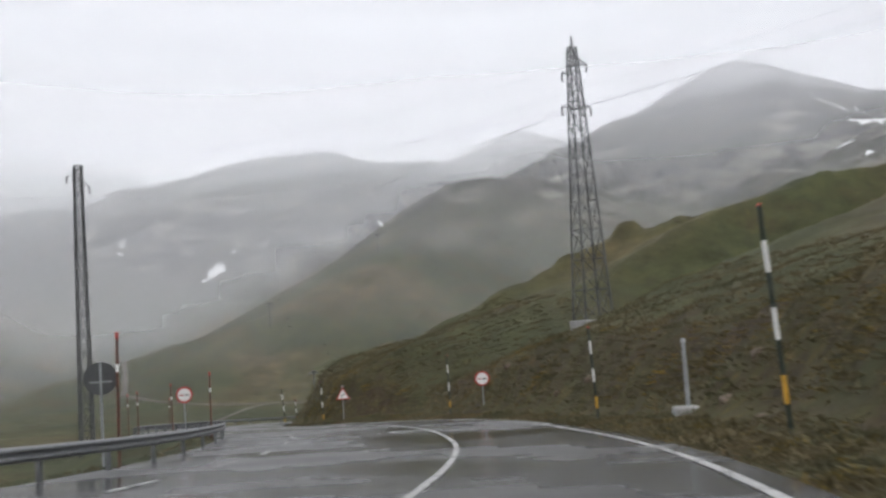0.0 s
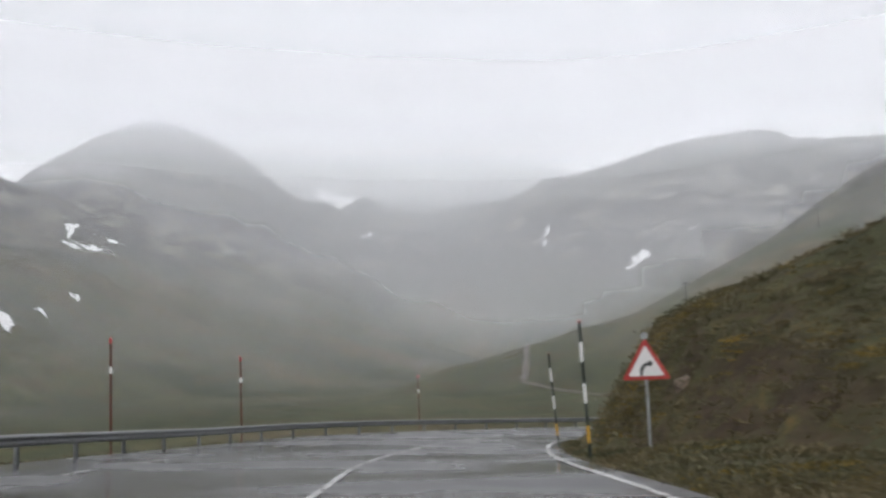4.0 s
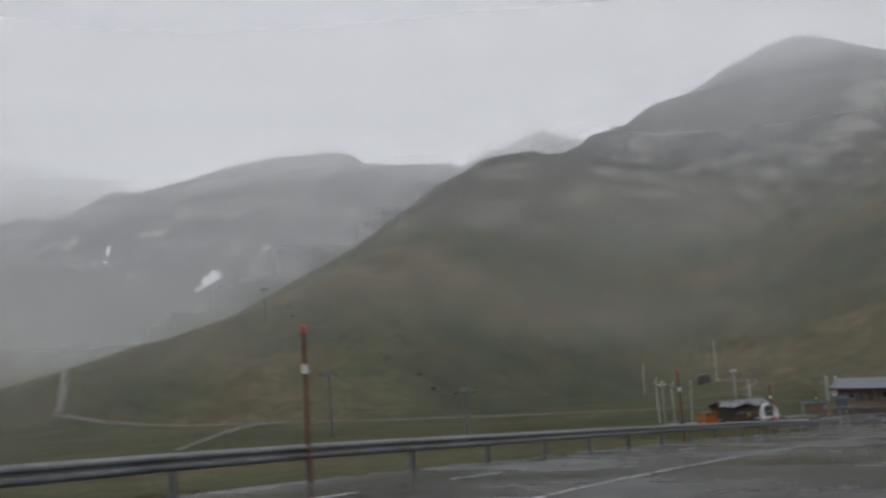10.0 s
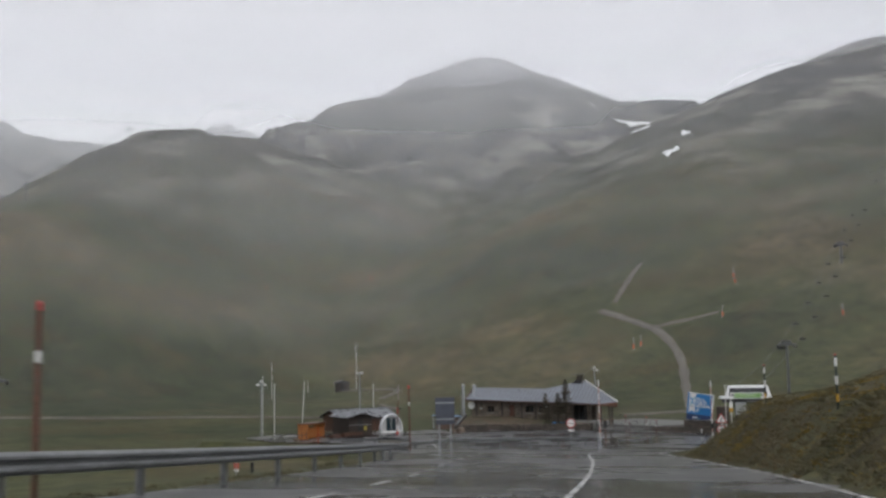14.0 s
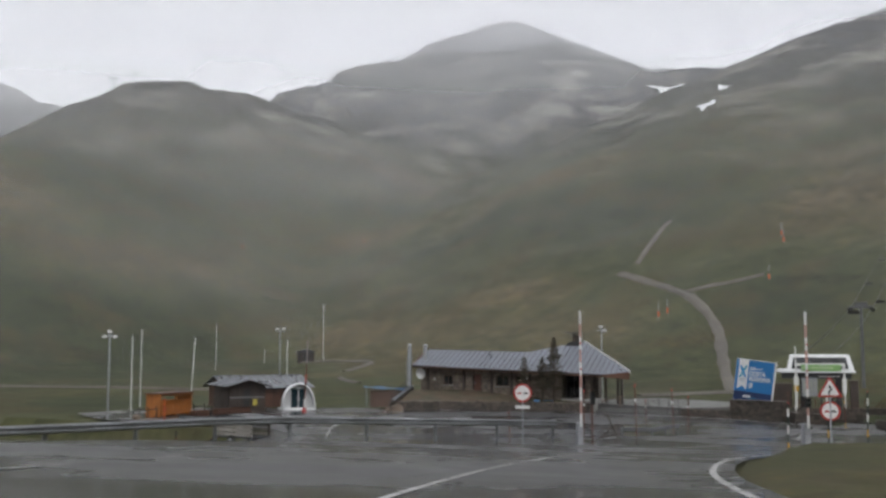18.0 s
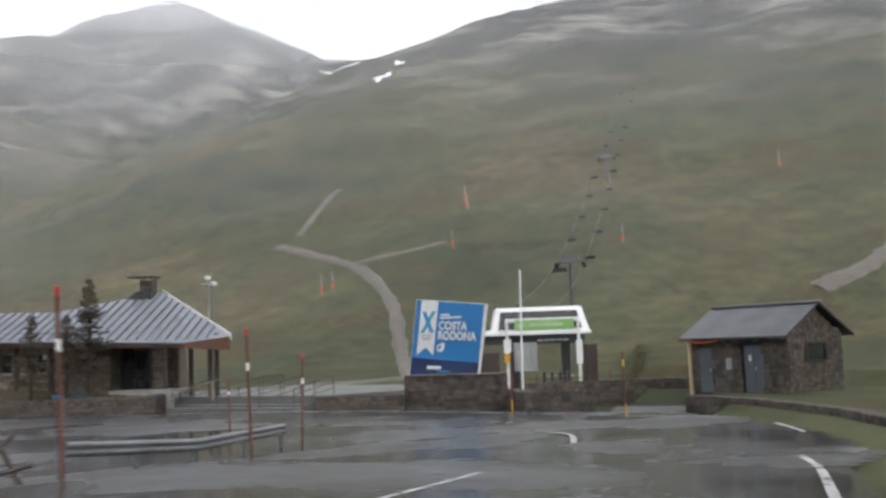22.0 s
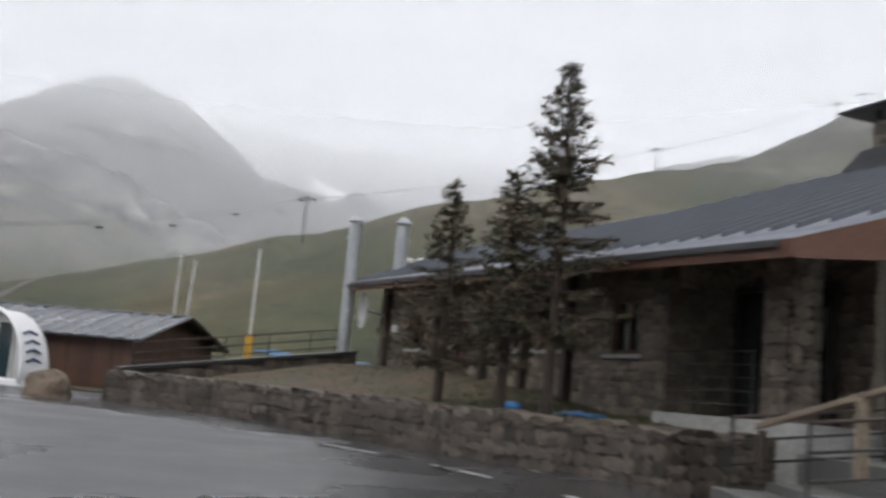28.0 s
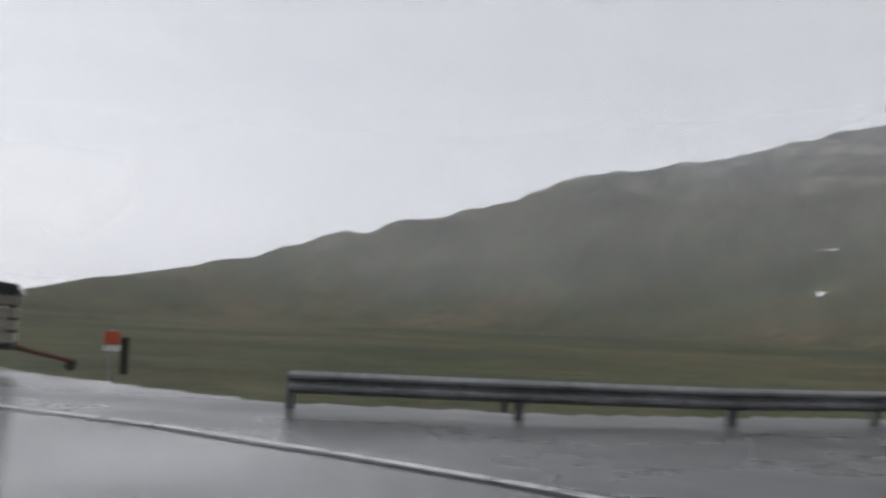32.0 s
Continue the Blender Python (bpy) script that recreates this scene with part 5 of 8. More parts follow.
    front = [(*L0, rz(0)), (*A, rz(-0.35) - 0.12), (*B, rz(0.12) - 0.05), (*V, rz(7.0)), (*K, rz(3.9)), (*L1, rz(3.9))]
    slab("roof", front, 0.09, SLATE)
    slab("roof_boarding", front, 0.2, FASCIA, -0.092)
    slab("roof_back", [(0.3, 3.9, rz(3.9) - 0.01), (11.7, 3.9, rz(3.9) - 0.01), (17.1, 7.0, rz(7.0) - 0.01), (11.8, 11.2, ez), (0.3, 8.4, ez)], 0.2, SLATE)
    # standing seams, running up the slope, coloured darker than the roof for their shadow lines
    def top_y(x):
        if x < 0.3:
            return 0.5
        if x < 11.7:
            return 3.9
        if x < 17.1:
            return 3.9 + (x - 11.7) / 5.4 * 3.1
        return 0.12 + 6.88 * (23.45 - x) / 6.35
    x = 0.35
    while x < 22.6:
        y0 = -0.33 * max(0.0, min(1.0, x / 21.15)) if x < 21.15 else -0.35 + (x - 21.15) / 2.3 * 0.47
        y1 = top_y(x)
        bm = bmesh.new()
        c = [(x - 0.035, y0 + 0.02, rz(y0) + 0.0), (x + 0.035, y0 + 0.02, rz(y0) + 0.0), (x + 0.035, y1, rz(y1) + 0.0), (x - 0.035, y1, rz(y1) + 0.0)]
        lo = [bm.verts.new((a, b, z + 0.002)) for a, b, z in c]
        hi = [bm.verts.new((a + (0.012 if i in (0, 3) else -0.012), b, z + 0.085)) for i, (a, b, z) in enumerate(c)]
        bm.faces.new(hi)
        for i in range(4):
            bm.faces.new((lo[i], lo[(i + 1) % 4], hi[(i + 1) % 4], hi[i]))
        bmesh.ops.recalc_face_normals(bm, faces=bm.faces)
        part("roof_seam", bm, SHADE_SEAM, e)
        x += 0.56
    # fascia boards and white verge
    def board(name, a, b, h, material, th=0.06, h2=None):
        a, b = Vector(a), Vector(b)
        d = b - a
        n = Vector((d.y, -d.x, 0)).normalized() * th
        bm = bmesh.new()
        q = [bm.verts.new(p) for p in (a, b, b - Vector((0, 0, h2 or h)), a - Vector((0, 0, h)))]
        r = [bm.verts.new(Vector(v.co) + n) for v in q]
        bm.faces.new(q)
        bm.faces.new(r[::-1])
        for i in range(4):
            bm.faces.new((q[i], r[i], r[(i + 1) % 4], q[(i + 1) % 4]))
        bmesh.ops.recalc_face_normals(bm, faces=bm.faces)
        return part(name, bm, material, e)
    zA, zB = rz(-0.35) - 0.15, rz(0.12) - 0.07
    board("fascia", (0, -0.03, rz(0) - 0.06), (21.15, -0.38, zA), 0.26, FASCIA)
    board("fascia", (21.17, -0.39, zA), (23.47, 0.09, zB), 0.28, FASCIA, h2=0.75)
    board("gutter", (0, -0.1, rz(0) - 0.1), (20.9, -0.46, zA - 0.02), 0.09, DARKROOF)
    board("verge", (23.49, 0.12, zB + 0.16), (17.15, 7.0, rz(7.0) + 0.1), 0.34, WHITE)
    board("verge", (-0.02, 3.9, rz(3.9)), (-0.02, 0.0, rz(0)), 0.3, FASCIA)
    # chimney: squat stack beside the apex, with a wide thin lid
    cz = rz(7.0)
    ch = part("chimney", boxm(16.1, 16.85, 6.0, 6.75, cz - 1.4, cz + 0.75), MORTAR, e, "squat dark stone chimney")
    for s in range(4):
        mm = Matrix.Translation((16.47, 6.37, cz - 0.7)) @ Matrix.Rotation(s * math.pi / 2, 4, "Z") @ Matrix.Translation((-0.37, -0.37, 0))
        lay_stones(ch, mm, 0.74, 1.4, (), 0.2, 50 + s, 30)
    part("chimney_lid", boxm(15.35, 17.05, 5.7, 7.0, cz + 0.98, cz + 1.05, 0.02), DARKROOF, ch)
    for qx, qy in ((16.15, 6.05), (16.8, 6.05), (16.15, 6.7), (16.8, 6.7)):
        part("lid_leg", boxm(qx - 0.04, qx + 0.04, qy - 0.04, qy + 0.04, cz + 0.75, cz + 0.98), DARKROOF, ch)
    fl = bmesh.new()
    prism(fl, [(14.8, rz(5.6) - 0.1), (16.85, rz(5.9) - 0.1), (16.85, cz + 0.1), (15.95, cz + 0.1)], 5.8, 6.02)
    part("chimney_flashing", fl, DARKROOF, ch)
    # two steel flues on the left end
    for fx, fy, top in ((-0.36, 0.06, 5.75), (0.97, 1.25, 5.7)):
        f = part("flue", tube(bmesh.new(), (fx, fy, 0.0 if fy < 1 else ez + 0.3), (fx, fy, top), 0.2, None, 16), STEEL, e, "steel exhaust flue")
        part("flue_cap", tube(bmesh.new(), (fx, fy, top + 0.1), (fx, fy, top + 0.3), 0.27, 0.1, 16), STEEL, f)
        part("flue_collar", tube(bmesh.new(), (fx, fy, top - 0.5), (fx, fy, top - 0.4), 0.24, None, 16), STEEL, f)
        for a in (0, 2.1, 4.2):
            part("cap_leg", tube(bmesh.new(), (fx + 0.14 * math.cos(a), fy + 0.14 * math.sin(a), top - 0.02), (fx + 0.14 * math.cos(a), fy + 0.14 * math.sin(a), top + 0.12), 0.02, None, 6), STEEL, f)
    # ladder frame beside the flue
    bm = bmesh.new()
    for sx in (-0.28, 0.05):
        tube(bm, (sx - 0.46, 0.16, -0.2), (sx - 0.46, 0.16, 4.6), 0.03, None, 6)
    for z in np.arange(0.2, 4.5, 0.45):
        tube(bm, (-0.74, 0.16, z), (-0.41, 0.16, z), 0.02, None, 6)
    part("ladder", bm, STEEL, e)
    # small things on the wall
    for px, pz in ((2.2, 2.3), (12.6, 2.5)):
        part("wall_lamp", boxm(px - 0.08, px + 0.08, 0.78, 0.95, pz - 0.12, pz + 0.12, 0.02), WHITE, e)
    vent = bmesh.new()
    prism(vent, [(7.6, rz(3.0)), (8.0, rz(3.0)), (7.8, rz(3.0) + 0.35)], 2.7, 3.2)
    part("roof_vent", vent, SLATE, e)
    # the eave climbs gently towards the flues
    for ob in e.children_recursive:
        if ob.type == "MESH" and ob.name.split(".")[0] in ("wall", "roof", "roof_boarding", "roof_back", "roof_seam", "fascia", "gutter", "verge", "roof_vent"):
            for q in ob.data.vertices:
                if q.co.z > 2.88 and q.co.x < 21.15:
                    q.co.z += 0.5 * (1 - max(q.co.x, 0.0) / 21.15)
    return e


rest = restaurant()


def wooden_handrail():
    ang = math.atan2(-14.0, 19.0)
    e = empty("wooden_handrail", Matrix.Translation((38.7, 332.2, -21.0)) @ Matrix.Rotation(ang, 4, "Z"), "pale wooden handrail rising beside the porch", "railing")
    d = Vector((2.35, 0, 0.6))
    bm = boxm(-d.length / 2, d.length / 2, -0.045, 0.045, -0.04, 0.04, 0.012)
    r = part("rail", bm, WOOD_PALE, e)
    r.matrix_local = Matrix.Translation((21.95, -0.6, 0.7)) @ Matrix.Rotation(-math.atan2(d.z, d.x), 4, "Y")
    part("post", boxm(22.6, 22.74, -0.68, -0.54, -0.15, 0.86, 0.012), WOOD_PALE, e)
    part("post", boxm(20.85, 20.95, -0.65, -0.55, -0.15, 0.36, 0.012), WOOD_DARK, e)
    return e


wooden_handrail()
R_M = rest.matrix_world.copy()


def rest_at(x, y, z=0.0):
    ang = math.atan2(-14.0, 19.0)
    return Vector((38.7 + x * math.cos(ang) - y * math.sin(ang), 332.2 + x * math.sin(ang) + y * math.cos(ang), -21.0 + z))


def dish(p):
    e = empty("satellite_dish", facing(p.x, p.y, p.z, 12, 300), "white round satellite dish on the restaurant wall", "satellite dish")
    bm = bmesh.new()
    r, n = 0.55, 24
    c = bm.verts.new((0, 0.14, 0))
    rings = []
    for q, y in ((0.25, 0.11), (0.42, 0.05), (r, 0.0)):
        rings.append([bm.verts.new((q * math.cos(a), y, q * 1.05 * math.sin(a))) for a in np.linspace(0, 2 * math.pi, n, endpoint=False)])
    for i in range(n):
        bm.faces.new((c, rings[0][i], rings[0][(i + 1) % n]))
        for a, b in zip(rings[:-1], rings[1:]):
            bm.faces.new((a[i], b[i], b[(i + 1) % n], a[(i + 1) % n]))
    bmesh.ops.solidify(bm, geom=bm.faces[:], thickness=0.02)
    part("reflector", bm, WHITE, e)
    part("arm", tube(bmesh.new(), (0, 0.1, -0.5), (0, -0.45, -0.1), 0.015, None, 6), STEEL, e)
    part("receiver", tube(bmesh.new(), (0, -0.5, -0.08), (0, -0.4, -0.08), 0.05, None, 8), STEEL, e)
    part("bracket", tube(bmesh.new(), (0, 0.12, 0), (0, 0.75, -0.1), 0.03, None, 8), STEEL, e)
    return e


dish(rest_at(0.9, 0.16, 2.85))


# ---------------------------------------------------------------- conifers
def conifer(x, y, z, height, spread, seed, label):
    e = empty("conifer", Matrix.Translation((x, y, z)), label, "tree", "conifers before the restaurant")
    rnd = random.Random(seed)
    bm = bmesh.new()
    tube(bm, (0, 0, -0.3), (0.05, 0.03, height * 0.55), 0.11, 0.065, 8)
    tube(bm, (0.05, 0.03, height * 0.55), (0, 0, height * 0.985), 0.065, 0.008, 6)
    part("trunk", bm, BARK, e)
    v, f = [], []
    limbs = bmesh.new()
    z0 = height * 0.22
    while z0 < height * 0.97:
        rel = (z0 - height * 0.22) / (height * 0.78)
        # widest a third of the way up the crown, running out to a thin spire
        reach = spread * min(1.0, 0.62 + 1.6 * rel) * (1 - rel) ** 1.25 * rnd.uniform(0.7, 1.2) + 0.09
        n = rnd.choice((4, 5, 6)) if rel < 0.7 else 4
        a0 = rnd.uniform(0, 6.28)
        for i in range(n):
            if rnd.random() < 0.16:
                continue
            a = a0 + 6.283 * i / n + rnd.uniform(-0.3, 0.3)
            rr = reach * rnd.uniform(0.6, 1.12)
            lift = rnd.uniform(-0.15, 0.25) if rel < 0.5 else rnd.uniform(0.1, 0.5)
            tip = Vector((rr * math.cos(a), rr * math.sin(a), z0 + rr * lift))
            root = Vector((0, 0, z0))
            tube(limbs, root, tip, 0.018, 0.005, 4)
            m = max(2, int(rr / 0.085))
            for k in range(m):
                s = (k + 0.8) / m
                q = root.lerp(tip, s) - Vector((0, 0, 0.12 * rr * math.sin(math.pi * s)))
                plume = 0.55 + 0.6 * math.sin(math.pi * min(1.0, s * 0.9 + 0.1))
                for _ in range(7):
                    d = Vector((math.cos(a) * 0.6 + rnd.gauss(0, 0.75), math.sin(a) * 0.6 + rnd.gauss(0, 0.75), rnd.gauss(0.1, 0.5))).normalized()
                    ln = rnd.uniform(0.1, 0.21) * plume
                    wd = Vector((rnd.gauss(0, 1), rnd.gauss(0, 1), rnd.gauss(0, 1))).normalized().cross(d) * rnd.uniform(0.016, 0.036)
                    b = q + Vector((rnd.gauss(0, 0.045), rnd.gauss(0, 0.045), rnd.gauss(0, 0.03)))
                    o = len(v)
                    v += [b - wd * 0.5, b + wd * 0.5, b + d * ln * 0.6 + wd, b + d * ln, b + d * ln * 0.6 - wd]
                    f.append((o, o + 1, o + 2, o + 3, o + 4))
        z0 += 0.12 + 0.16 * (1 - rel) * rnd.uniform(0.6, 1.4)
    part("branch_work", limbs, BARK, e)["kind"] = "stuff"
    mesh_from("crown", v, f, NEEDLE, e)
    return e


BED_Z = -20.9
conifer(50.9, 321.55, BED_Z, 6.7, 2.1, 3, "tall slender dark conifer in the stone-edged bed")
conifer(49.8, 321.9, BED_Z, 4.7, 1.45, 4, "smaller dark conifer beside the tall one")
conifer(48.1, 322.5, BED_Z, 4.7, 1.75, 5, "young dark conifer before the restaurant wall")


# ---------------------------------------------------------------- walls, bed, steps and ramp before the restaurant
wall_run("retaining_wall", [(35.0, 325.8), (39.4, 325.6), (45.4, 323.1), (49.3, 321.1), (53.8, 319.5), (54.9, 321.2)], LOT_Z - 0.1, -20.84, 0.4, "low rough stone retaining wall along the car park", limit=95, seed=60, ragged=True)
EARTH = mat("brown_earth", (0.1, 0.072, 0.05), 0.9, vary=0.4, scale=0.6, fine=7, bump=0.5, rgb2=(0.05, 0.046, 0.026), bump_d=0.06)
BED_FRONT = [(35.6, 326.4), (39.5, 325.95), (45.5, 323.45), (49.4, 321.45), (53.9, 319.85)]
BED_BACK = [(38.4, 331.9), (41.2, 331.6), (46.0, 328.1), (50.4, 324.9), (55.2, 321.7)]


def bed_spot(u, w):
    """A place on the bed: u along the wall, w from the wall to the building."""
    k = u * 4
    i = min(int(k), 3)
    a = [p + (q - p) * (k - i) for p, q in zip(BED_FRONT[i], BED_FRONT[i + 1])]
    b = [p + (q - p) * (k - i) for p, q in zip(BED_BACK[i], BED_BACK[i + 1])]
    x, y = a[0] + (b[0] - a[0]) * w, a[1] + (b[1] - a[1]) * w
    return x, y, BED_Z + (float(np.interp(u, [0, 0.42, 0.7, 0.85, 1.0], [1.05, 1.05, 0.5, 0.25, 0.05])) * w ** 1.3) + float(0.06 * wavy(np.array(x), np.array(y), 1.1) + 0.025 * wavy(np.array(x), np.array(y), 0.35, 2.0))


nu, nw = 72, 18
bv = [bed_spot(i / nu, j / nw) for i in range(nu + 1) for j in range(nw + 1)]
bf = [(i * (nw + 1) + j, (i + 1) * (nw + 1) + j, (i + 1) * (nw + 1) + j + 1, i * (nw + 1) + j + 1) for i in range(nu) for j in range(nw)]
rim = [i * (nw + 1) for i in range(nu + 1)] + [nu * (nw + 1) + j for j in range(1, nw + 1)] + [i * (nw + 1) + nw for i in range(nu - 1, -1, -1)] + [j for j in range(nw - 1, 0, -1)]
low = len(bv)
bv += [(bv[i][0], bv[i][1], -22.0) for i in rim]
bf += [(rim[i], low + i, low + (i + 1) % len(rim), rim[(i + 1) % len(rim)]) for i in range(len(rim))]
bed = mesh_from("planting_bed", bv, bf, EARTH, smooth=True)
tagged(bed, "bare brown earth bed behind the stone wall", "planting bed", kind="structure")


def bed_grass():
    rnd = random.Random(44)
    v, f = [], []
    for _ in range(2600):
        u, w = (rnd.gauss(0.72, 0.12), rnd.random() ** 1.5) if rnd.random() < 0.75 else (rnd.random(), rnd.random())
        x, y, z = bed_spot(min(0.99, max(0.01, u)), min(0.9, w))
        for _ in range(3):
            a, ln = rnd.uniform(0, 6.28), rnd.uniform(0.05, 0.13)
            d = Vector((math.cos(a) * 0.5, math.sin(a) * 0.5, 0.9)) * ln
            g = Vector((-math.sin(a), math.cos(a), 0)) * 0.008
            p = Vector((x + rnd.gauss(0, 0.03), y + rnd.gauss(0, 0.03), z - 0.01))
            o = len(v)
            v += [p - g, p + g, p + d]
            f.append((o, o + 1, o + 2))
    return tagged(mesh_from("bed_grass", v, f, mat("dull_lawn_grass", (0.05, 0.075, 0.02), 0.8, vary=0.3, scale=3)), "short green grass on the planting bed", "grass", kind="stuff")


bed_grass()


def bag(p, w, label, material, seed):
    """A slumped, creased sack lying on the grass."""
    rnd = random.Random(seed)
    bm = bmesh.new()
    bmesh.ops.create_icosphere(bm, subdivisions=3, radius=1.0)
    for q in bm.verts:
        k = 1 + 0.16 * math.sin(5 * q.co.x + 3 * q.co.z + seed) + 0.1 * math.sin(9 * q.co.y - 4 * q.co.x) + rnd.uniform(-0.03, 0.03)
        q.co = Vector((q.co.x * k * w, q.co.y * k * w * 0.6, max(-0.12, q.co.z * k * w * 0.36)))
    ob = link_mesh("sack", bm, material, smooth=True)
    ob.matrix_world = Matrix.Translation(p) @ Matrix.Rotation(-0.5, 4, "Z")
    return tagged(ob, label, "sack", "sacks on the bed")


bag(Vector(bed_spot(0.735, 0.36)) + Vector((0, 0, 0.1)), 0.32, "crumpled bright blue plastic sack on the grass", mat("bright_blue_plastic", (0.06, 0.25, 0.6), 0.4, vary=0.2), 3)
bag(Vector(bed_spot(0.815, 0.5)) + Vector((0, 0, 0.08)), 0.18, "small dull blue plastic sack on the grass", mat("dull_blue_plastic", (0.05, 0.13, 0.3), 0.45, vary=0.2), 5)


def sloping_wall(a, b, z0, za, zb, thick, label):
    """A stone wall whose top rises from za to zb, under a dark metal coping."""
    d = Vector((b[0] - a[0], b[1] - a[1], 0))
    w = d.length
    e = empty("sloping_wall", Matrix.Translation((*a, z0)) @ Matrix.Rotation(math.atan2(d.y, d.x), 4, "Z"), label, "stone wall")
    bm = bmesh.new()
    prism(bm, [(0, -0.4), (w, -0.4), (w, zb - z0), (0, za - z0)], 0, thick)
    part("core", bm, MORTAR, e)
    lay_stones(e, Matrix.Identity(4), w, max(za, zb) - z0, (), 0.22, 71, 220, sloped=lambda x: za - z0 + (zb - za) * x / w + 0.03)
    bm = bmesh.new()
    prism(bm, [(-0.05, za - z0), (w, zb - z0), (w, zb - z0 + 0.09), (-0.05, za - z0 + 0.09)], -0.1, thick + 0.06)
    part("coping", bm, DARKROOF, e, "dark metal coping")
    return e


sloping_wall((35.5, 325.9), (38.9, 332.6), LOT_Z - 0.1, -20.72, -19.5, 0.35, "stone wall with a dark sloping metal top")


def ramp_railing(pts, label, h=1.0, post_every=1.4):
    e = empty("railing", Matrix.Translation(pts[0]), label, "railing")
    o = Vector(pts[0])
    for a, b in zip(pts[:-1], pts[1:]):
        a, b = Vector(a) - o, Vector(b) - o
        for k, hh in enumerate((h, h * 0.66, h * 0.33)):
            part("top_rail" if k == 0 else "mid_rail", tube(bmesh.new(), a + Vector((0, 0, hh)), b + Vector((0, 0, hh)), 0.023 if k == 0 else 0.02, None, 8), WOOD_DARK if k == 0 else BLACK, e)
        n = max(1, round((b - a).length / post_every))
        for i in range(n + 1):
            q = a.lerp(b, i / n)
            part("post", tube(bmesh.new(), q - Vector((0, 0, 0.3)), q + Vector((0, 0, h + 0.02)), 0.02, None, 8), BLACK, e)
    return e


ramp_railing([(35.3, 326.4, -20.75), (38.5, 332.7, -19.55)], "thin dark railing above the sloping wall", 0.85)
WETSTONE = mat("wet_grey_paving", (0.13, 0.13, 0.125), 0.62, vary=0.25, scale=0.8)


def stairs():
    e = empty("entrance_steps", Matrix.Translation((56.4, 315.7, LOT_Z)) @ Matrix.Rotation(math.atan2(-5.2, 3.0), 4, "Z"), "broad shallow grey concrete steps up to the terrace", "steps")
    for i in range(5):
        part("step", boxm(-4.2, 4.2, 0.2 + i * 0.75, 5.2, i * 0.13 - 0.2, (i + 1) * 0.13, 0.012), WETSTONE, e)
    return e


stairs()
terr = mesh_from("terrace", [(55.0, 321.4, -20.94), (60.6, 312.2, -20.94), (66.5, 313.0, -20.94), (72.0, 316.0, -20.94), (66.0, 330.0, -20.94), (57.0, 327.0, -20.94)] + [(x, y, -22.5) for x, y in ((55.0, 321.4), (60.6, 312.2), (66.5, 313.0), (72.0, 316.0), (66.0, 330.0), (57.0, 327.0))],
                 [(0, 1, 2, 3, 4, 5)] + [(i, 6 + i, 6 + (i + 1) % 6, (i + 1) % 6) for i in range(6)], WETSTONE)
tagged(terr, "wet grey paved terrace beside the restaurant", "terrace", kind="structure")
def on_steps(x, y, z):
    return (56.4 + 0.5 * x + 0.866 * y, 315.7 - 0.866 * x + 0.5 * y, z)


for x, lab in ((-4.0, "dark handrail beside the entrance steps"), (-0.9, "dark handrail on the entrance steps"), (1.9, "dark handrail on the entrance steps"), (4.1, "dark handrail at the side of the steps")):
    ramp_railing([on_steps(x, 0.4, -21.45), on_steps(x, 3.9, -20.95)], lab, 0.95, 1.8)
ramp_railing([(59.25, 317.7, -20.94), (60.6, 317.95, -20.94)], "thin dark railing along the terrace edge", 1.0)
wall_run("low_wall", [(59.4, 311.0), (63.0, 308.5)], LOT_Z - 0.1, -20.95, 0.45, "low rough stone wall joining the sign plinth", limit=60, seed=80)


# ---------------------------------------------------------------- the billboard and its plinth
AZURE = mat("azure_print", (0.03, 0.24, 0.5), 0.45, vary=0.06, bump=0.02)


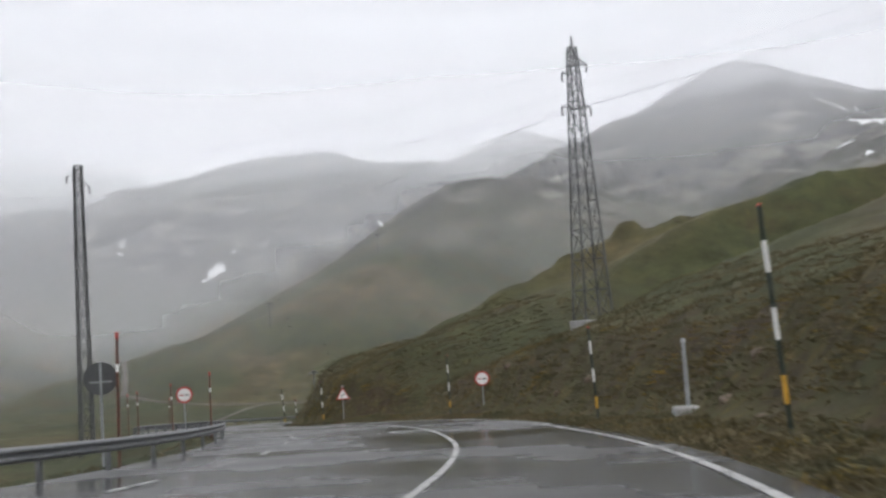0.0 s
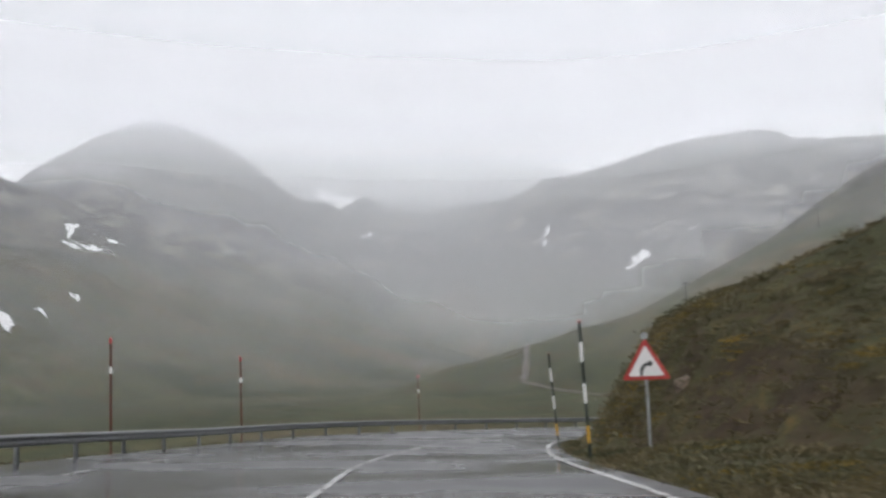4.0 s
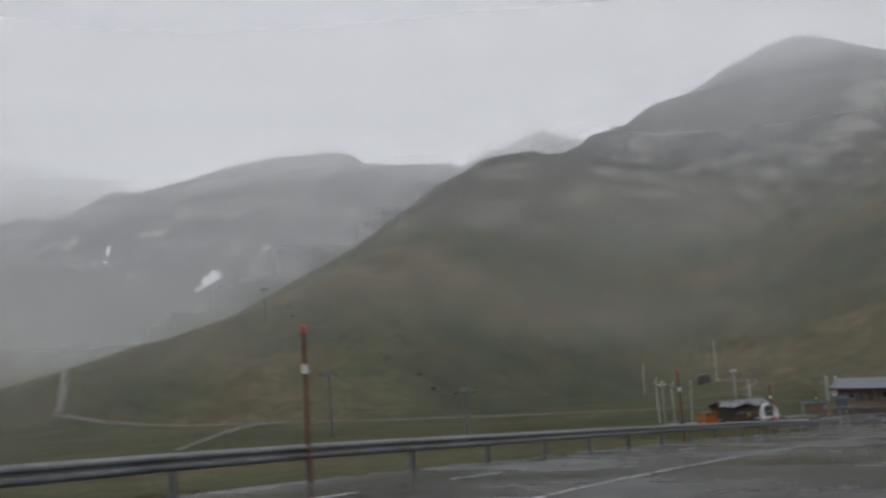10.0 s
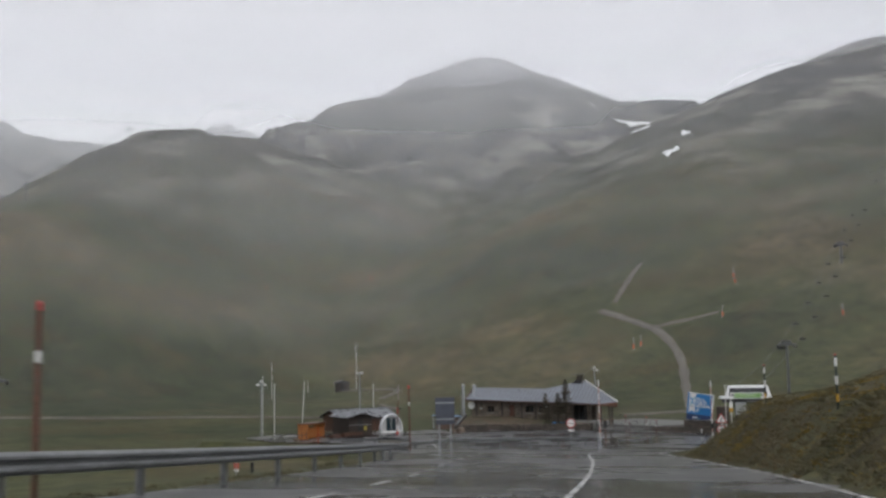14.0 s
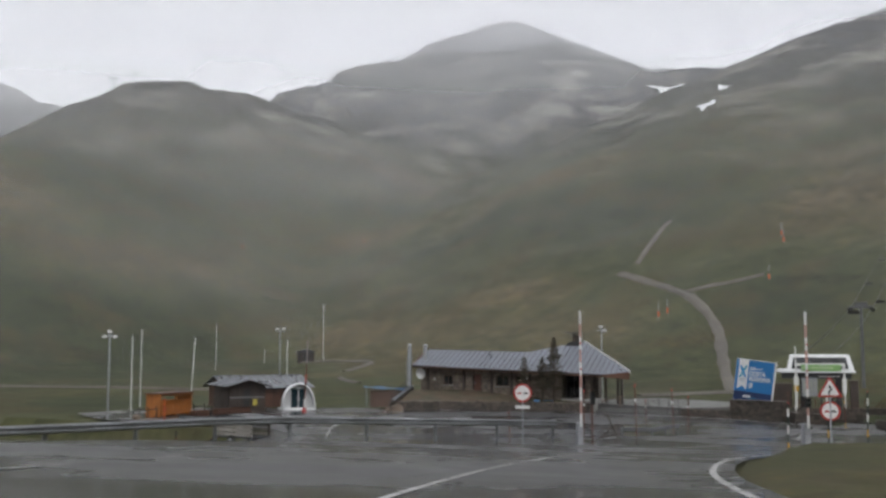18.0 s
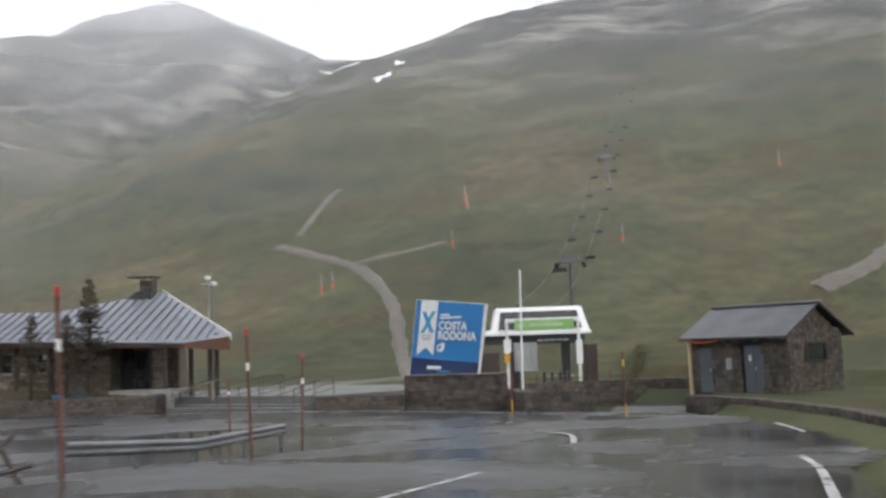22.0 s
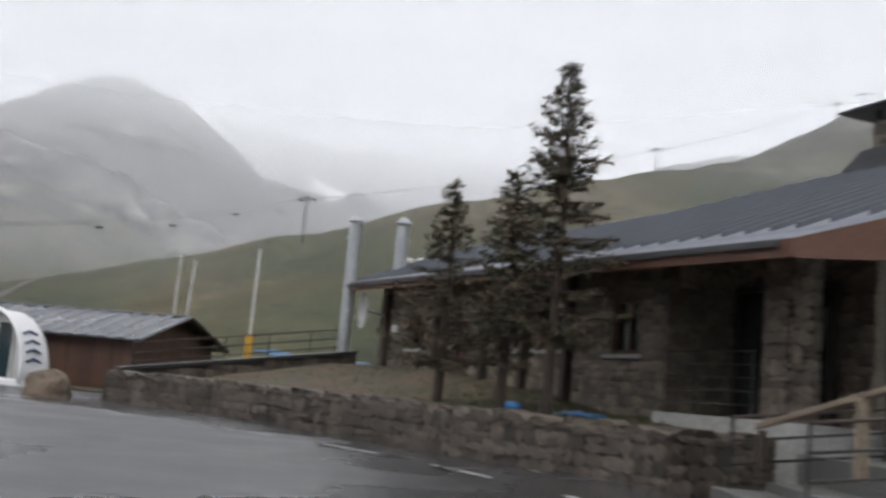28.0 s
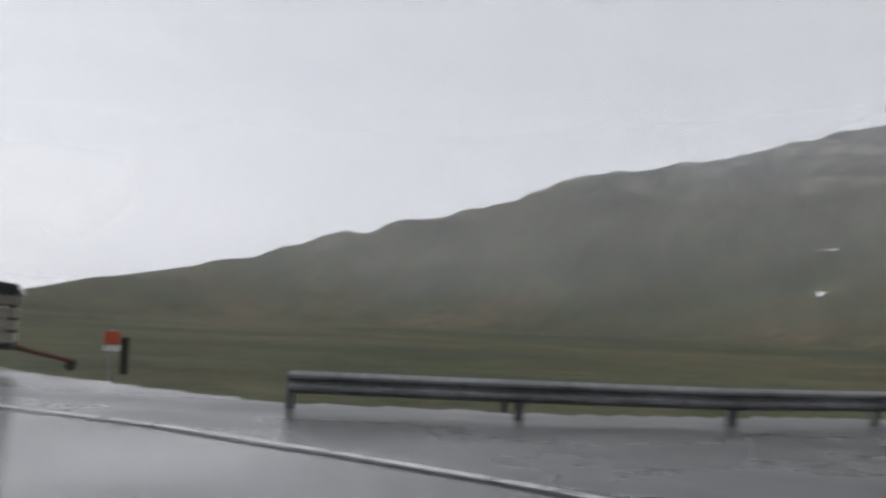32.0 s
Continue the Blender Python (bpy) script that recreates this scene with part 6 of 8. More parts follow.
def billboard():
    a, b = Vector((63.65, 308.6, 0)), Vector((65.85, 305.4, 0))
    d = (b - a).normalized()
    base = a - d * 0.55
    plinth_len = 5.0
    m = Matrix.Translation((base.x, base.y, -22.0)) @ Matrix.Rotation(math.atan2(d.y, d.x), 4, "Z")
    e = empty("sign_plinth", m, "dark rough stone plinth under the large sign", "plinth")
    part("core", boxm(0.02, plinth_len, 0.02, 1.1, -0.4, 1.88), MORTAR, e)
    lay_stones(e, Matrix.Identity(4), plinth_len, 1.9, (), 0.24, 90, 150)
    lay_stones(e, Matrix.Translation((0, 1.1, 0)) @ Matrix.Rotation(-math.pi / 2, 4, "Z"), 1.1, 1.9, (), 0.24, 91, 40)
    lay_stones(e, Matrix.Translation((plinth_len, 0, 0)) @ Matrix.Rotation(math.pi / 2, 4, "Z"), 1.1, 1.9, (), 0.24, 92, 40)
    x = 0.0
    rnd = random.Random(5)
    while x < plinth_len - 0.05:
        w = min(rnd.uniform(0.5, 0.9), plinth_len - x)
        part("coping_stone", boxm(x + 0.01, x + w - 0.01, -0.1, 1.15, 1.88, 1.97, 0.02), STONE, e)
        x += w
    W, Hh, sk = 3.7, 3.75, 0.55  # the board leans over a little
    bo = empty("billboard", m @ Matrix.Translation((0.1, 0.35, 1.97)), "large leaning blue and white resort sign with lettering", "billboard")
    body = bmesh.new()
    prism(body, [(0, 0.0), (W, 0.0), (W + sk, Hh - 0.4), (sk, Hh)], 0.0, 0.3)
    part("body", body, WHITE, bo, "white sign box")

    def plate(pts, y, material, name, label=""):
        bm = bmesh.new()
        q = [(x + sk * z / Hh, z) for x, z in pts]
        prism(bm, q, y - 0.006, y)
        return part(name, bm, material, bo, label)
    plate([(0.02, 0.02), (W - 0.02, 0.02), (W - 0.02, Hh - 0.43), (0.02, Hh - 0.02)], -0.002, BLUE, "blue_face", "blue sign face")
    plate([(0.02, 0.02), (W - 0.02, 0.02), (W - 0.02, 0.52), (0.02, 0.88)], -0.01, NAVY, "navy_foot", "navy blue mountain band")
    plate([(0.28, 3.68), (1.2, 3.63), (1.2, 0.95), (0.74, 1.35), (0.28, 0.98)], -0.01, WHITE, "white_pennant", "white swallow-tailed pennant")
    plate([(0.36, 2.05), (0.58, 2.05), (1.13, 3.12), (0.91, 3.12)], -0.018, CYAN, "cross_stroke", "blue-green cross stroke")
    plate([(0.9, 2.05), (1.12, 2.05), (0.58, 3.12), (0.36, 3.12)], -0.0185, AZURE, "cross_stroke", "blue cross stroke")
    for k, (w, z) in enumerate(((0.72, 1.9), (0.62, 1.78), (0.4, 1.7))):
        plate([(0.74 - w / 2, z), (0.74 + w / 2, z), (0.74 + w / 2, z + 0.06), (0.74 - w / 2, z + 0.06)], -0.018, STEEL, "small_text_bar", "grey bar of unreadable small writing")
    for w, z in ((0.5, 2.86), (1.15, 2.72)):
        plate([(1.38, z), (1.38 + w, z), (1.38 + w, z + 0.09), (1.38, z + 0.09)], -0.01, WHITE, "text_bar", "white bar of unreadable writing")
    sh = [(1.36, 1.3), (1.42, 1.15), (1.56, 1.08), (1.7, 1.15), (1.76, 1.3), (1.76, 1.55), (1.5, 1.5), (1.36, 1.42)]
    plate(sh, -0.01, WHITE, "shield", "white shield with a letter")
    plate([(0.95, 0.28), (1.7, 0.24), (1.7, 0.4), (0.95, 0.44)], -0.018, WHITE, "logo_bar", "white bar in place of a brand mark")
    plate([(1.5, 0.12), (2.2, 0.1), (2.2, 0.16), (1.5, 0.18)], -0.018, CYAN, "logo_bar", "pale bar of small writing")

    def text(body_, x, z, size, y=-0.013, material=WHITE, squeeze=0.82):
        c = bpy.data.curves.new("lettering", "FONT")
        c.body, c.size, c.extrude, c.space_character, c.offset = body_, size, 0.004, 1.06, 0.02
        c.materials.append(material)
        ob = new("lettering", c)
        ob.parent = bo
        sh_m = Matrix.Identity(4)
        sh_m[0][2] = sk / Hh
        ob.matrix_local = sh_m @ Matrix.Translation((x, y, z)) @ Matrix.Rotation(math.pi / 2, 4, "X") @ Matrix.Diagonal((squeeze, 1, 1, 1))
        ob["label"] = "white capital lettering"
        return ob
    text("COSTA", 1.36, 2.22, 0.56)
    text("RODONA", 1.36, 1.74, 0.56)
    text("P", 1.46, 1.2, 0.3, -0.018, BLUE)
    for px in (0.4, W - 0.4):
        part("rear_strut", tube(bmesh.new(), (px, 0.3, 1.8), (px, 0.65, -0.05), 0.05, None, 8), STEEL, bo)
    return bo


billboard()
wall_run("boundary_wall", [(66.3, 304.4), (64.9, 301.0), (66.6, 298.6)], LOT_Z - 0.1, -20.75, 0.5, "dark stone wall between sign and side lane", limit=60, seed=100)
wall_run("lift_yard_wall", [(66.8, 304.2), (72.5, 302.6), (75.5, 300.2)], LOT_Z, -20.55, 0.5, "dark stone wall before the chairlift station", limit=70, seed=104)
wall_run("roadside_wall", [(67.2, 293.6), (66.2, 289.0), (63.8, 283.8), (61.0, 279.8)], LOT_Z - 0.2, -20.85, 0.55, "rough stone wall along the outside of the bend", limit=90, seed=110)


# ---------------------------------------------------------------- stone hut
def hut():
    m = Matrix.Translation((72.35, 298.35, -21.1)) @ Matrix.Rotation(math.atan2(-8.2, 0.6), 4, "Z")
    e = empty("stone_hut", m, "small brown stone service hut with dark pitched roof", "hut")
    L, D, H = 5.1, 3.8, 2.5
    dx0, dx1 = 2.75, 3.9
    wl = part("wall", boxm(0, dx0, 0, 0.3, -0.3, H), MORTAR, e)
    part("wall", boxm(dx1, L, 0, 0.3, -0.3, H), MORTAR, e)
    part("wall", boxm(dx0, dx1, 0, 0.3, 2.05, H), MORTAR, e)
    part("wall", boxm(0, L, D - 0.3, D, -0.3, H), MORTAR, e)
    for x0 in (0, L - 0.3):
        bm = bmesh.new()
        vs = [(x0, 0.3, -0.3), (x0, D - 0.3, -0.3), (x0, D - 0.3, H + 0.05), (x0, D / 2, H + 1.12), (x0, 0.3, H + 0.05)]
        a = [bm.verts.new(v) for v in vs]
        b = [bm.verts.new((v[0] + 0.3, v[1], v[2])) for v in vs]
        bm.faces.new(a)
        bm.faces.new(b[::-1])
        for i in range(5):
            bm.faces.new((a[i], b[i], b[(i + 1) % 5], a[(i + 1) % 5]))
        bmesh.ops.recalc_face_normals(bm, faces=bm.faces)
        part("gable", bm, MORTAR, e)
    lay_stones(e, Matrix.Identity(4), L, H, [(dx0, dx1, 0, 2.05), (0.45, 1.15, 0, 1.95)], 0.25, 120, 150)
    lay_stones(e, Matrix.Translation((L, 0, 0)) @ Matrix.Rotation(math.pi / 2, 4, "Z"), D, H + 1.2, [(1.2, 2.6, 1.3, 2.05)], 0.22, 121, 110, sloped=lambda x: H + 1.15 - abs(x - D / 2) * 0.58)
    d = part("door", boxm(dx0 + 0.03, dx1 - 0.03, 0.12, 0.17, 0.0, 2.03), mat("blue_grey_steel_door", (0.12, 0.135, 0.155), 0.45, 0.3, vary=0.2), e, "blue-grey double steel door")
    part("notice", boxm(dx0 + 0.28, dx0 + 0.42, 0.112, 0.12, 1.35, 1.6), WHITE, d, "small white notice")
    part("door_seam", boxm((dx0 + dx1) / 2 - 0.01, (dx0 + dx1) / 2 + 0.01, 0.112, 0.12, 0, 2.0), BLACK, d)
    part("handle", boxm((dx0 + dx1) / 2 + 0.05, (dx0 + dx1) / 2 + 0.08, 0.08, 0.12, 0.95, 1.1), STEEL, d)
    d2 = part("side_door", boxm(0.45, 1.15, -0.05, -0.005, 0.0, 1.95), mat("blue_grey_steel_door", (0.1, 0.1, 0.1)), e, "narrow grey steel door")
    part("handle", boxm(1.05, 1.09, -0.08, -0.05, 0.9, 1.05), STEEL, d2)
    part("meter_box", boxm(2.0, 2.25, -0.16, 0.0, 1.0, 1.5, 0.015), STEEL, e, "pale grey meter box")
    w = part("window", boxm(L - 0.1, L + 0.02, 1.2, 2.6, 1.3, 2.05), GLASS, e, "dark gable window")
    fr = bmesh.new()
    for q in ((1.16, 1.24, 1.25, 2.1), (2.56, 2.64, 1.25, 2.1), (1.16, 2.64, 1.25, 1.33), (1.16, 2.64, 2.03, 2.11)):
        box(fr, L - 0.02, L + 0.1, q[0], q[1], q[2], q[3])
    part("frame", fr, WOOD_DARK, w)
    # roof
    for s in (0, 1):
        bm = bmesh.new()
        y0, y1 = (-0.5, D / 2) if s == 0 else (D + 0.5, D / 2)
        z0, z1 = H - 0.2, H + 1.18
        q = [(-0.3, y0, z0), (L + 0.35, y0, z0), (L + 0.35, y1, z1), (-0.3, y1, z1)]
        a = [bm.verts.new(v) for v in q]
        b = [bm.verts.new((v[0], v[1], v[2] + 0.1)) for v in q]
        bm.faces.new(a)
        bm.faces.new(b[::-1])
        for i in range(4):
            bm.faces.new((a[i], b[i], b[(i + 1) % 4], a[(i + 1) % 4]))
        bmesh.ops.recalc_face_normals(bm, faces=bm.faces)
        part("roof_slope", bm, DARKROOF, e, "dark grey slate roof slope")
    part("ridge_cap", boxm(-0.32, L + 0.37, D / 2 - 0.12, D / 2 + 0.12, H + 1.25, H + 1.34, 0.03), SEAM, e, "pale metal ridge cap")
    part("corner_post", boxm(-0.12, 0.02, -0.14, 0.0, -0.2, H - 0.1), mat("pale_yellow_board", (0.5, 0.4, 0.24), 0.6), e, "pale yellow corner board")
    bm = bent_tube([(0.05 + i * 0.16, -0.45, H - 0.24 - 0.06 * math.sin(i / 11 * math.pi)) for i in range(12)], 0.03, 6)
    part("orange_hose", bm, ORANGE, e, "orange cable slung under the eave")
    return e


hut()


# ---------------------------------------------------------------- barriers at the hairpin
DULL_GREY = mat("dull_grey_enamel", (0.3, 0.31, 0.33), 0.5, vary=0.25)


def barrier(x, y, top, lamp, label):
    g = float(np.interp(22.3, LINE_T, LINE[:, 2])) + (0.5 if lamp else 0.15)
    e = empty("road_barrier", Matrix.Translation((x, y, g)), label, "barrier", "road closing barriers")
    part("housing", boxm(-0.15, 0.15, -0.17, 0.17, -0.7, 0.85, 0.03), DULL_GREY, e, "grey barrier housing")
    part("housing_lid", boxm(-0.17, 0.17, -0.19, 0.19, 0.85, 0.9, 0.02), DULL_GREY, e)
    h = top - g
    z, k = 0.7, 0
    n = 9
    for i in range(n):
        a, b = 0.7 + (h - 0.7) * i / n, 0.7 + (h - 0.7) * (i + 1) / n
        red = i % 2 == 1
        part("arm_band", boxm(-0.045, 0.045, -0.26, -0.19, a, b - 0.001, 0.008), mat("faded_red_reflective", (0.5, 0.3, 0.27), 0.5, vary=0.2) if red and i > 0 else WHITE, e)
    for z in (h * 0.55, h * 0.75):
        part("reflector", disc_mesh(0.05, -0.28, -0.262, 14), RED, e, "small red reflector").location.z = z
    if lamp:
        lp = part("signal_box", boxm(-0.2, 0.06, -0.42, -0.27, 1.6, 2.08, 0.03), BLACK, e, "black traffic signal box")
        part("lens", disc_mesh(0.08, -0.44, -0.42, 18), GLASS, lp).location = (-0.07, 0, 1.95)
        part("lens", disc_mesh(0.08, -0.44, -0.42, 18), GLASS, lp).location = (-0.07, 0, 1.73)
    return e


barrier(34.3, 271.9, -13.4, False, "raised red and white barrier arm on grey housing")
barrier(42.2, 264.5, -13.6, True, "raised barrier arm with a black signal box")


def signal_post(x, y, z, h, label):
    e = empty("signal_post", Matrix.Translation((x, y, z)), label, "signal post")
    part("post", tube(bmesh.new(), (0, 0, -0.5), (0, 0, h), 0.05, None, 10), RUST, e)
    part("signal_box", boxm(-0.12, 0.12, -0.16, 0.0, h - 0.75, h - 0.1, 0.02), BLACK, e)
    part("visor", boxm(-0.14, 0.14, -0.26, -0.16, h - 0.12, h - 0.08), BLACK, e)
    return e


signal_post(35.3, 272.7, -20.1, 2.75, "small black signal on a thin post")


def fallen_trellis(x, y, z):
    e = empty("broken_prop", Matrix.Translation((x, y, z)), "leaning broken wooden prop at the median", "prop")
    for a, b in (((-0.9, 0, 0.05), (0.2, 0.1, 0.9)), ((0.4, 0, -0.2), (-0.5, 0.05, 1.6)), ((-1.1, 0.0, 0.02), (0.5, 0, 0.35))):
        part("timber", tube(bmesh.new(), a, b, 0.06, 0.05, 6), WOOD_DARK, e)
    return e


fallen_trellis(41.2, 283.8, -20.9)


# ---------------------------------------------------------------- chairlift station
def lift_station():
    m = Matrix.Translation((77.5, 320.5, -21.1)) @ Matrix.Rotation(math.atan2(-0.52, 0.855), 4, "Z")
    e = empty("chairlift_station", m, "white framed chairlift base station with green banner", "lift station")
    W = 4.75
    for x in (0.0, W):
        part("gate_post", boxm(x - 0.09, x + 0.09, -0.09, 0.09, -1.0, 3.95, 0.02), WHITE, e, "white gate post")
    part("gate_beam", boxm(-0.1, W + 0.1, -0.08, 0.08, 3.85, 4.1, 0.03), WHITE, e)
    bn = part("banner", boxm(0.5, W - 0.3, -0.16, -0.1, 3.3, 4.0, 0.01), GREENBAND, e, "green banner with faint writing")
    for x, w in ((0.75, 0.45), (1.5, 2.2)):
        part("text_bar", boxm(x, x + w, -0.172, -0.16, 3.55, 3.75), mat("pale_green_print", (0.4, 0.55, 0.3), 0.5), bn, "pale bar of unreadable writing")
    part("white_notice", boxm(-0.24, 0.24, -0.16, -0.1, 1.85, 2.75), WHITE, e, "white notice on the gate post")
    part("yellow_notice", boxm(-0.22, 0.22, -0.16, -0.1, 1.2, 1.8), YELLOW, e, "yellow notice on the gate post")
    part("white_notice", boxm(W - 0.2, W + 0.2, -0.16, -0.1, 1.0, 2.6), WHITE, e, "white notice on the gate post")
    # hood over the bull wheel, behind the gate: sloping glazed front between white sides
    y0, y1 = 4.0, 8.0
    lo, hi = 3.15, 5.0
    bm = bmesh.new()
    prof = [(y0, lo), (y0 + 0.7, hi), (y1, hi), (y1 + 0.6, lo)]
    a = [bm.verts.new((-0.85, y, z)) if z == lo else bm.verts.new((-0.45, y, z)) for y, z in prof]
    b = [bm.verts.new((W + 1.35, y, z)) if z == lo else bm.verts.new((W + 0.85, y, z)) for y, z in prof]
    bm.faces.new(a)
    bm.faces.new(b[::-1])
    for i in range(4):
        j = (i + 1) % 4
        bm.faces.new((a[i], b[i], b[j], a[j]))
    bmesh.ops.recalc_face_normals(bm, faces=bm.faces)
    bmesh.ops.bevel(bm, geom=bm.edges[:], offset=0.06, segments=2, affect="EDGES")
    part("hood", bm, OFFWHITE, e, "white rounded machinery hood")
    bm = bmesh.new()
    q = [(-0.35, y0 + 0.02, lo + 0.3), (W + 0.75, y0 + 0.02, lo + 0.3), (W + 0.5, y0 + 0.52, hi - 0.3), (-0.15, y0 + 0.52, hi - 0.3)]
    bm.faces.new([bm.verts.new((x, y - 0.06, z)) for x, y, z in q])
    bmesh.ops.solidify(bm, geom=bm.faces[:], thickness=0.04)
    part("hood_glazing", bm, GLASS, e, "dark glazed hood front")
    part("lower_edge", boxm(-1.0, W + 1.4, y0 - 0.12, y0 + 0.05, lo - 0.12, lo + 0.1, 0.03), OFFWHITE, e)
    bm = bmesh.new()
    bmesh.ops.create_cone(bm, cap_ends=True, segments=24, radius1=1.0, radius2=0.9, depth=0.35, matrix=Matrix.Translation((-0.9, y0 + 1.0, lo + 0.1)))
    part("rounded_end", bm, OFFWHITE, e)
    part("machine_deck", boxm(-1.4, W + 1.0, y0 + 0.3, y1, lo - 0.75, lo - 0.15, 0.04), DARKROOF, e, "dark machinery under the hood")
    for x, y in ((0.8, 5.5), (W - 0.3, 5.5)):
        part("column", boxm(x - 0.3, x + 0.3, y - 0.3, y + 0.3, -1.0, lo - 0.7), DARKROOF, e)
    part("control_cabin", boxm(-2.3, -0.4, 3.0, 4.6, -1.0, 1.9, 0.04), WOOD_DARK, e, "dark control cabin")
    part("side_cabin", boxm(W + 0.7, W + 1.5, 2.2, 3.6, -1.0, 2.3, 0.04), WOOD_DARK, e, "dark side cabin")
    bd = part("gate_backboard", boxm(0.6, 2.2, 2.9, 2.98, 0.55, 2.5, 0.02), STEEL, e, "grey panel with pale slats")
    for k in range(4):
        part("slat", boxm(0.8 + k * 0.36, 0.98 + k * 0.36, 2.86, 2.89, 0.8, 2.2), mat("pale_slat", (0.45, 0.46, 0.42), 0.6), bd)
    for k in range(4):
        x = 2.5 + k * 0.55
        t = part("turnstile", boxm(x - 0.09, x + 0.09, 1.4, 2.1, -1.0, 0.5, 0.03), DARKROOF, e)
        part("turnstile_arm", tube(bmesh.new(), (x + 0.09, 1.6, 0.25), (x + 0.4, 1.6, 0.15), 0.02, None, 6), STEEL, t)
    for k in range(5):
        part("light_strip", boxm(2.4 + k * 0.45, 2.75 + k * 0.45, y0 + 0.25, y0 + 0.3, lo - 0.55, lo - 0.45), WHITE, e)
    for z in (0.1, 0.5):
        part("fence_rail", tube(bmesh.new(), (-3.0, -0.8, z - 0.4), (W + 3.5, -0.8, z - 0.4), 0.02, None, 6), RUST, e)
    for k in range(8):
        x = -3.0 + k * 1.6
        part("fence_post", tube(bmesh.new(), (x, -0.8, -1.2), (x, -0.8, 0.5), 0.035, None, 6), RUST, e)
    return e


lift_station()


def flagpole(x, y, h, label, lean=0.0, yellow=False, top=None, name="white_pole"):
    z = land_at(x, y)
    h = h if top is None else top - z
    e = empty(name, Matrix.Translation((x, y, z)) @ Matrix.Rotation(radians(lean), 4, "Y"), label, "pole")
    part("shaft", tube(bmesh.new(), (0, 0, -0.4), (0, 0, h), 0.055, 0.04, 10), WHITE, e)
    if yellow:
        part("padding", boxm(-0.14, 0.14, -0.14, 0.14, h * 0.22, h * 0.52, 0.04), YELLOW, e, "yellow protective padding")
    part("collar", tube(bmesh.new(), (0, 0, h - 0.02), (0, 0, h + 0.05), 0.075, 0.03, 10), STEEL, e)
    return e


flagpole(66.8, 303.9, 0, "thin white pole beside the large sign", 1.0, top=-15.2)
flagpole(26.2, 341.8, 0, "white pole with yellow padding on the slope", 0.0, True, top=-14.65)
flagpole(15.6, 348.0, 0, "leaning white pole on the slope", 3.0, top=-14.3)
for x, y, top in ((9.7, 333.9, -14.2), (9.8, 353.0, -13.3)):
    flagpole(x, y, 0, "thin pale pole near the sheds", 0, top=top)


def marked_pole(x, y, h, label="thin slope pole with orange safety padding"):
    z = land_at(x, y)
    e = empty("slope_pole", Matrix.Translation((x, y, z)), label, "pole", "padded slope poles")
    part("shaft", tube(bmesh.new(), (0, 0, -0.5), (0, 0, h), 0.05, 0.04, 8), STEEL, e)
    part("padding", tube(bmesh.new(), (0, 0, 0.4), (0, 0, min(h * 0.5, 1.5)), 0.17, 0.15, 10), ORANGE, e, "orange safety padding")
    return e


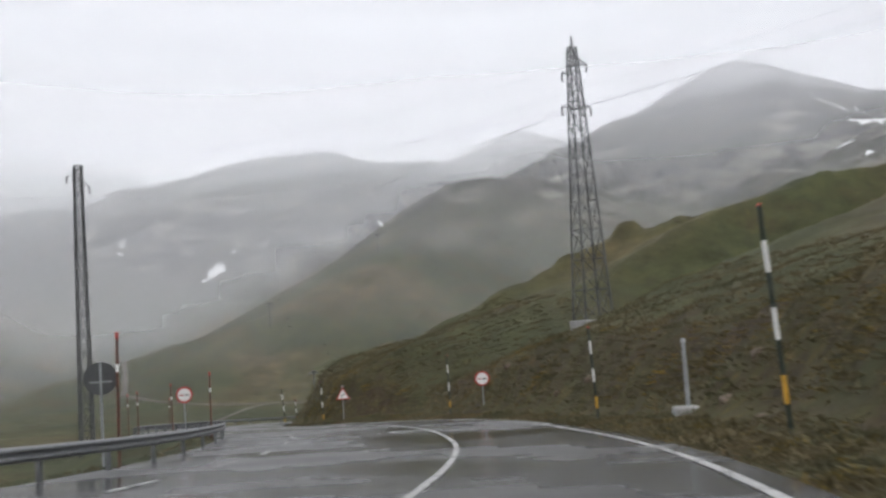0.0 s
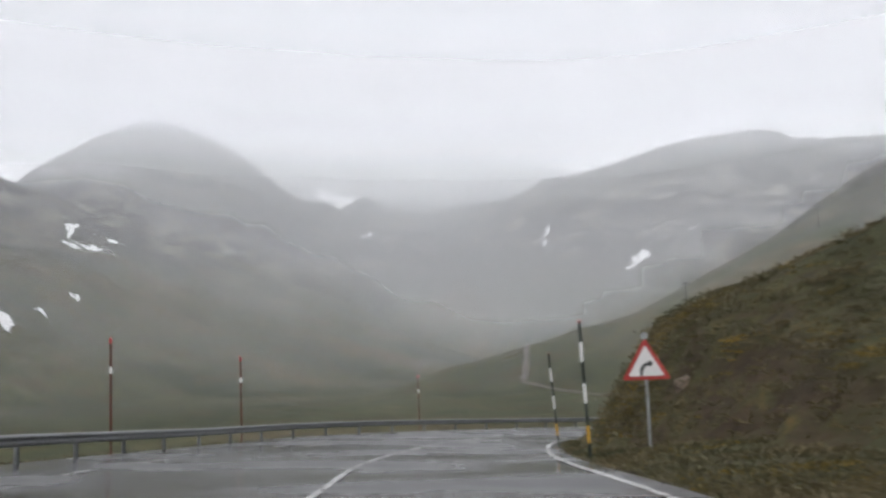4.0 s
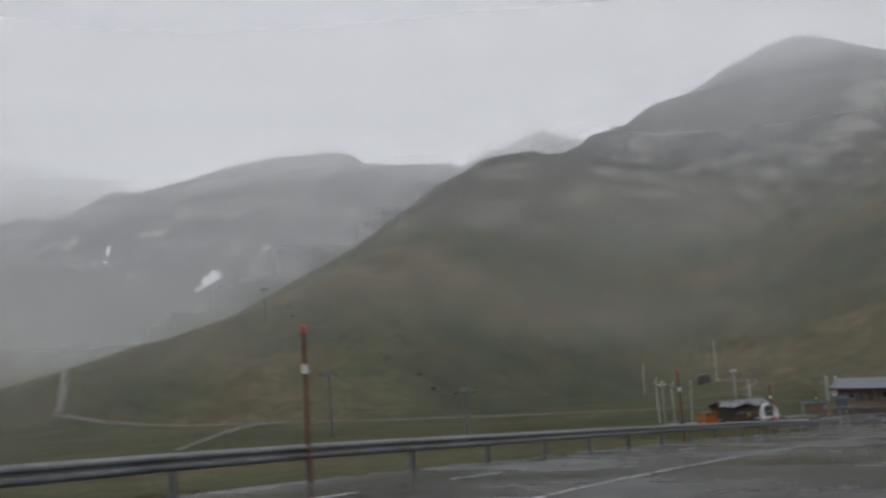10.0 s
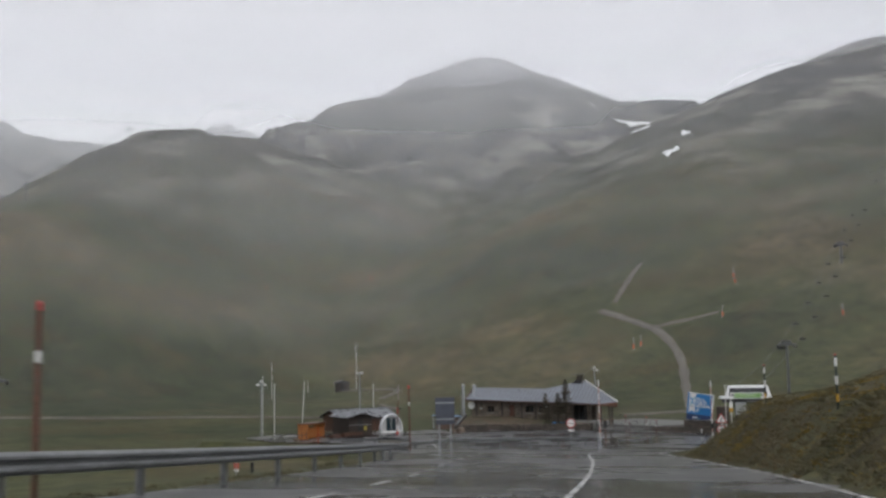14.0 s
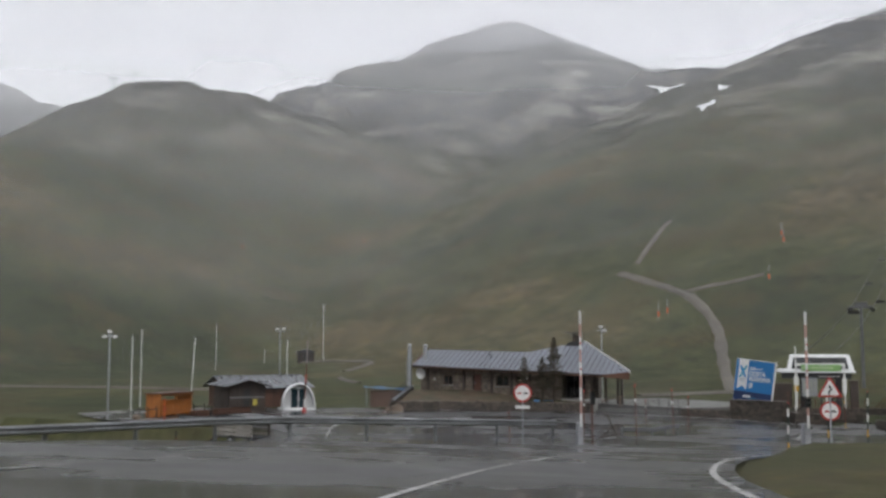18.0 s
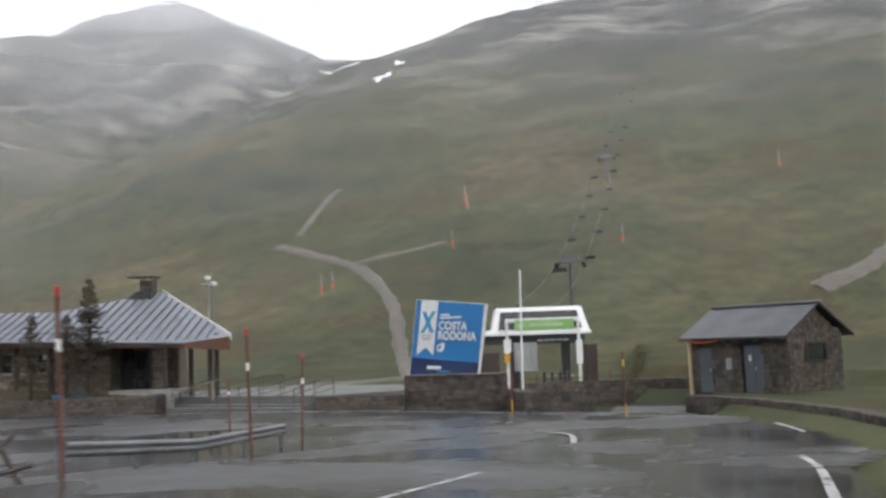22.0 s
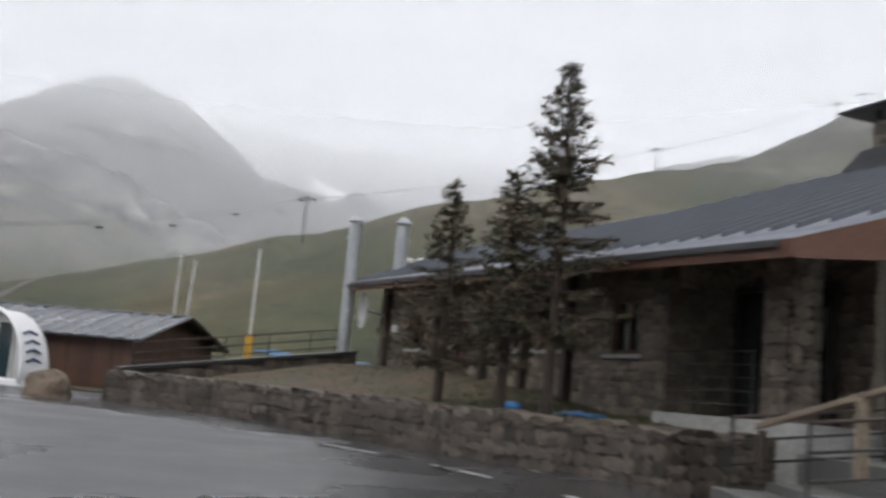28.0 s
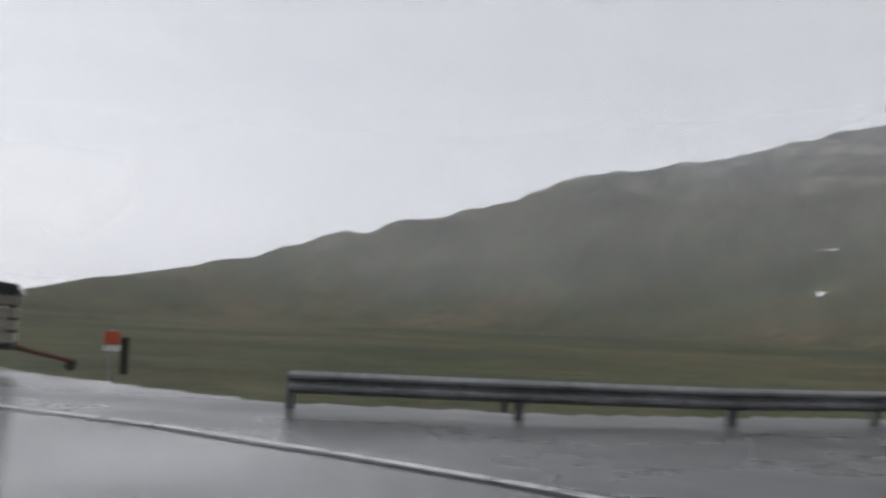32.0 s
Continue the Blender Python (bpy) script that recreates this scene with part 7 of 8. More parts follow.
# ---------------------------------------------------------------- sheds, dome, huts
def gabled_shed(name, front, gable_vec, width, depth_vec, length, eave, ridge, z0, board, label, over=0.45, porch=0.0):
    """A boarded shed: front is the middle of its gable."""
    gx = Vector((*gable_vec, 0)).normalized()
    m = Matrix.Translation((front[0], front[1], z0)) @ Matrix.Rotation(math.atan2(gx.y, gx.x), 4, "Z")
    e = empty(name, m, label, "shed")
    hw = width / 2
    for y0, y1 in ((porch, porch + 0.12), (length - 0.12, length)):
        bm = bmesh.new()
        prism(bm, [(-hw, -0.2), (hw, -0.2), (hw, eave), (0, ridge - 0.06), (-hw, eave)], y0, y1)
        part("gable_wall", bm, board, e)
    for s in (-1, 1):
        part("side_wall", boxm(min(s * hw, s * (hw - 0.12)), max(s * hw, s * (hw - 0.12)), porch + 0.12, length - 0.12, -0.2, eave), board, e)
        k = 0
        for y in np.arange(porch + 0.15, length - 0.1, 0.22):
            part("board", boxm(min(s * (hw + 0.002), s * (hw + 0.022)), max(s * (hw + 0.002), s * (hw + 0.022)), y, y + 0.2, -0.15, eave - 0.02), board, e)
        bm = bmesh.new()
        ex = hw + over
        ez = eave - over * (ridge - eave) / hw
        q = [(0, -over, ridge), (s * ex, -over, ez), (s * ex, length + over, ez), (0, length + over, ridge)]
        a = [bm.verts.new(v) for v in q]
        b = [bm.verts.new((v[0], v[1], v[2] + 0.08)) for v in q]
        bm.faces.new(a)
        bm.faces.new(b[::-1])
        for i in range(4):
            bm.faces.new((a[i], b[i], b[(i + 1) % 4], a[(i + 1) % 4]))
        bmesh.ops.recalc_face_normals(bm, faces=bm.faces)
        part("roof_slope", bm, mat("grey_sheet_roof", (0.1, 0.105, 0.115), 0.32, 0.4, vary=0.25, scale=0.6), e, "dark grey sheet metal roof slope")
        n = int((length + 2 * over) / 0.75)
        for i in range(n + 1):
            y = -over + 0.06 + (length + 2 * over - 0.12) * i / n
            bm = bmesh.new()
            d = Vector((s * ex, 0, ez - ridge))
            pts = [Vector((s * 0.03, y - 0.16, ridge + 0.082 - 0.03 * (ridge - ez) / ex)), Vector((s * 0.03, y + 0.16, ridge + 0.082 - 0.03 * (ridge - ez) / ex))]
            far = [Vector((s * ex, y + 0.16, ez + 0.082)), Vector((s * ex, y - 0.16, ez + 0.082))]
            vs = [bm.verts.new(p) for p in pts + far]
            up = [bm.verts.new(p + Vector((0, 0.05 if j in (0, 3) else -0.05, 0.035))) for j, p in enumerate(pts + far)]
            bm.faces.new(up)
            for j in range(4):
                bm.faces.new((vs[j], vs[(j + 1) % 4], up[(j + 1) % 4], up[j]))
            bmesh.ops.recalc_face_normals(bm, faces=bm.faces)
            part("roof_rib", bm, SEAM, e)
        bm = bmesh.new()
        tube(bm, (0, -over - 0.02, ridge + 0.0), (s * ex, -over - 0.02, ez), 0.07, None, 4)
        part("bargeboard", bm, board, e)
    for x in np.arange(-hw + 0.01, hw - 0.1, 0.22):
        top = eave + (ridge - eave) * (1 - abs(x + 0.1) / hw) - 0.16
        part("board", boxm(x, x + 0.2, porch - 0.022, porch - 0.002, -0.15, top), board, e)
    part("ridge_cap", boxm(-0.14, 0.14, -over, length + over, ridge + 0.05, ridge + 0.12, 0.03), SEAM, e)
    if porch:
        for s in (-1, 1):
            part("porch_post", boxm(s * hw - 0.07, s * hw + 0.07, 0.0, 0.14, -0.2, eave), board, e)
    return e


gabled_shed("dark_shed", (20.9, 325.0), (0.98, 0.2), 3.5, (-1, 1), 6.3, 2.46, 2.95, -21.45, WOOD_DARK, "dark stained board shed with grey sheet roof", 0.55)
sh = bpy.data.objects["dark_shed"]
part("yellow_sign", boxm(0.55, 0.95, -0.07, -0.03, 0.55, 1.15), mat("faded_yellow_sign", (0.5, 0.42, 0.08), 0.5), sh, "yellow notice on the shed wall")
part("hand_rail", boxm(-1.7, 1.65, -0.1, -0.03, 1.3, 1.36), STEEL, sh, "pale rail across the shed front")
# flat black panel on the boards gives the doorway's dark inside
part("doorway", boxm(-0.35, 0.25, -0.034, -0.024, 0.0, 2.1), BLACK, sh, "black panel in place of a dark doorway")
gabled_shed("brown_shed", (26.7, 336.7), (-0.28, 0.96), 6.6, (-1, 0), 8.6, 1.9, 2.95, -21.35, WOOD_BROWN, "brown stained board shed with ribbed grey roof", 0.5)


def dome():
    """A white tunnel tent: arched shell, glazed front, ribbed side."""
    m = Matrix.Translation((26.2, 328.2, -21.5)) @ Matrix.Rotation(radians(8), 4, "Z")
    e = empty("dome_tent", m, "white rounded dome tent with a glass front", "dome tent")
    R, H, L = 1.62, 2.5, 2.1
    n, k = 22, 10

    def ring(s):
        sc = 1.0 if s < 0.45 else math.sqrt(max(0.02, 1 - ((s - 0.45) / 0.6) ** 2))
        return [(R * sc * math.cos(math.pi * i / n), s * L, H * sc * (math.sin(math.pi * i / n) ** 0.85)) for i in range(n + 1)]
    bm = bmesh.new()
    rows = [[bm.verts.new(p) for p in ring(j / k)] for j in range(k + 1)]
    for a, b in zip(rows[:-1], rows[1:]):
        for i in range(n):
            bm.faces.new((a[i], a[i + 1], b[i + 1], b[i]))
    bmesh.ops.recalc_face_normals(bm, faces=bm.faces)
    bmesh.ops.solidify(bm, geom=bm.faces[:], thickness=0.05)
    part("shell", bm, OFFWHITE, e, smooth=True)
    bm = bent_tube([(R * math.cos(math.pi * i / n), 0.0, H * (math.sin(math.pi * i / n) ** 0.85)) for i in range(n + 1)], 0.09)
    part("front_hoop", bm, OFFWHITE, e, smooth=True)
    bm = bmesh.new()
    bm.faces.new([bm.verts.new((0.93 * R * math.cos(math.pi * i / n), 0.42, 0.93 * H * (math.sin(math.pi * i / n) ** 0.85))) for i in range(n + 1)])
    bmesh.ops.solidify(bm, geom=bm.faces[:], thickness=0.05)
    part("front_wall", bm, OFFWHITE, e)
    for x0, x1 in ((-0.75, -0.04), (0.04, 0.75)):
        d = part("glass_door", boxm(x0, x1, 0.32, 0.36, 0.12, 2.05), mat("teal_dark_glass", (0.015, 0.035, 0.045), 0.1, vary=0.1, bump=0), e, "dark blue-green glass door")
        fr = bmesh.new()
        for q in ((x0 - 0.05, x0, 0.1, 2.1), (x1, x1 + 0.05, 0.1, 2.1), (x0, x1, 2.05, 2.12), (x0, x1, 0.06, 0.12)):
            box(fr, q[0], q[1], 0.3, 0.38, q[2], q[3])
        part("frame", fr, WHITE, d)
        part("handle", boxm(x1 - 0.1 if x0 < 0 else x0 + 0.06, x1 - 0.06 if x0 < 0 else x0 + 0.1, 0.27, 0.31, 0.9, 1.2), STEEL, d)
    navy = mat("navy_emblem_paint", (0.02, 0.05, 0.16), 0.5)
    for i in range(4):
        z = 0.85 + i * 0.32
        a0 = math.asin(min(0.99, (z / H) ** (1 / 0.85)))
        line = []
        for s in np.linspace(-0.32, 0.32, 7):
            zz = z - abs(s) * 0.35
            a = math.asin(min(0.99, (zz / H) ** (1 / 0.85)))
            q = Vector((R * math.cos(a) * 1.01 + 0.02, 0.58 + s, zz))
            line.append(q)
        part("arc_emblem", bent_tube(line, 0.045, 6), navy, e, "navy blue curved stripe")
    part("base_frame", boxm(-R - 0.08, R + 0.08, -0.05, L, -0.15, 0.08, 0.03), OFFWHITE, e)
    return e


dome()


def boulder(x, y, z, r, seed, label):
    rnd = random.Random(seed)
    bm = bmesh.new()
    bmesh.ops.create_icosphere(bm, subdivisions=3, radius=r)
    for v in bm.verts:
        k = 1 + 0.28 * noise.noise(v.co * 1.6 / r + Vector((seed, 0, 0))) + 0.1 * noise.noise(v.co * 5 / r)
        v.co = Vector((v.co.x * 1.1 * k, v.co.y * 0.9 * k, v.co.z * 0.95 * k))
    ob = link_mesh("boulder", bm, BOULDER, smooth=False)
    ob.location = (x, y, z + r * 0.45)
    return tagged(ob, label, "boulder")


boulder(35.3, 323.6, LOT_Z - 0.2, 0.66, 3, "brown rough boulder on the edge of the asphalt")
boulder(34.6, 324.6, LOT_Z - 0.1, 0.35, 4, "small brown boulder beside the wall")


def orange_hut():
    a, b = Vector((12.9, 321.1, 0)), Vector((15.6, 324.5, 0))
    d = (b - a).normalized()
    W = (b - a).length
    e = empty("ticket_booth", Matrix.Translation((a.x, a.y, -21.45)) @ Matrix.Rotation(math.atan2(d.y, d.x), 4, "Z"), "orange wooden booth with two open hatches", "booth")
    for x in (0.0, W / 2, W):
        part("post", boxm(x - 0.07, x + 0.07, -0.07, 0.07, -0.2, 1.88, 0.01), WOOD_ORANGE, e)
    for k in range(6):
        z = 0.02 + k * 0.2
        part("plank", boxm(0.07, W - 0.07, -0.05, 0.0, z, z + 0.19, 0.006), WOOD_ORANGE, e)
    part("lintel", boxm(-0.1, W + 0.1, -0.1, 0.1, 1.68, 1.88, 0.01), WOOD_ORANGE, e)
    part("counter", boxm(-0.05, W + 0.05, -0.22, 0.12, 1.22, 1.28, 0.01), WOOD_ORANGE, e)
    part("roof", boxm(-0.2, W + 0.2, -0.3, 1.8, 1.88, 1.97, 0.02), WOOD_BROWN, e, "flat brown roof")
    part("side_wall", boxm(-0.02, 0.04, 0.07, 1.6, -0.2, 1.86), WOOD_ORANGE, e)
    part("side_wall", boxm(W - 0.04, W + 0.02, 0.07, 1.6, -0.2, 1.86), WOOD_ORANGE, e)
    part("back_wall", boxm(0, W, 1.55, 1.62, -0.2, 1.25), WOOD_ORANGE, e)
    return e


orange_hut()


def planter(x, y, turn, L, label="brown timber planter box on the wet asphalt"):
    e = empty("planter", Matrix.Translation((x, y, LOT_Z + 0.02)) @ Matrix.Rotation(radians(turn), 4, "Z"), label, "planter", "timber planters")
    for z in (0.06, 0.24, 0.42):
        for yy in (-0.35, 0.31):
            part("board", boxm(-L / 2, L / 2, yy, yy + 0.04, z, z + 0.16, 0.008), WOOD_BROWN, e)
        for xx in (-L / 2, L / 2 - 0.04):
            part("end_board", boxm(xx, xx + 0.04, -0.31, 0.31, z, z + 0.16, 0.008), WOOD_BROWN, e)
    for xx in (-L / 2 + 0.1, L / 2 - 0.1):
        part("foot", boxm(xx - 0.08, xx + 0.08, -0.38, 0.38, 0.0, 0.07), WOOD_DARK, e)
    part("soil", boxm(-L / 2 + 0.05, L / 2 - 0.05, -0.3, 0.3, 0.1, 0.5), mat("dark_soil", (0.04, 0.032, 0.025), 0.95, vary=0.4), e)
    return e


planter(16.4, 319.8, 50, 1.9)
planter(18.6, 322.6, 45, 2.3)
planter(20.2, 324.4, 45, 2.3)


def bollard_fence(pts):
    e = empty("rope_fence", Matrix.Translation(pts[0]), "low dark post and rail fence by the booth", "fence")
    o = Vector(pts[0])
    for q in pts:
        q = Vector(q) - o
        part("post", tube(bmesh.new(), q - Vector((0, 0, 0.2)), q + Vector((0, 0, 1.0)), 0.06, None, 8), WOOD_DARK, e)
    for a, b in zip(pts[:-1], pts[1:]):
        part("rail", tube(bmesh.new(), Vector(a) - o + Vector((0, 0, 0.7)), Vector(b) - o + Vector((0, 0, 0.7)), 0.04, None, 8), WOOD_DARK, e)
    return e


bollard_fence([(11.2, 318.6, LOT_Z), (11.9, 319.8, LOT_Z), (12.6, 320.8, LOT_Z)])
bollard_fence([(15.9, 324.9, LOT_Z), (16.9, 325.6, LOT_Z), (17.6, 325.2, LOT_Z)])
boulder(11.0, 318.4, LOT_Z - 0.05, 0.35, 9, "small dark stone at the fence foot")


def leaning_pole():
    e = empty("marker_mast", Matrix.Translation((26.5, 326.1, LOT_Z + 0.02)) @ Matrix.Rotation(radians(2.2), 4, "Y"), "tall red and white banded mast with a foot", "marker mast")
    z = 0.0
    for i, (h, mt) in enumerate(((0.7, RED), (0.5, WHITE), (1.6, RUST), (0.8, RED), (1.0, RUST), (2.3, mat("grey_pole", (0.25, 0.22, 0.21), 0.6)))):
        part("band", tube(bmesh.new(), (0, 0, z), (0, 0, z + h), 0.085 - i * 0.005, None, 10), mt, e)
        z += h
    part("foot", tube(bmesh.new(), (0, 0, -0.05), (0, 0, 0.3), 0.25, 0.16, 12), RED, e)
    part("white_bucket", tube(bmesh.new(), (0.05, -0.15, 0.42), (0.05, -0.15, 0.75), 0.13, 0.16, 12), WHITE, e)
    return e


leaning_pole()


def street_lamp(x, y, top, heads, label, z=None):
    z = land_at(x, y) if z is None else z
    h = top - z
    e = empty("street_lamp", Matrix.Translation((x, y, z)), label, "street lamp", "floodlight poles")
    part("pole", tube(bmesh.new(), (0, 0, -0.5), (0, 0, h), 0.1, 0.06, 10), STEEL, e)
    part("cross_bar", tube(bmesh.new(), (-0.55, 0, h - 0.35), (0.55, 0, h - 0.35), 0.04, None, 8), STEEL, e)
    for dx, dz in heads:
        f = part("lamp_head", boxm(dx - 0.2, dx + 0.2, -0.3, 0.1, h + dz, h + dz + 0.25, 0.04), WHITE, e, "white lamp head")
        part("bracket", tube(bmesh.new(), (dx, 0, h - 0.35), (dx, -0.05, h + dz + 0.05), 0.025, None, 6), STEEL, f)
    return e


street_lamp(7.6, 331.9, -13.9, ((0, 0), (-0.5, -0.5), (0.5, -0.5)), "tall grey floodlight pole with three white heads")
street_lamp(63.7, 340.0, -13.0, ((-0.1, 0), (0.35, -0.45)), "grey floodlight pole with two white heads")
street_lamp(26.5, 355.0, -13.0, ((-0.4, -0.2), (0.4, -0.2)), "grey lamp pole behind the restaurant")


def blue_stall():
    """Stall with a blue cover on the terrace slope beside the restaurant."""
    x, y = 36.0, 333.4
    z = -20.82
    e = empty("covered_stall", Matrix.Translation((x, y, z)) @ Matrix.Rotation(radians(-8), 4, "Z") @ Matrix.Diagonal((1.35, 1, 1, 1)), "small brown stall covered with a blue tarpaulin", "stall")
    part("body", boxm(-1.2, 1.3, -0.1, 0.9, -0.9, 0.85, 0.02), mat("brown_panel", (0.14, 0.09, 0.07), 0.7, vary=0.3), e)
    bm = bmesh.new()
    q = [(-1.7, -0.4, 1.15), (2.2, -0.4, 0.85), (2.2, 1.2, 1.0), (-1.7, 1.2, 1.3)]
    vs = []
    n = 10
    for i in range(n + 1):
        for j in range(4):
            u, w = i / n, j / 3
            p = Vector(q[0]).lerp(Vector(q[1]), u).lerp(Vector(q[3]).lerp(Vector(q[2]), u), w)
            p.z += 0.06 * math.sin(u * 14 + w * 3)
            vs.append(bm.verts.new(p))
    for i in range(n):
        for j in range(3):
            bm.faces.new((vs[i * 4 + j], vs[(i + 1) * 4 + j], vs[(i + 1) * 4 + j + 1], vs[i * 4 + j + 1]))
    bmesh.ops.solidify(bm, geom=bm.faces[:], thickness=0.05)
    part("tarpaulin", bm, BLUESHEET, e, "blue tarpaulin cover")
    for px, py in ((-1.5, -0.3), (2.0, -0.3), (2.0, 1.1), (-1.5, 1.1)):
        part("leg", tube(bmesh.new(), (px, py, -0.8), (px, py, 0.95), 0.035, None, 6), STEEL, e)
    return e


blue_stall()
bm = bmesh.new()
for i in range(4):
    box(bm, i * 0.3, i * 0.3 + 0.32, 0, 0.5 - 0.05 * i, 0, 0.1 + 0.04 * (i % 2), 0.03)
tarp = link_mesh("blue_sheet", bm, BLUESHEET)
tarp.matrix_world = Matrix.Translation((50.2, 323.4, BED_Z + 0.1)) @ Matrix.Rotation(radians(-30), 4, "Z")
tagged(tarp, "crumpled blue plastic sheet on the grass bed", "plastic sheet")

banded_pole((13.4, 315.2, LOT_Z), 1.9, [(ORANGE, 1), (RED, 0.6), (ORANGE, 1)], name="marker_post", label="orange marker post at the end of the rail", group="")
banded_pole((14.5, 305.2, land_at(14.5, 305.2)), 1.9, [(RUST, 1), (BLACK, 0.3)], name="marker_post", label="thin dark post in the grass", group="")
z = -22.35
e = empty("red_sign", facing(0.6, 282.8, z, 36, 312), "small red square sign on a post", "sign")
part("post", tube(bmesh.new(), (0, 0.04, min(-0.3, land_at(0.6, 282.8) + 22.0)), (0, 0.04, 1.6), 0.04, None, 8), STEEL, e)
part("panel", boxm(-0.32, 0.32, -0.01, 0.01, 0.95, 1.5), mat("orange_red_panel", (0.55, 0.1, 0.06), 0.5), e, "red sign panel")
part("lower_panel", boxm(-0.32, 0.32, -0.01, 0.01, 0.7, 0.92), WHITE, e)


banded_pole((2.3, 284.9, -22.0), 0.95, [(BLACK, 1)], r=0.16, name="bollard", label="stout dark bollard beside the red sign", group="")


def slatted_trailer(x, y, turn):
    z = LOT_Z - 0.05
    e = empty("trailer", Matrix.Translation((x, y, z)) @ Matrix.Rotation(radians(turn), 4, "Z"), "parked trailer with pale slatted sides and dark cover", "trailer")
    part("bed", boxm(-1.7, 1.7, -0.85, 0.85, 0.45, 0.55, 0.02), DARKROOF, e)
    pale = mat("pale_weathered_slat", (0.32, 0.3, 0.27), 0.7, vary=0.3)
    for k in range(4):
        for sy in (-0.87, 0.83):
            part("side_slat", boxm(-1.7, 1.7, sy, sy + 0.04, 0.6 + k * 0.27, 0.8 + k * 0.27, 0.01), pale, e)
        part("end_slat", boxm(1.66, 1.7, -0.83, 0.83, 0.6 + k * 0.27, 0.8 + k * 0.27, 0.01), pale, e)
    for px in (-1.6, 0.0, 1.6):
        for py in (-0.8, 0.8):
            part("stake", boxm(px - 0.04, px + 0.04, py - 0.04, py + 0.04, 0.5, 1.7), WOOD_DARK, e)
    bm = bmesh.new()
    prism(bm, [(-1.8, 1.66), (1.8, 1.66), (1.7, 1.86), (0.6, 1.98), (-0.7, 1.95), (-1.7, 1.84)], -0.92, 0.92)
    part("cover", bm, DARKROOF, e, "dark tarpaulin cover")
    for wy in (-0.95, 0.95):
        w = part("wheel", tube(bmesh.new(), (0.1, wy - 0.1, 0.32), (0.1, wy + 0.1, 0.32), 0.32, None, 18), BLACK, e)
        part("rim", tube(bmesh.new(), (0.1, wy - 0.11, 0.32), (0.1, wy + 0.11, 0.32), 0.16, None, 12), STEEL, w)
    bm = bmesh.new()
    tube(bm, (1.7, 0.4, 0.5), (3.0, 0.0, 0.2), 0.05, None, 6)
    tube(bm, (1.7, -0.4, 0.5), (3.0, 0.0, 0.2), 0.05, None, 6)
    part("drawbar", bm, RUST, e)
    part("jockey_wheel", tube(bmesh.new(), (2.9, -0.06, 0.12), (2.9, 0.06, 0.12), 0.12, None, 12), BLACK, e)
    return e


slatted_trailer(18.9, 293.5, 132)

# ---------------------------------------------------------------- chairlifts
TOWER = mat("dull_tower_steel", (0.14, 0.145, 0.15), 0.6, 0.3, vary=0.25)


def lift_tower(x, y, top, turn, label, arm=1.9):
    z = land_at(x, y)
    h = top - z
    e = empty("lift_tower", Matrix.Translation((x, y, z)) @ Matrix.Rotation(radians(turn), 4, "Z"), label, "lift tower", "chairlift towers")
    part("mast", tube(bmesh.new(), (0, 0, -1), (0, 0, h), 0.3, 0.2, 12), TOWER, e)
    part("cross_arm", boxm(-arm, arm, -0.2, 0.2, h - 0.3, h + 0.05, 0.05), TOWER, e)
    part("gantry", boxm(-0.9, 0.9, -0.06, 0.06, h + 0.05, h + 0.6), TOWER, e)
    for s in (-1, 1):
        w = part("sheave_train", boxm(s * arm - 0.18, s * arm + 0.18, -1.3, 1.3, h - 0.55, h - 0.25, 0.05), BLACK, e, "dark roller train")
        for k in range(4):
            part("roller", tube(bmesh.new(), (s * arm - 0.1, -1.0 + k * 0.66, h - 0.6), (s * arm + 0.1, -1.0 + k * 0.66, h - 0.6), 0.16, None, 10), BLACK, w)
    return e


CHAIR = None


def chair(p, turn):
    global CHAIR
    m = Matrix.Translation(p) @ Matrix.Rotation(turn, 4, "Z") @ Matrix.Scale(0.75, 4)
    if CHAIR:
        return copy_thing(CHAIR, m)
    e = empty("lift_chair", m, "dark hanging chairlift seat on its cable", "lift chair", "chairlift seats")
    bm = bmesh.new()
    tube(bm, (0, 0, 0), (0, 0.1, -1.6), 0.05, None, 6)
    part("hanger", bm, BLACK, e)
    part("seat", boxm(-1.1, 1.1, -0.25, 0.35, -2.25, -2.13, 0.03), BLACK, e)
    part("backrest", boxm(-1.1, 1.1, 0.32, 0.4, -2.15, -1.55, 0.03), BLACK, e)
    bm = bmesh.new()
    tube(bm, (-1.1, 0.1, -1.6), (1.1, 0.1, -1.6), 0.04, None, 6)
    tube(bm, (-1.1, 0.1, -1.6), (-1.1, 0.3, -2.2), 0.03, None, 6)
    tube(bm, (1.1, 0.1, -1.6), (1.1, 0.3, -2.2), 0.03, None, 6)
    part("frame", bm, BLACK, e)
    CHAIR = e
    return e


def lift_line(tops, arm, spacing, first=0.5):
    """Cables and hanging seats between tower tops."""
    for a, b in zip(tops[:-1], tops[1:]):
        a, b = Vector(a), Vector(b)
        d = (b - a)
        side = Vector((d.y, -d.x, 0)).normalized() * arm
        L = d.length
        sag = L * 0.012
        for s in (-1, 1):
            wire(a + side * s, b + side * s, sag, 0.035, "haul_cable", "thin dark chairlift haul cable")
            n = int(L / spacing)
            for i in range(n):
                k = (i + (first if s > 0 else first * 0.4)) / max(n, 1)
                if not 0.03 < k < 0.97:
                    continue
                p = a.lerp(b, k) + side * s - Vector((0, 0, sag * 4 * k * (1 - k)))
                chair(p, math.atan2(d.y, d.x) - math.pi / 2)


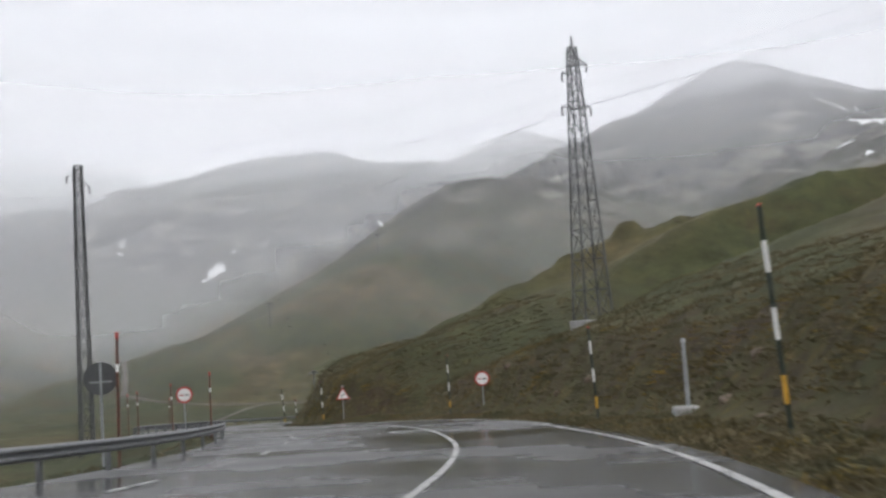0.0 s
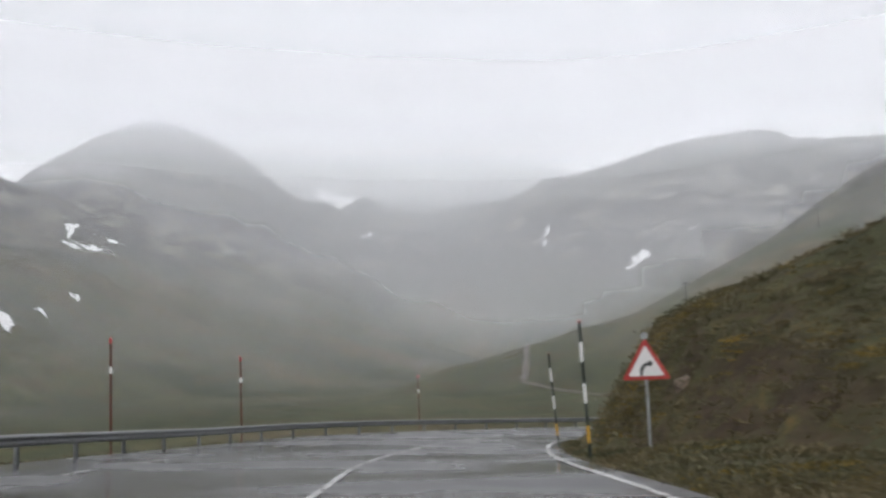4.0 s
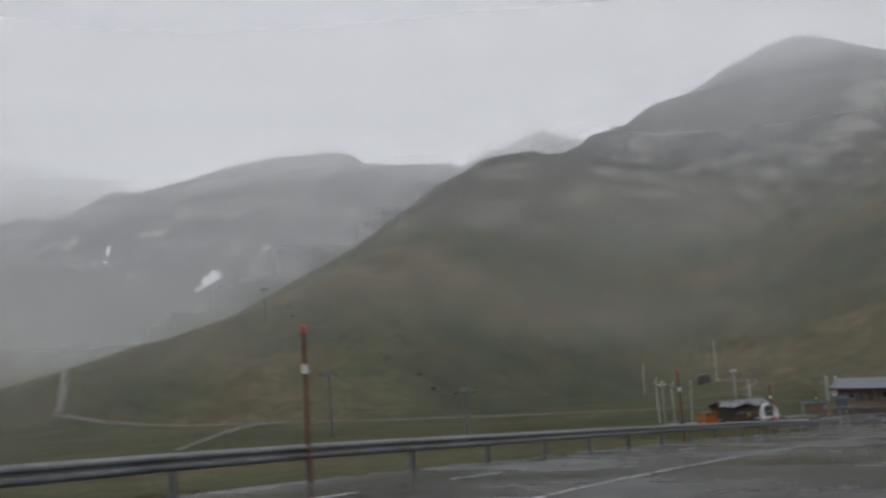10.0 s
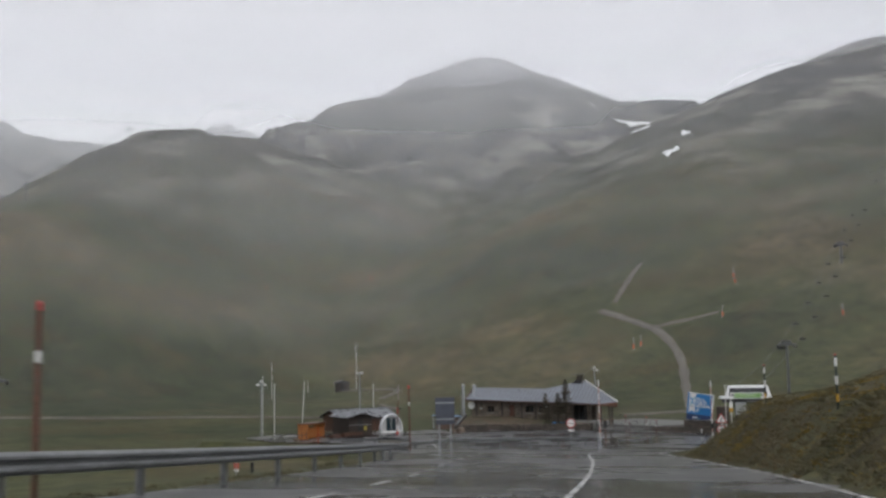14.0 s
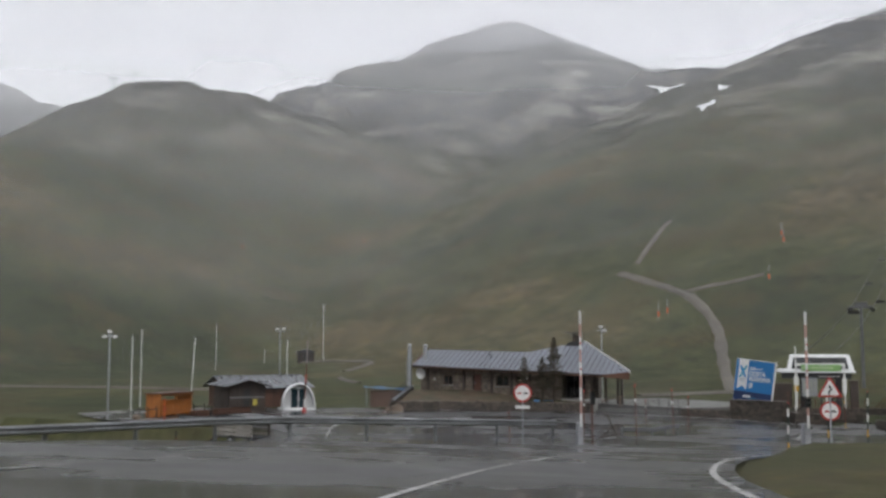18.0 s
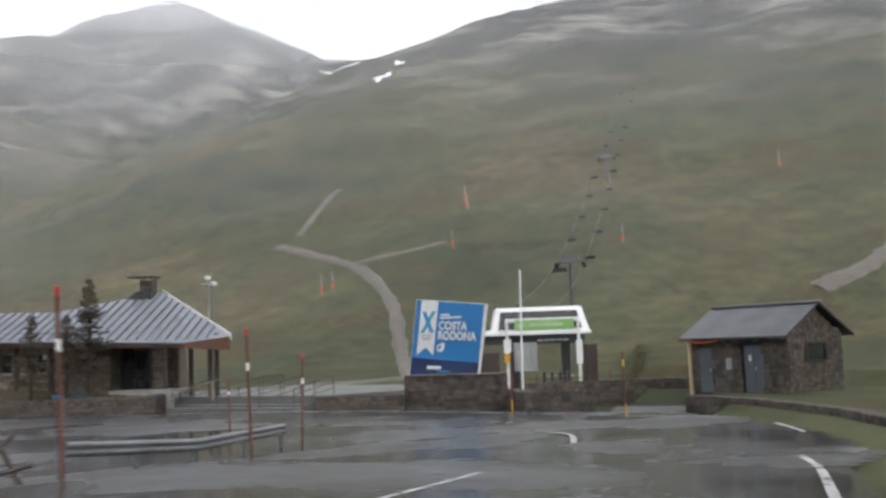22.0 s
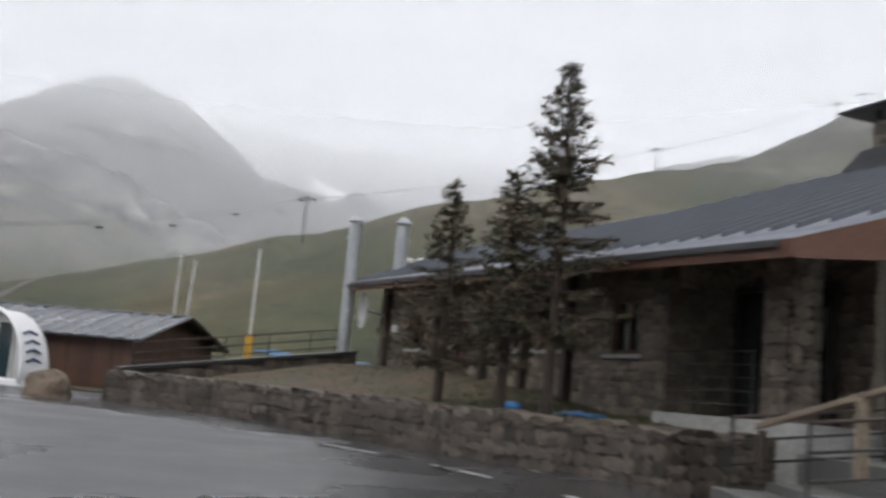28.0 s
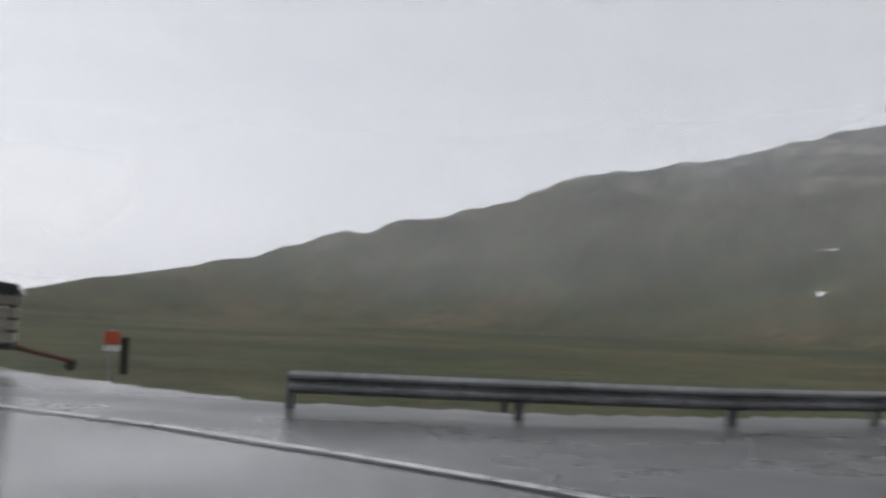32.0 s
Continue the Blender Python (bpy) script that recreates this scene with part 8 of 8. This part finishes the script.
L1 = [(82.0, 324.0, -16.2), (112.5, 357.8, -9.6), (174.7, 423.3, 10.8), (245.5, 494.2, 42.0)]
L1 = [(x, y, max(z, land_at(x, y) + 5.0)) for x, y, z in L1]
for x, y, z in L1[1:3]:
    lift_tower(x, y, z + 0.3, -45, "grey steel chairlift tower on the slope", 1.6)
lift_line(L1[:2], 1.6, 60)
lift_line(L1[1:], 1.6, 16)
lift_tower(-62.0, 372.0, -7.4, 10, "grey steel chairlift tower beyond the sheds")
L2 = []
for x, y, top in ((-30.1, 341.4, -12.8), (-104.5, 505.9, 25.0), (-62.0, 640.0, 70.0), (-24.0, 752.0, 117.0)):
    top = max(top, land_at(x, y) + 6.5)
    lift_tower(x, y, top, 10, "grey steel chairlift tower below the knoll")
    L2.append((x, y, top - 0.3))
lift_line(L2, 1.9, 55)
for x, y in ((-14.0, 757.0),):
    lift_tower(x, y, max(117.0, land_at(x, y) + 6), 10, "dark chairlift tower on the knoll top", 2.6)


# ---------------------------------------------------------------- tracks and snow on the slopes
def drape(x, y, lift):
    return Vector((x, y, land_at(x, y) + lift))


def track(pts, width, label, lift=0.35):
    q = smooth_line([(x, y, 0) for x, y in pts], 8)
    v, f = [], []
    rnd = random.Random(int(pts[0][0] * 10))
    for i, p in enumerate(q):
        d = q[min(i + 1, len(q) - 1)] - q[max(i - 1, 0)]
        s = Vector((d.y, -d.x, 0)).normalized() * width * 0.5 * rnd.uniform(0.75, 1.2)
        for k in (-1, -0.4, 0.4, 1):
            w = p + s * k
            v.append(drape(w.x, w.y, lift if abs(k) < 1 else lift * 0.2))
    for i in range(len(q) - 1):
        for k in range(3):
            f.append((4 * i + k, 4 * i + k + 1, 4 * i + 5 + k, 4 * i + 4 + k))
    return tagged(mesh_from("gravel_track", v, f, GRAVEL), label, "track", kind="structure")


track([(93, 361), (108, 391), (115, 406), (118, 420), (118, 434), (116, 454)], 2.1, "pale gravel service track climbing the slope")
track([(121, 456), (131, 467), (140, 476)], 1.5, "pale gravel track higher on the slope")
track([(119, 427), (125, 424), (135, 422)], 1.4, "faint gravel path across the slope")
track([(78, 361), (85, 361), (93, 361)], 3, "gravel track behind the restaurant")
track([(46, 432), (51, 441), (54, 448), (47, 456), (40, 457)], 1.6, "short worn path on the slope")
track([(43, 416), (43, 409), (44, 401)], 1.6, "worn earth path above the car park")
track([(159, 361), (167, 360), (179, 361), (187, 360)], 4, "gravel track beyond the stone hut")
track([(-160, 450), (-118, 430), (-92, 425), (-65, 421), (-33, 409), (-4, 397), (26, 382)], 1.6, "narrow gravel track along the valley side")
track([(-87, 424), (-92, 421), (-96, 405), (-95, 360)], 2.2, "gravel track down to the valley floor")
track([(-159, 451), (-165, 470), (-171, 487), (-171, 501), (-166, 508)], 2.6, "pale stream bed below the cirque")
track([(-283, 600), (-338, 708), (-366, 791)], 2, "pale gravel trace in the valley")


def snow_patch(x, y, w, h, turn, seed):
    rnd = random.Random(seed)
    n = 18
    v = [drape(x, y, 1.2)]
    for i in range(n):
        a = 2 * math.pi * i / n
        r = 1 + 0.35 * math.sin(3 * a + seed) + rnd.uniform(-0.25, 0.25)
        px, py = w / 2 * r * math.cos(a), h / 2 * r * math.sin(a)
        c, s = math.cos(turn), math.sin(turn)
        v.append(drape(x + px * c - py * s, y + px * s + py * c, 0.9))
    f = [(0, i + 1, (i + 1) % n + 1) for i in range(n)]
    return tagged(mesh_from("snow_patch", v, f, SNOW), "old white snow patch on the rocky slope", "snow patch", "snow patches")


for group in (
        [(-581, 645, 25, 15, 0.78), (-960, 1626, 91, 69, 0.55), (-627, 1839, 62, 59, 0.34), (-290, 1229, 8, 10, 0.24), (-254, 1239, 9, 10, 0.20), (-622, 1806, 59, 49, 0.34), (-122, 1335, 11, 10, 0.08), (247, 690, 13, 6, -0.46), (358, 942, 14, 5, -0.45), (310, 969, 9, 7, -0.38), (-693, 472, 11, 40, 1.36), (-569, 398, 5, 22, 1.43), (-376, 366, 6, 11, 1.45), (-429, 455, 4, 10, 1.28), (-402, 290, 3, 4, -4.66), (-1043, 1012, 43, 30, 1.00)],
        [(-599, 684, 9, 20, 0.76), (-607, 651, 9, 12, 0.80), (-647, 1729, 39, 26, 0.37), (-310, 1202, 25, 19, 0.26), (-670, 1615, 36, 24, 0.41), (-465, 1319, 15, 19, 0.35), (-222, 1302, 9, 13, 0.16), (212, 589, 7, 10, -0.49), (238, 622, 4, 8, -0.50), (-410, 414, 6, 21, 1.35), (-662, 474, 8, 15, 1.35), (-543, 321, 9, 12, 1.56), (-443, 371, 4, 6, 1.45), (-451, 501, 5, 6, 1.21), (-821, 477, 7, 19, 1.38), (-926, 1604, 54, 51, 0.65)],
        [(-766, 1054, 8, 21, 0.65), (-675, 1619, 28, 25, 0.41), (-312, 1204, 17, 17, 0.26), (-289, 1226, 7, 9, 0.23), (-959, 1624, 108, 56, 0.56), (-831, 1499, 14, 13, 0.53), (336, 864, 33, 13, -0.46), (337, 935, 24, 7, -0.43), (341, 928, 34, 7, -0.43), (-422, 415, 4, 10, 1.36), (-654, 403, 9, 22, 1.44), (-480, 290, 7, 5, -4.67), (-388, 391, 3, 4, 1.39), (-755, 583, 6, 18, 1.25), (-579, 624, 10, 16, 1.11)]):
    for k, (x, y, w, h, turn) in enumerate(group):
        snow_patch(x, y, w, h, turn, k)
for x, y in ((32, 572), (77, 596), (109, 419), (111, 419), (154, 396), (202, 403), (149, 436), (134, 418), (183, 360), (151, 440)):
    marked_pole(x, y, 3.4)
for x, y, h in ((21, 447, 9.3), (45, 458, 12.9), (32, 460, 3.1)):
    flagpole(x, y, h, "tall pale drag lift pole on the slope", name="lift_pole")
HUT_AT = (41, 458)



def slope_hut(x, y):
    z = land_at(x, y)
    e = empty("slope_hut", Matrix.Translation((x, y, z)), "small dark drag lift hut on the green slope", "hut")
    part("wall", boxm(-1.8, 1.8, -1.3, 1.3, -1.0, 2.2), WOOD_DARK, e)
    part("roof", prism(bmesh.new(), [(-2.1, 2.2), (2.1, 2.2), (2.0, 2.5), (0, 2.95), (-2.0, 2.5)], -1.6, 1.6), DARKROOF, e)
    part("door", boxm(-0.5, 0.4, -1.34, -1.3, -0.2, 1.8), BLACK, e)
    return e


slope_hut(*HUT_AT)


# ---------------------------------------------------------------- tufts on the roadside bank
def tuft_field(name, where, count, size, material, label, seed):
    rnd = random.Random(seed)
    v, f = [], []
    spots = [where(rnd) for _ in range(count)]
    zs = land(np.array([s[0] for s in spots]), np.array([s[1] for s in spots]))
    for (x, y, k), z in zip(spots, zs):
        for _ in range(10):
            a = rnd.uniform(0, 6.28)
            ln = size * k * rnd.uniform(0.6, 1.3)
            d = Vector((math.cos(a) * rnd.uniform(0.4, 1.3) - 0.5, math.sin(a) * rnd.uniform(0.4, 1.3), 0.8)).normalized() * ln
            w = Vector((-math.sin(a), math.cos(a), 0)) * size * k * 0.07
            b = Vector((x + rnd.gauss(0, size * 0.8), y + rnd.gauss(0, size * 0.8), z - 0.04))
            o = len(v)
            v += [b - w, b + w, b + d * 0.6 + w * 0.8, b + d - Vector((0, 0, 0.25 * ln)), b + d * 0.6 - w * 0.8]
            f.append((o, o + 1, o + 2, o + 3, o + 4))
    return tagged(mesh_from(name, v, f, material), label, "grass", kind="stuff")


def bank_spot(t0, t1, d0, d1):
    def pick(rnd):
        t = rnd.uniform(t0, t1)
        d = d0 + (d1 - d0) * rnd.random() ** 1.6
        p = on_line(t, float(np.interp(t, TK, RIGHT)) + d)
        return p.x, p.y, rnd.uniform(0.6, 1.4)
    return pick


def clumped_spot(t0, t1, d0, d1, clumps, seed):
    """Like bank_spot, gathered into clumps."""
    own = random.Random(seed)
    base = bank_spot(t0, t1, d0, d1)
    mids = [base(own) + (own.uniform(0.25, 0.8),) for _ in range(clumps)]

    def pick(rnd):
        x, y, _, wide = rnd.choice(mids)
        return x + rnd.gauss(0, wide), y + rnd.gauss(0, wide), rnd.uniform(0.6, 1.4)
    return pick


tuft_field("yellow_bank_tufts", clumped_spot(0.0, 7.5, 1.2, 7.5, 150, 9), 4600, 0.16, TUFT, "yellow flowering tufts on the road bank", 1)
tuft_field("brown_bank_tufts", bank_spot(0.0, 8.0, 1.0, 26), 20000, 0.22, TUFT2, "brown heath and grass tufts on the road bank", 2)
tuft_field("lower_bank_tufts", bank_spot(14.0, 18.9, 0.6, 12), 7000, 0.15, TUFT2, "brown grass tufts on the low bank", 3)
tuft_field("lower_yellow_tufts", clumped_spot(15.0, 18.8, 0.7, 6, 60, 12), 1800, 0.14, TUFT, "yellow tufts on the low bank", 4)


def left_spot(rnd):
    t = rnd.uniform(0.5, 17.5)
    p = on_line(t, float(np.interp(t, TK, LEFT)) - rnd.uniform(-0.1, 1.6))
    return p.x, p.y, rnd.uniform(0.4, 1.0)


tuft_field("rail_side_grass", left_spot, 3600, 0.17, TUFT2, "dull grass tufts under the guard rail", 5)


def median_spot(rnd):
    q = [(6.0, 253.6), (8.2, 256.1), (12.5, 260.5), (18.1, 265.6), (24.8, 268.6), (33.6, 272.4)]
    i = rnd.randrange(len(q) - 1)
    u = rnd.random()
    return q[i][0] + (q[i + 1][0] - q[i][0]) * u + rnd.gauss(0.2, 0.45), q[i][1] + (q[i + 1][1] - q[i][1]) * u + rnd.gauss(-0.2, 0.45), rnd.uniform(0.5, 1.3)


tuft_field("median_grass", median_spot, 1500, 0.2, TUFT2, "rough grass under the median guard rail", 8)


def lot_edge(rnd):
    k = rnd.random()
    a, b = ((14.0, 314.0), (21.5, 307.5)) if k < 0.4 else ((5.0, 326.0), (13.5, 314.5)) if k < 0.65 else ((42.0, 287.2), (51.0, 295.2))
    s = rnd.random()
    return a[0] + (b[0] - a[0]) * s + rnd.gauss(0, 0.25) - 0.5 * (k < 0.65), a[1] + (b[1] - a[1]) * s + rnd.gauss(0, 0.25), rnd.uniform(0.4, 1.1)


tuft_field("car_park_edge_grass", lot_edge, 420, 0.22, TUFT2, "grass tufts along the asphalt edge", 6)

# rocks in the cut bank
for i in range(14):
    rnd = random.Random(300 + i)
    t, d = rnd.uniform(0.8, 6.5), rnd.uniform(2.2, 5.0)
    p = on_line(t, float(np.interp(t, TK, RIGHT)) + d)
    ob = boulder(p.x, p.y, land_at(p.x, p.y) - 0.25, rnd.uniform(0.2, 0.38), 20 + i, "grey brown rock in the grassy road bank")
    ob["group"] = "bank rocks"


# ---------------------------------------------------------------- sheets standing in for mist and haze
def mist_material(k):
    m = bpy.data.materials.new("haze_veil")
    m.use_nodes = True
    n, l = m.node_tree.nodes, m.node_tree.links
    n.clear()
    out, mixs = n.new("ShaderNodeOutputMaterial"), n.new("ShaderNodeMixShader")
    tr, df = n.new("ShaderNodeBsdfTransparent"), n.new("ShaderNodeBsdfDiffuse")
    df.inputs["Color"].default_value = (0.868, 0.88, 0.908, 1)
    tl, both = n.new("ShaderNodeBsdfTranslucent"), n.new("ShaderNodeAddShader")
    tl.inputs["Color"].default_value = (0.868, 0.88, 0.908, 1)
    # normals fixed to the vertical, so the upright sheets take the sky's full brightness
    down = n.new("ShaderNodeCombineXYZ")
    down.inputs[2].default_value = -1.0
    l.new(down.outputs[0], tl.inputs["Normal"])
    up = n.new("ShaderNodeCombineXYZ")
    up.inputs[2].default_value = 1.0
    l.new(up.outputs[0], df.inputs["Normal"])
    at, tc, no = n.new("ShaderNodeAttribute"), n.new("ShaderNodeTexCoord"), n.new("ShaderNodeTexNoise")
    at.attribute_name = "mist_amount"
    no.inputs["Scale"].default_value, no.inputs["Detail"].default_value = 0.004, 2
    mr, mu = n.new("ShaderNodeMapRange"), n.new("ShaderNodeMath")
    mr.inputs["From Min"].default_value, mr.inputs["From Max"].default_value = 0.3, 0.7
    mr.inputs["To Min"].default_value, mr.inputs["To Max"].default_value = 0.92, 1.08
    mu.operation = "MULTIPLY"
    mu.use_clamp = True
    l.new(tc.outputs["Object"], no.inputs["Vector"])
    l.new(no.outputs["Fac"], mr.inputs["Value"])
    l.new(mr.outputs["Result"], mu.inputs[0])
    l.new(at.outputs["Fac"], mu.inputs[1])
    l.new(mu.outputs[0], mixs.inputs[0])
    l.new(tr.outputs[0], mixs.inputs[1])
    l.new(df.outputs[0], both.inputs[0])
    l.new(tl.outputs[0], both.inputs[1])
    l.new(both.outputs[0], mixs.inputs[2])
    l.new(mixs.outputs[0], out.inputs["Surface"])
    return m


MIST = mist_material(0)


def mist_bank(radius, thick, cloud_z, cloud):
    """A see-through ring sheet standing in for haze round the whole valley head: thin at the ground, thicker into the
    cloud.
    """
    cx, cy, n, rows = 10.0, 165.0, 180, 26
    a = np.linspace(0, 2 * math.pi, n, endpoint=False)
    X, Y = cx + radius * np.cos(a), cy + radius * np.sin(a)
    top = 260 + radius * 0.55
    zs = -40 + (top + 40) * (np.linspace(0, 1, rows) ** 1.3)
    L = land(X, Y)
    v, dens = [], []
    for z in zs:
        for i in range(n):
            v.append((X[i], Y[i], z))
            s = min(1.0, max(0.0, (z - L[i]) / (9 + 0.00004 * radius * radius)))
            c = min(1.0, max(0.0, (z - cloud_z) / 160.0))
            up = min(1.0, max(0.15, 1 - (z - 35 - 0.28 * radius) / (0.24 * radius)))
            dens.append(up * up * (3 - 2 * up) * (thick * s * s * (3 - 2 * s) + cloud * c * c * (3 - 2 * c)))
    f = [(r * n + i, r * n + (i + 1) % n, (r + 1) * n + (i + 1) % n, (r + 1) * n + i) for r in range(rows - 1) for i in range(n)]
    ob = mesh_from("mist_bank", v, f, MIST, smooth=True)
    at = ob.data.attributes.new("mist_amount", "FLOAT", "POINT")
    at.data.foreach_set("value", np.array(dens, np.float32))
    return tagged(ob, "thin see-through sheet standing in for haze round the valley head", "mist", "mist banks", "structure")


for radius, thick, cz, cloud in ((230, 0.04, 400, 0.0), (320, 0.06, 180, 0.12), (450, 0.09, 110, 0.34), (640, 0.13, 105, 0.46), (920, 0.17, 150, 0.4), (1350, 0.24, 200, 0.4), (1720, 0.35, 170, 0.5)):
    mist_bank(radius, thick, cz, cloud)
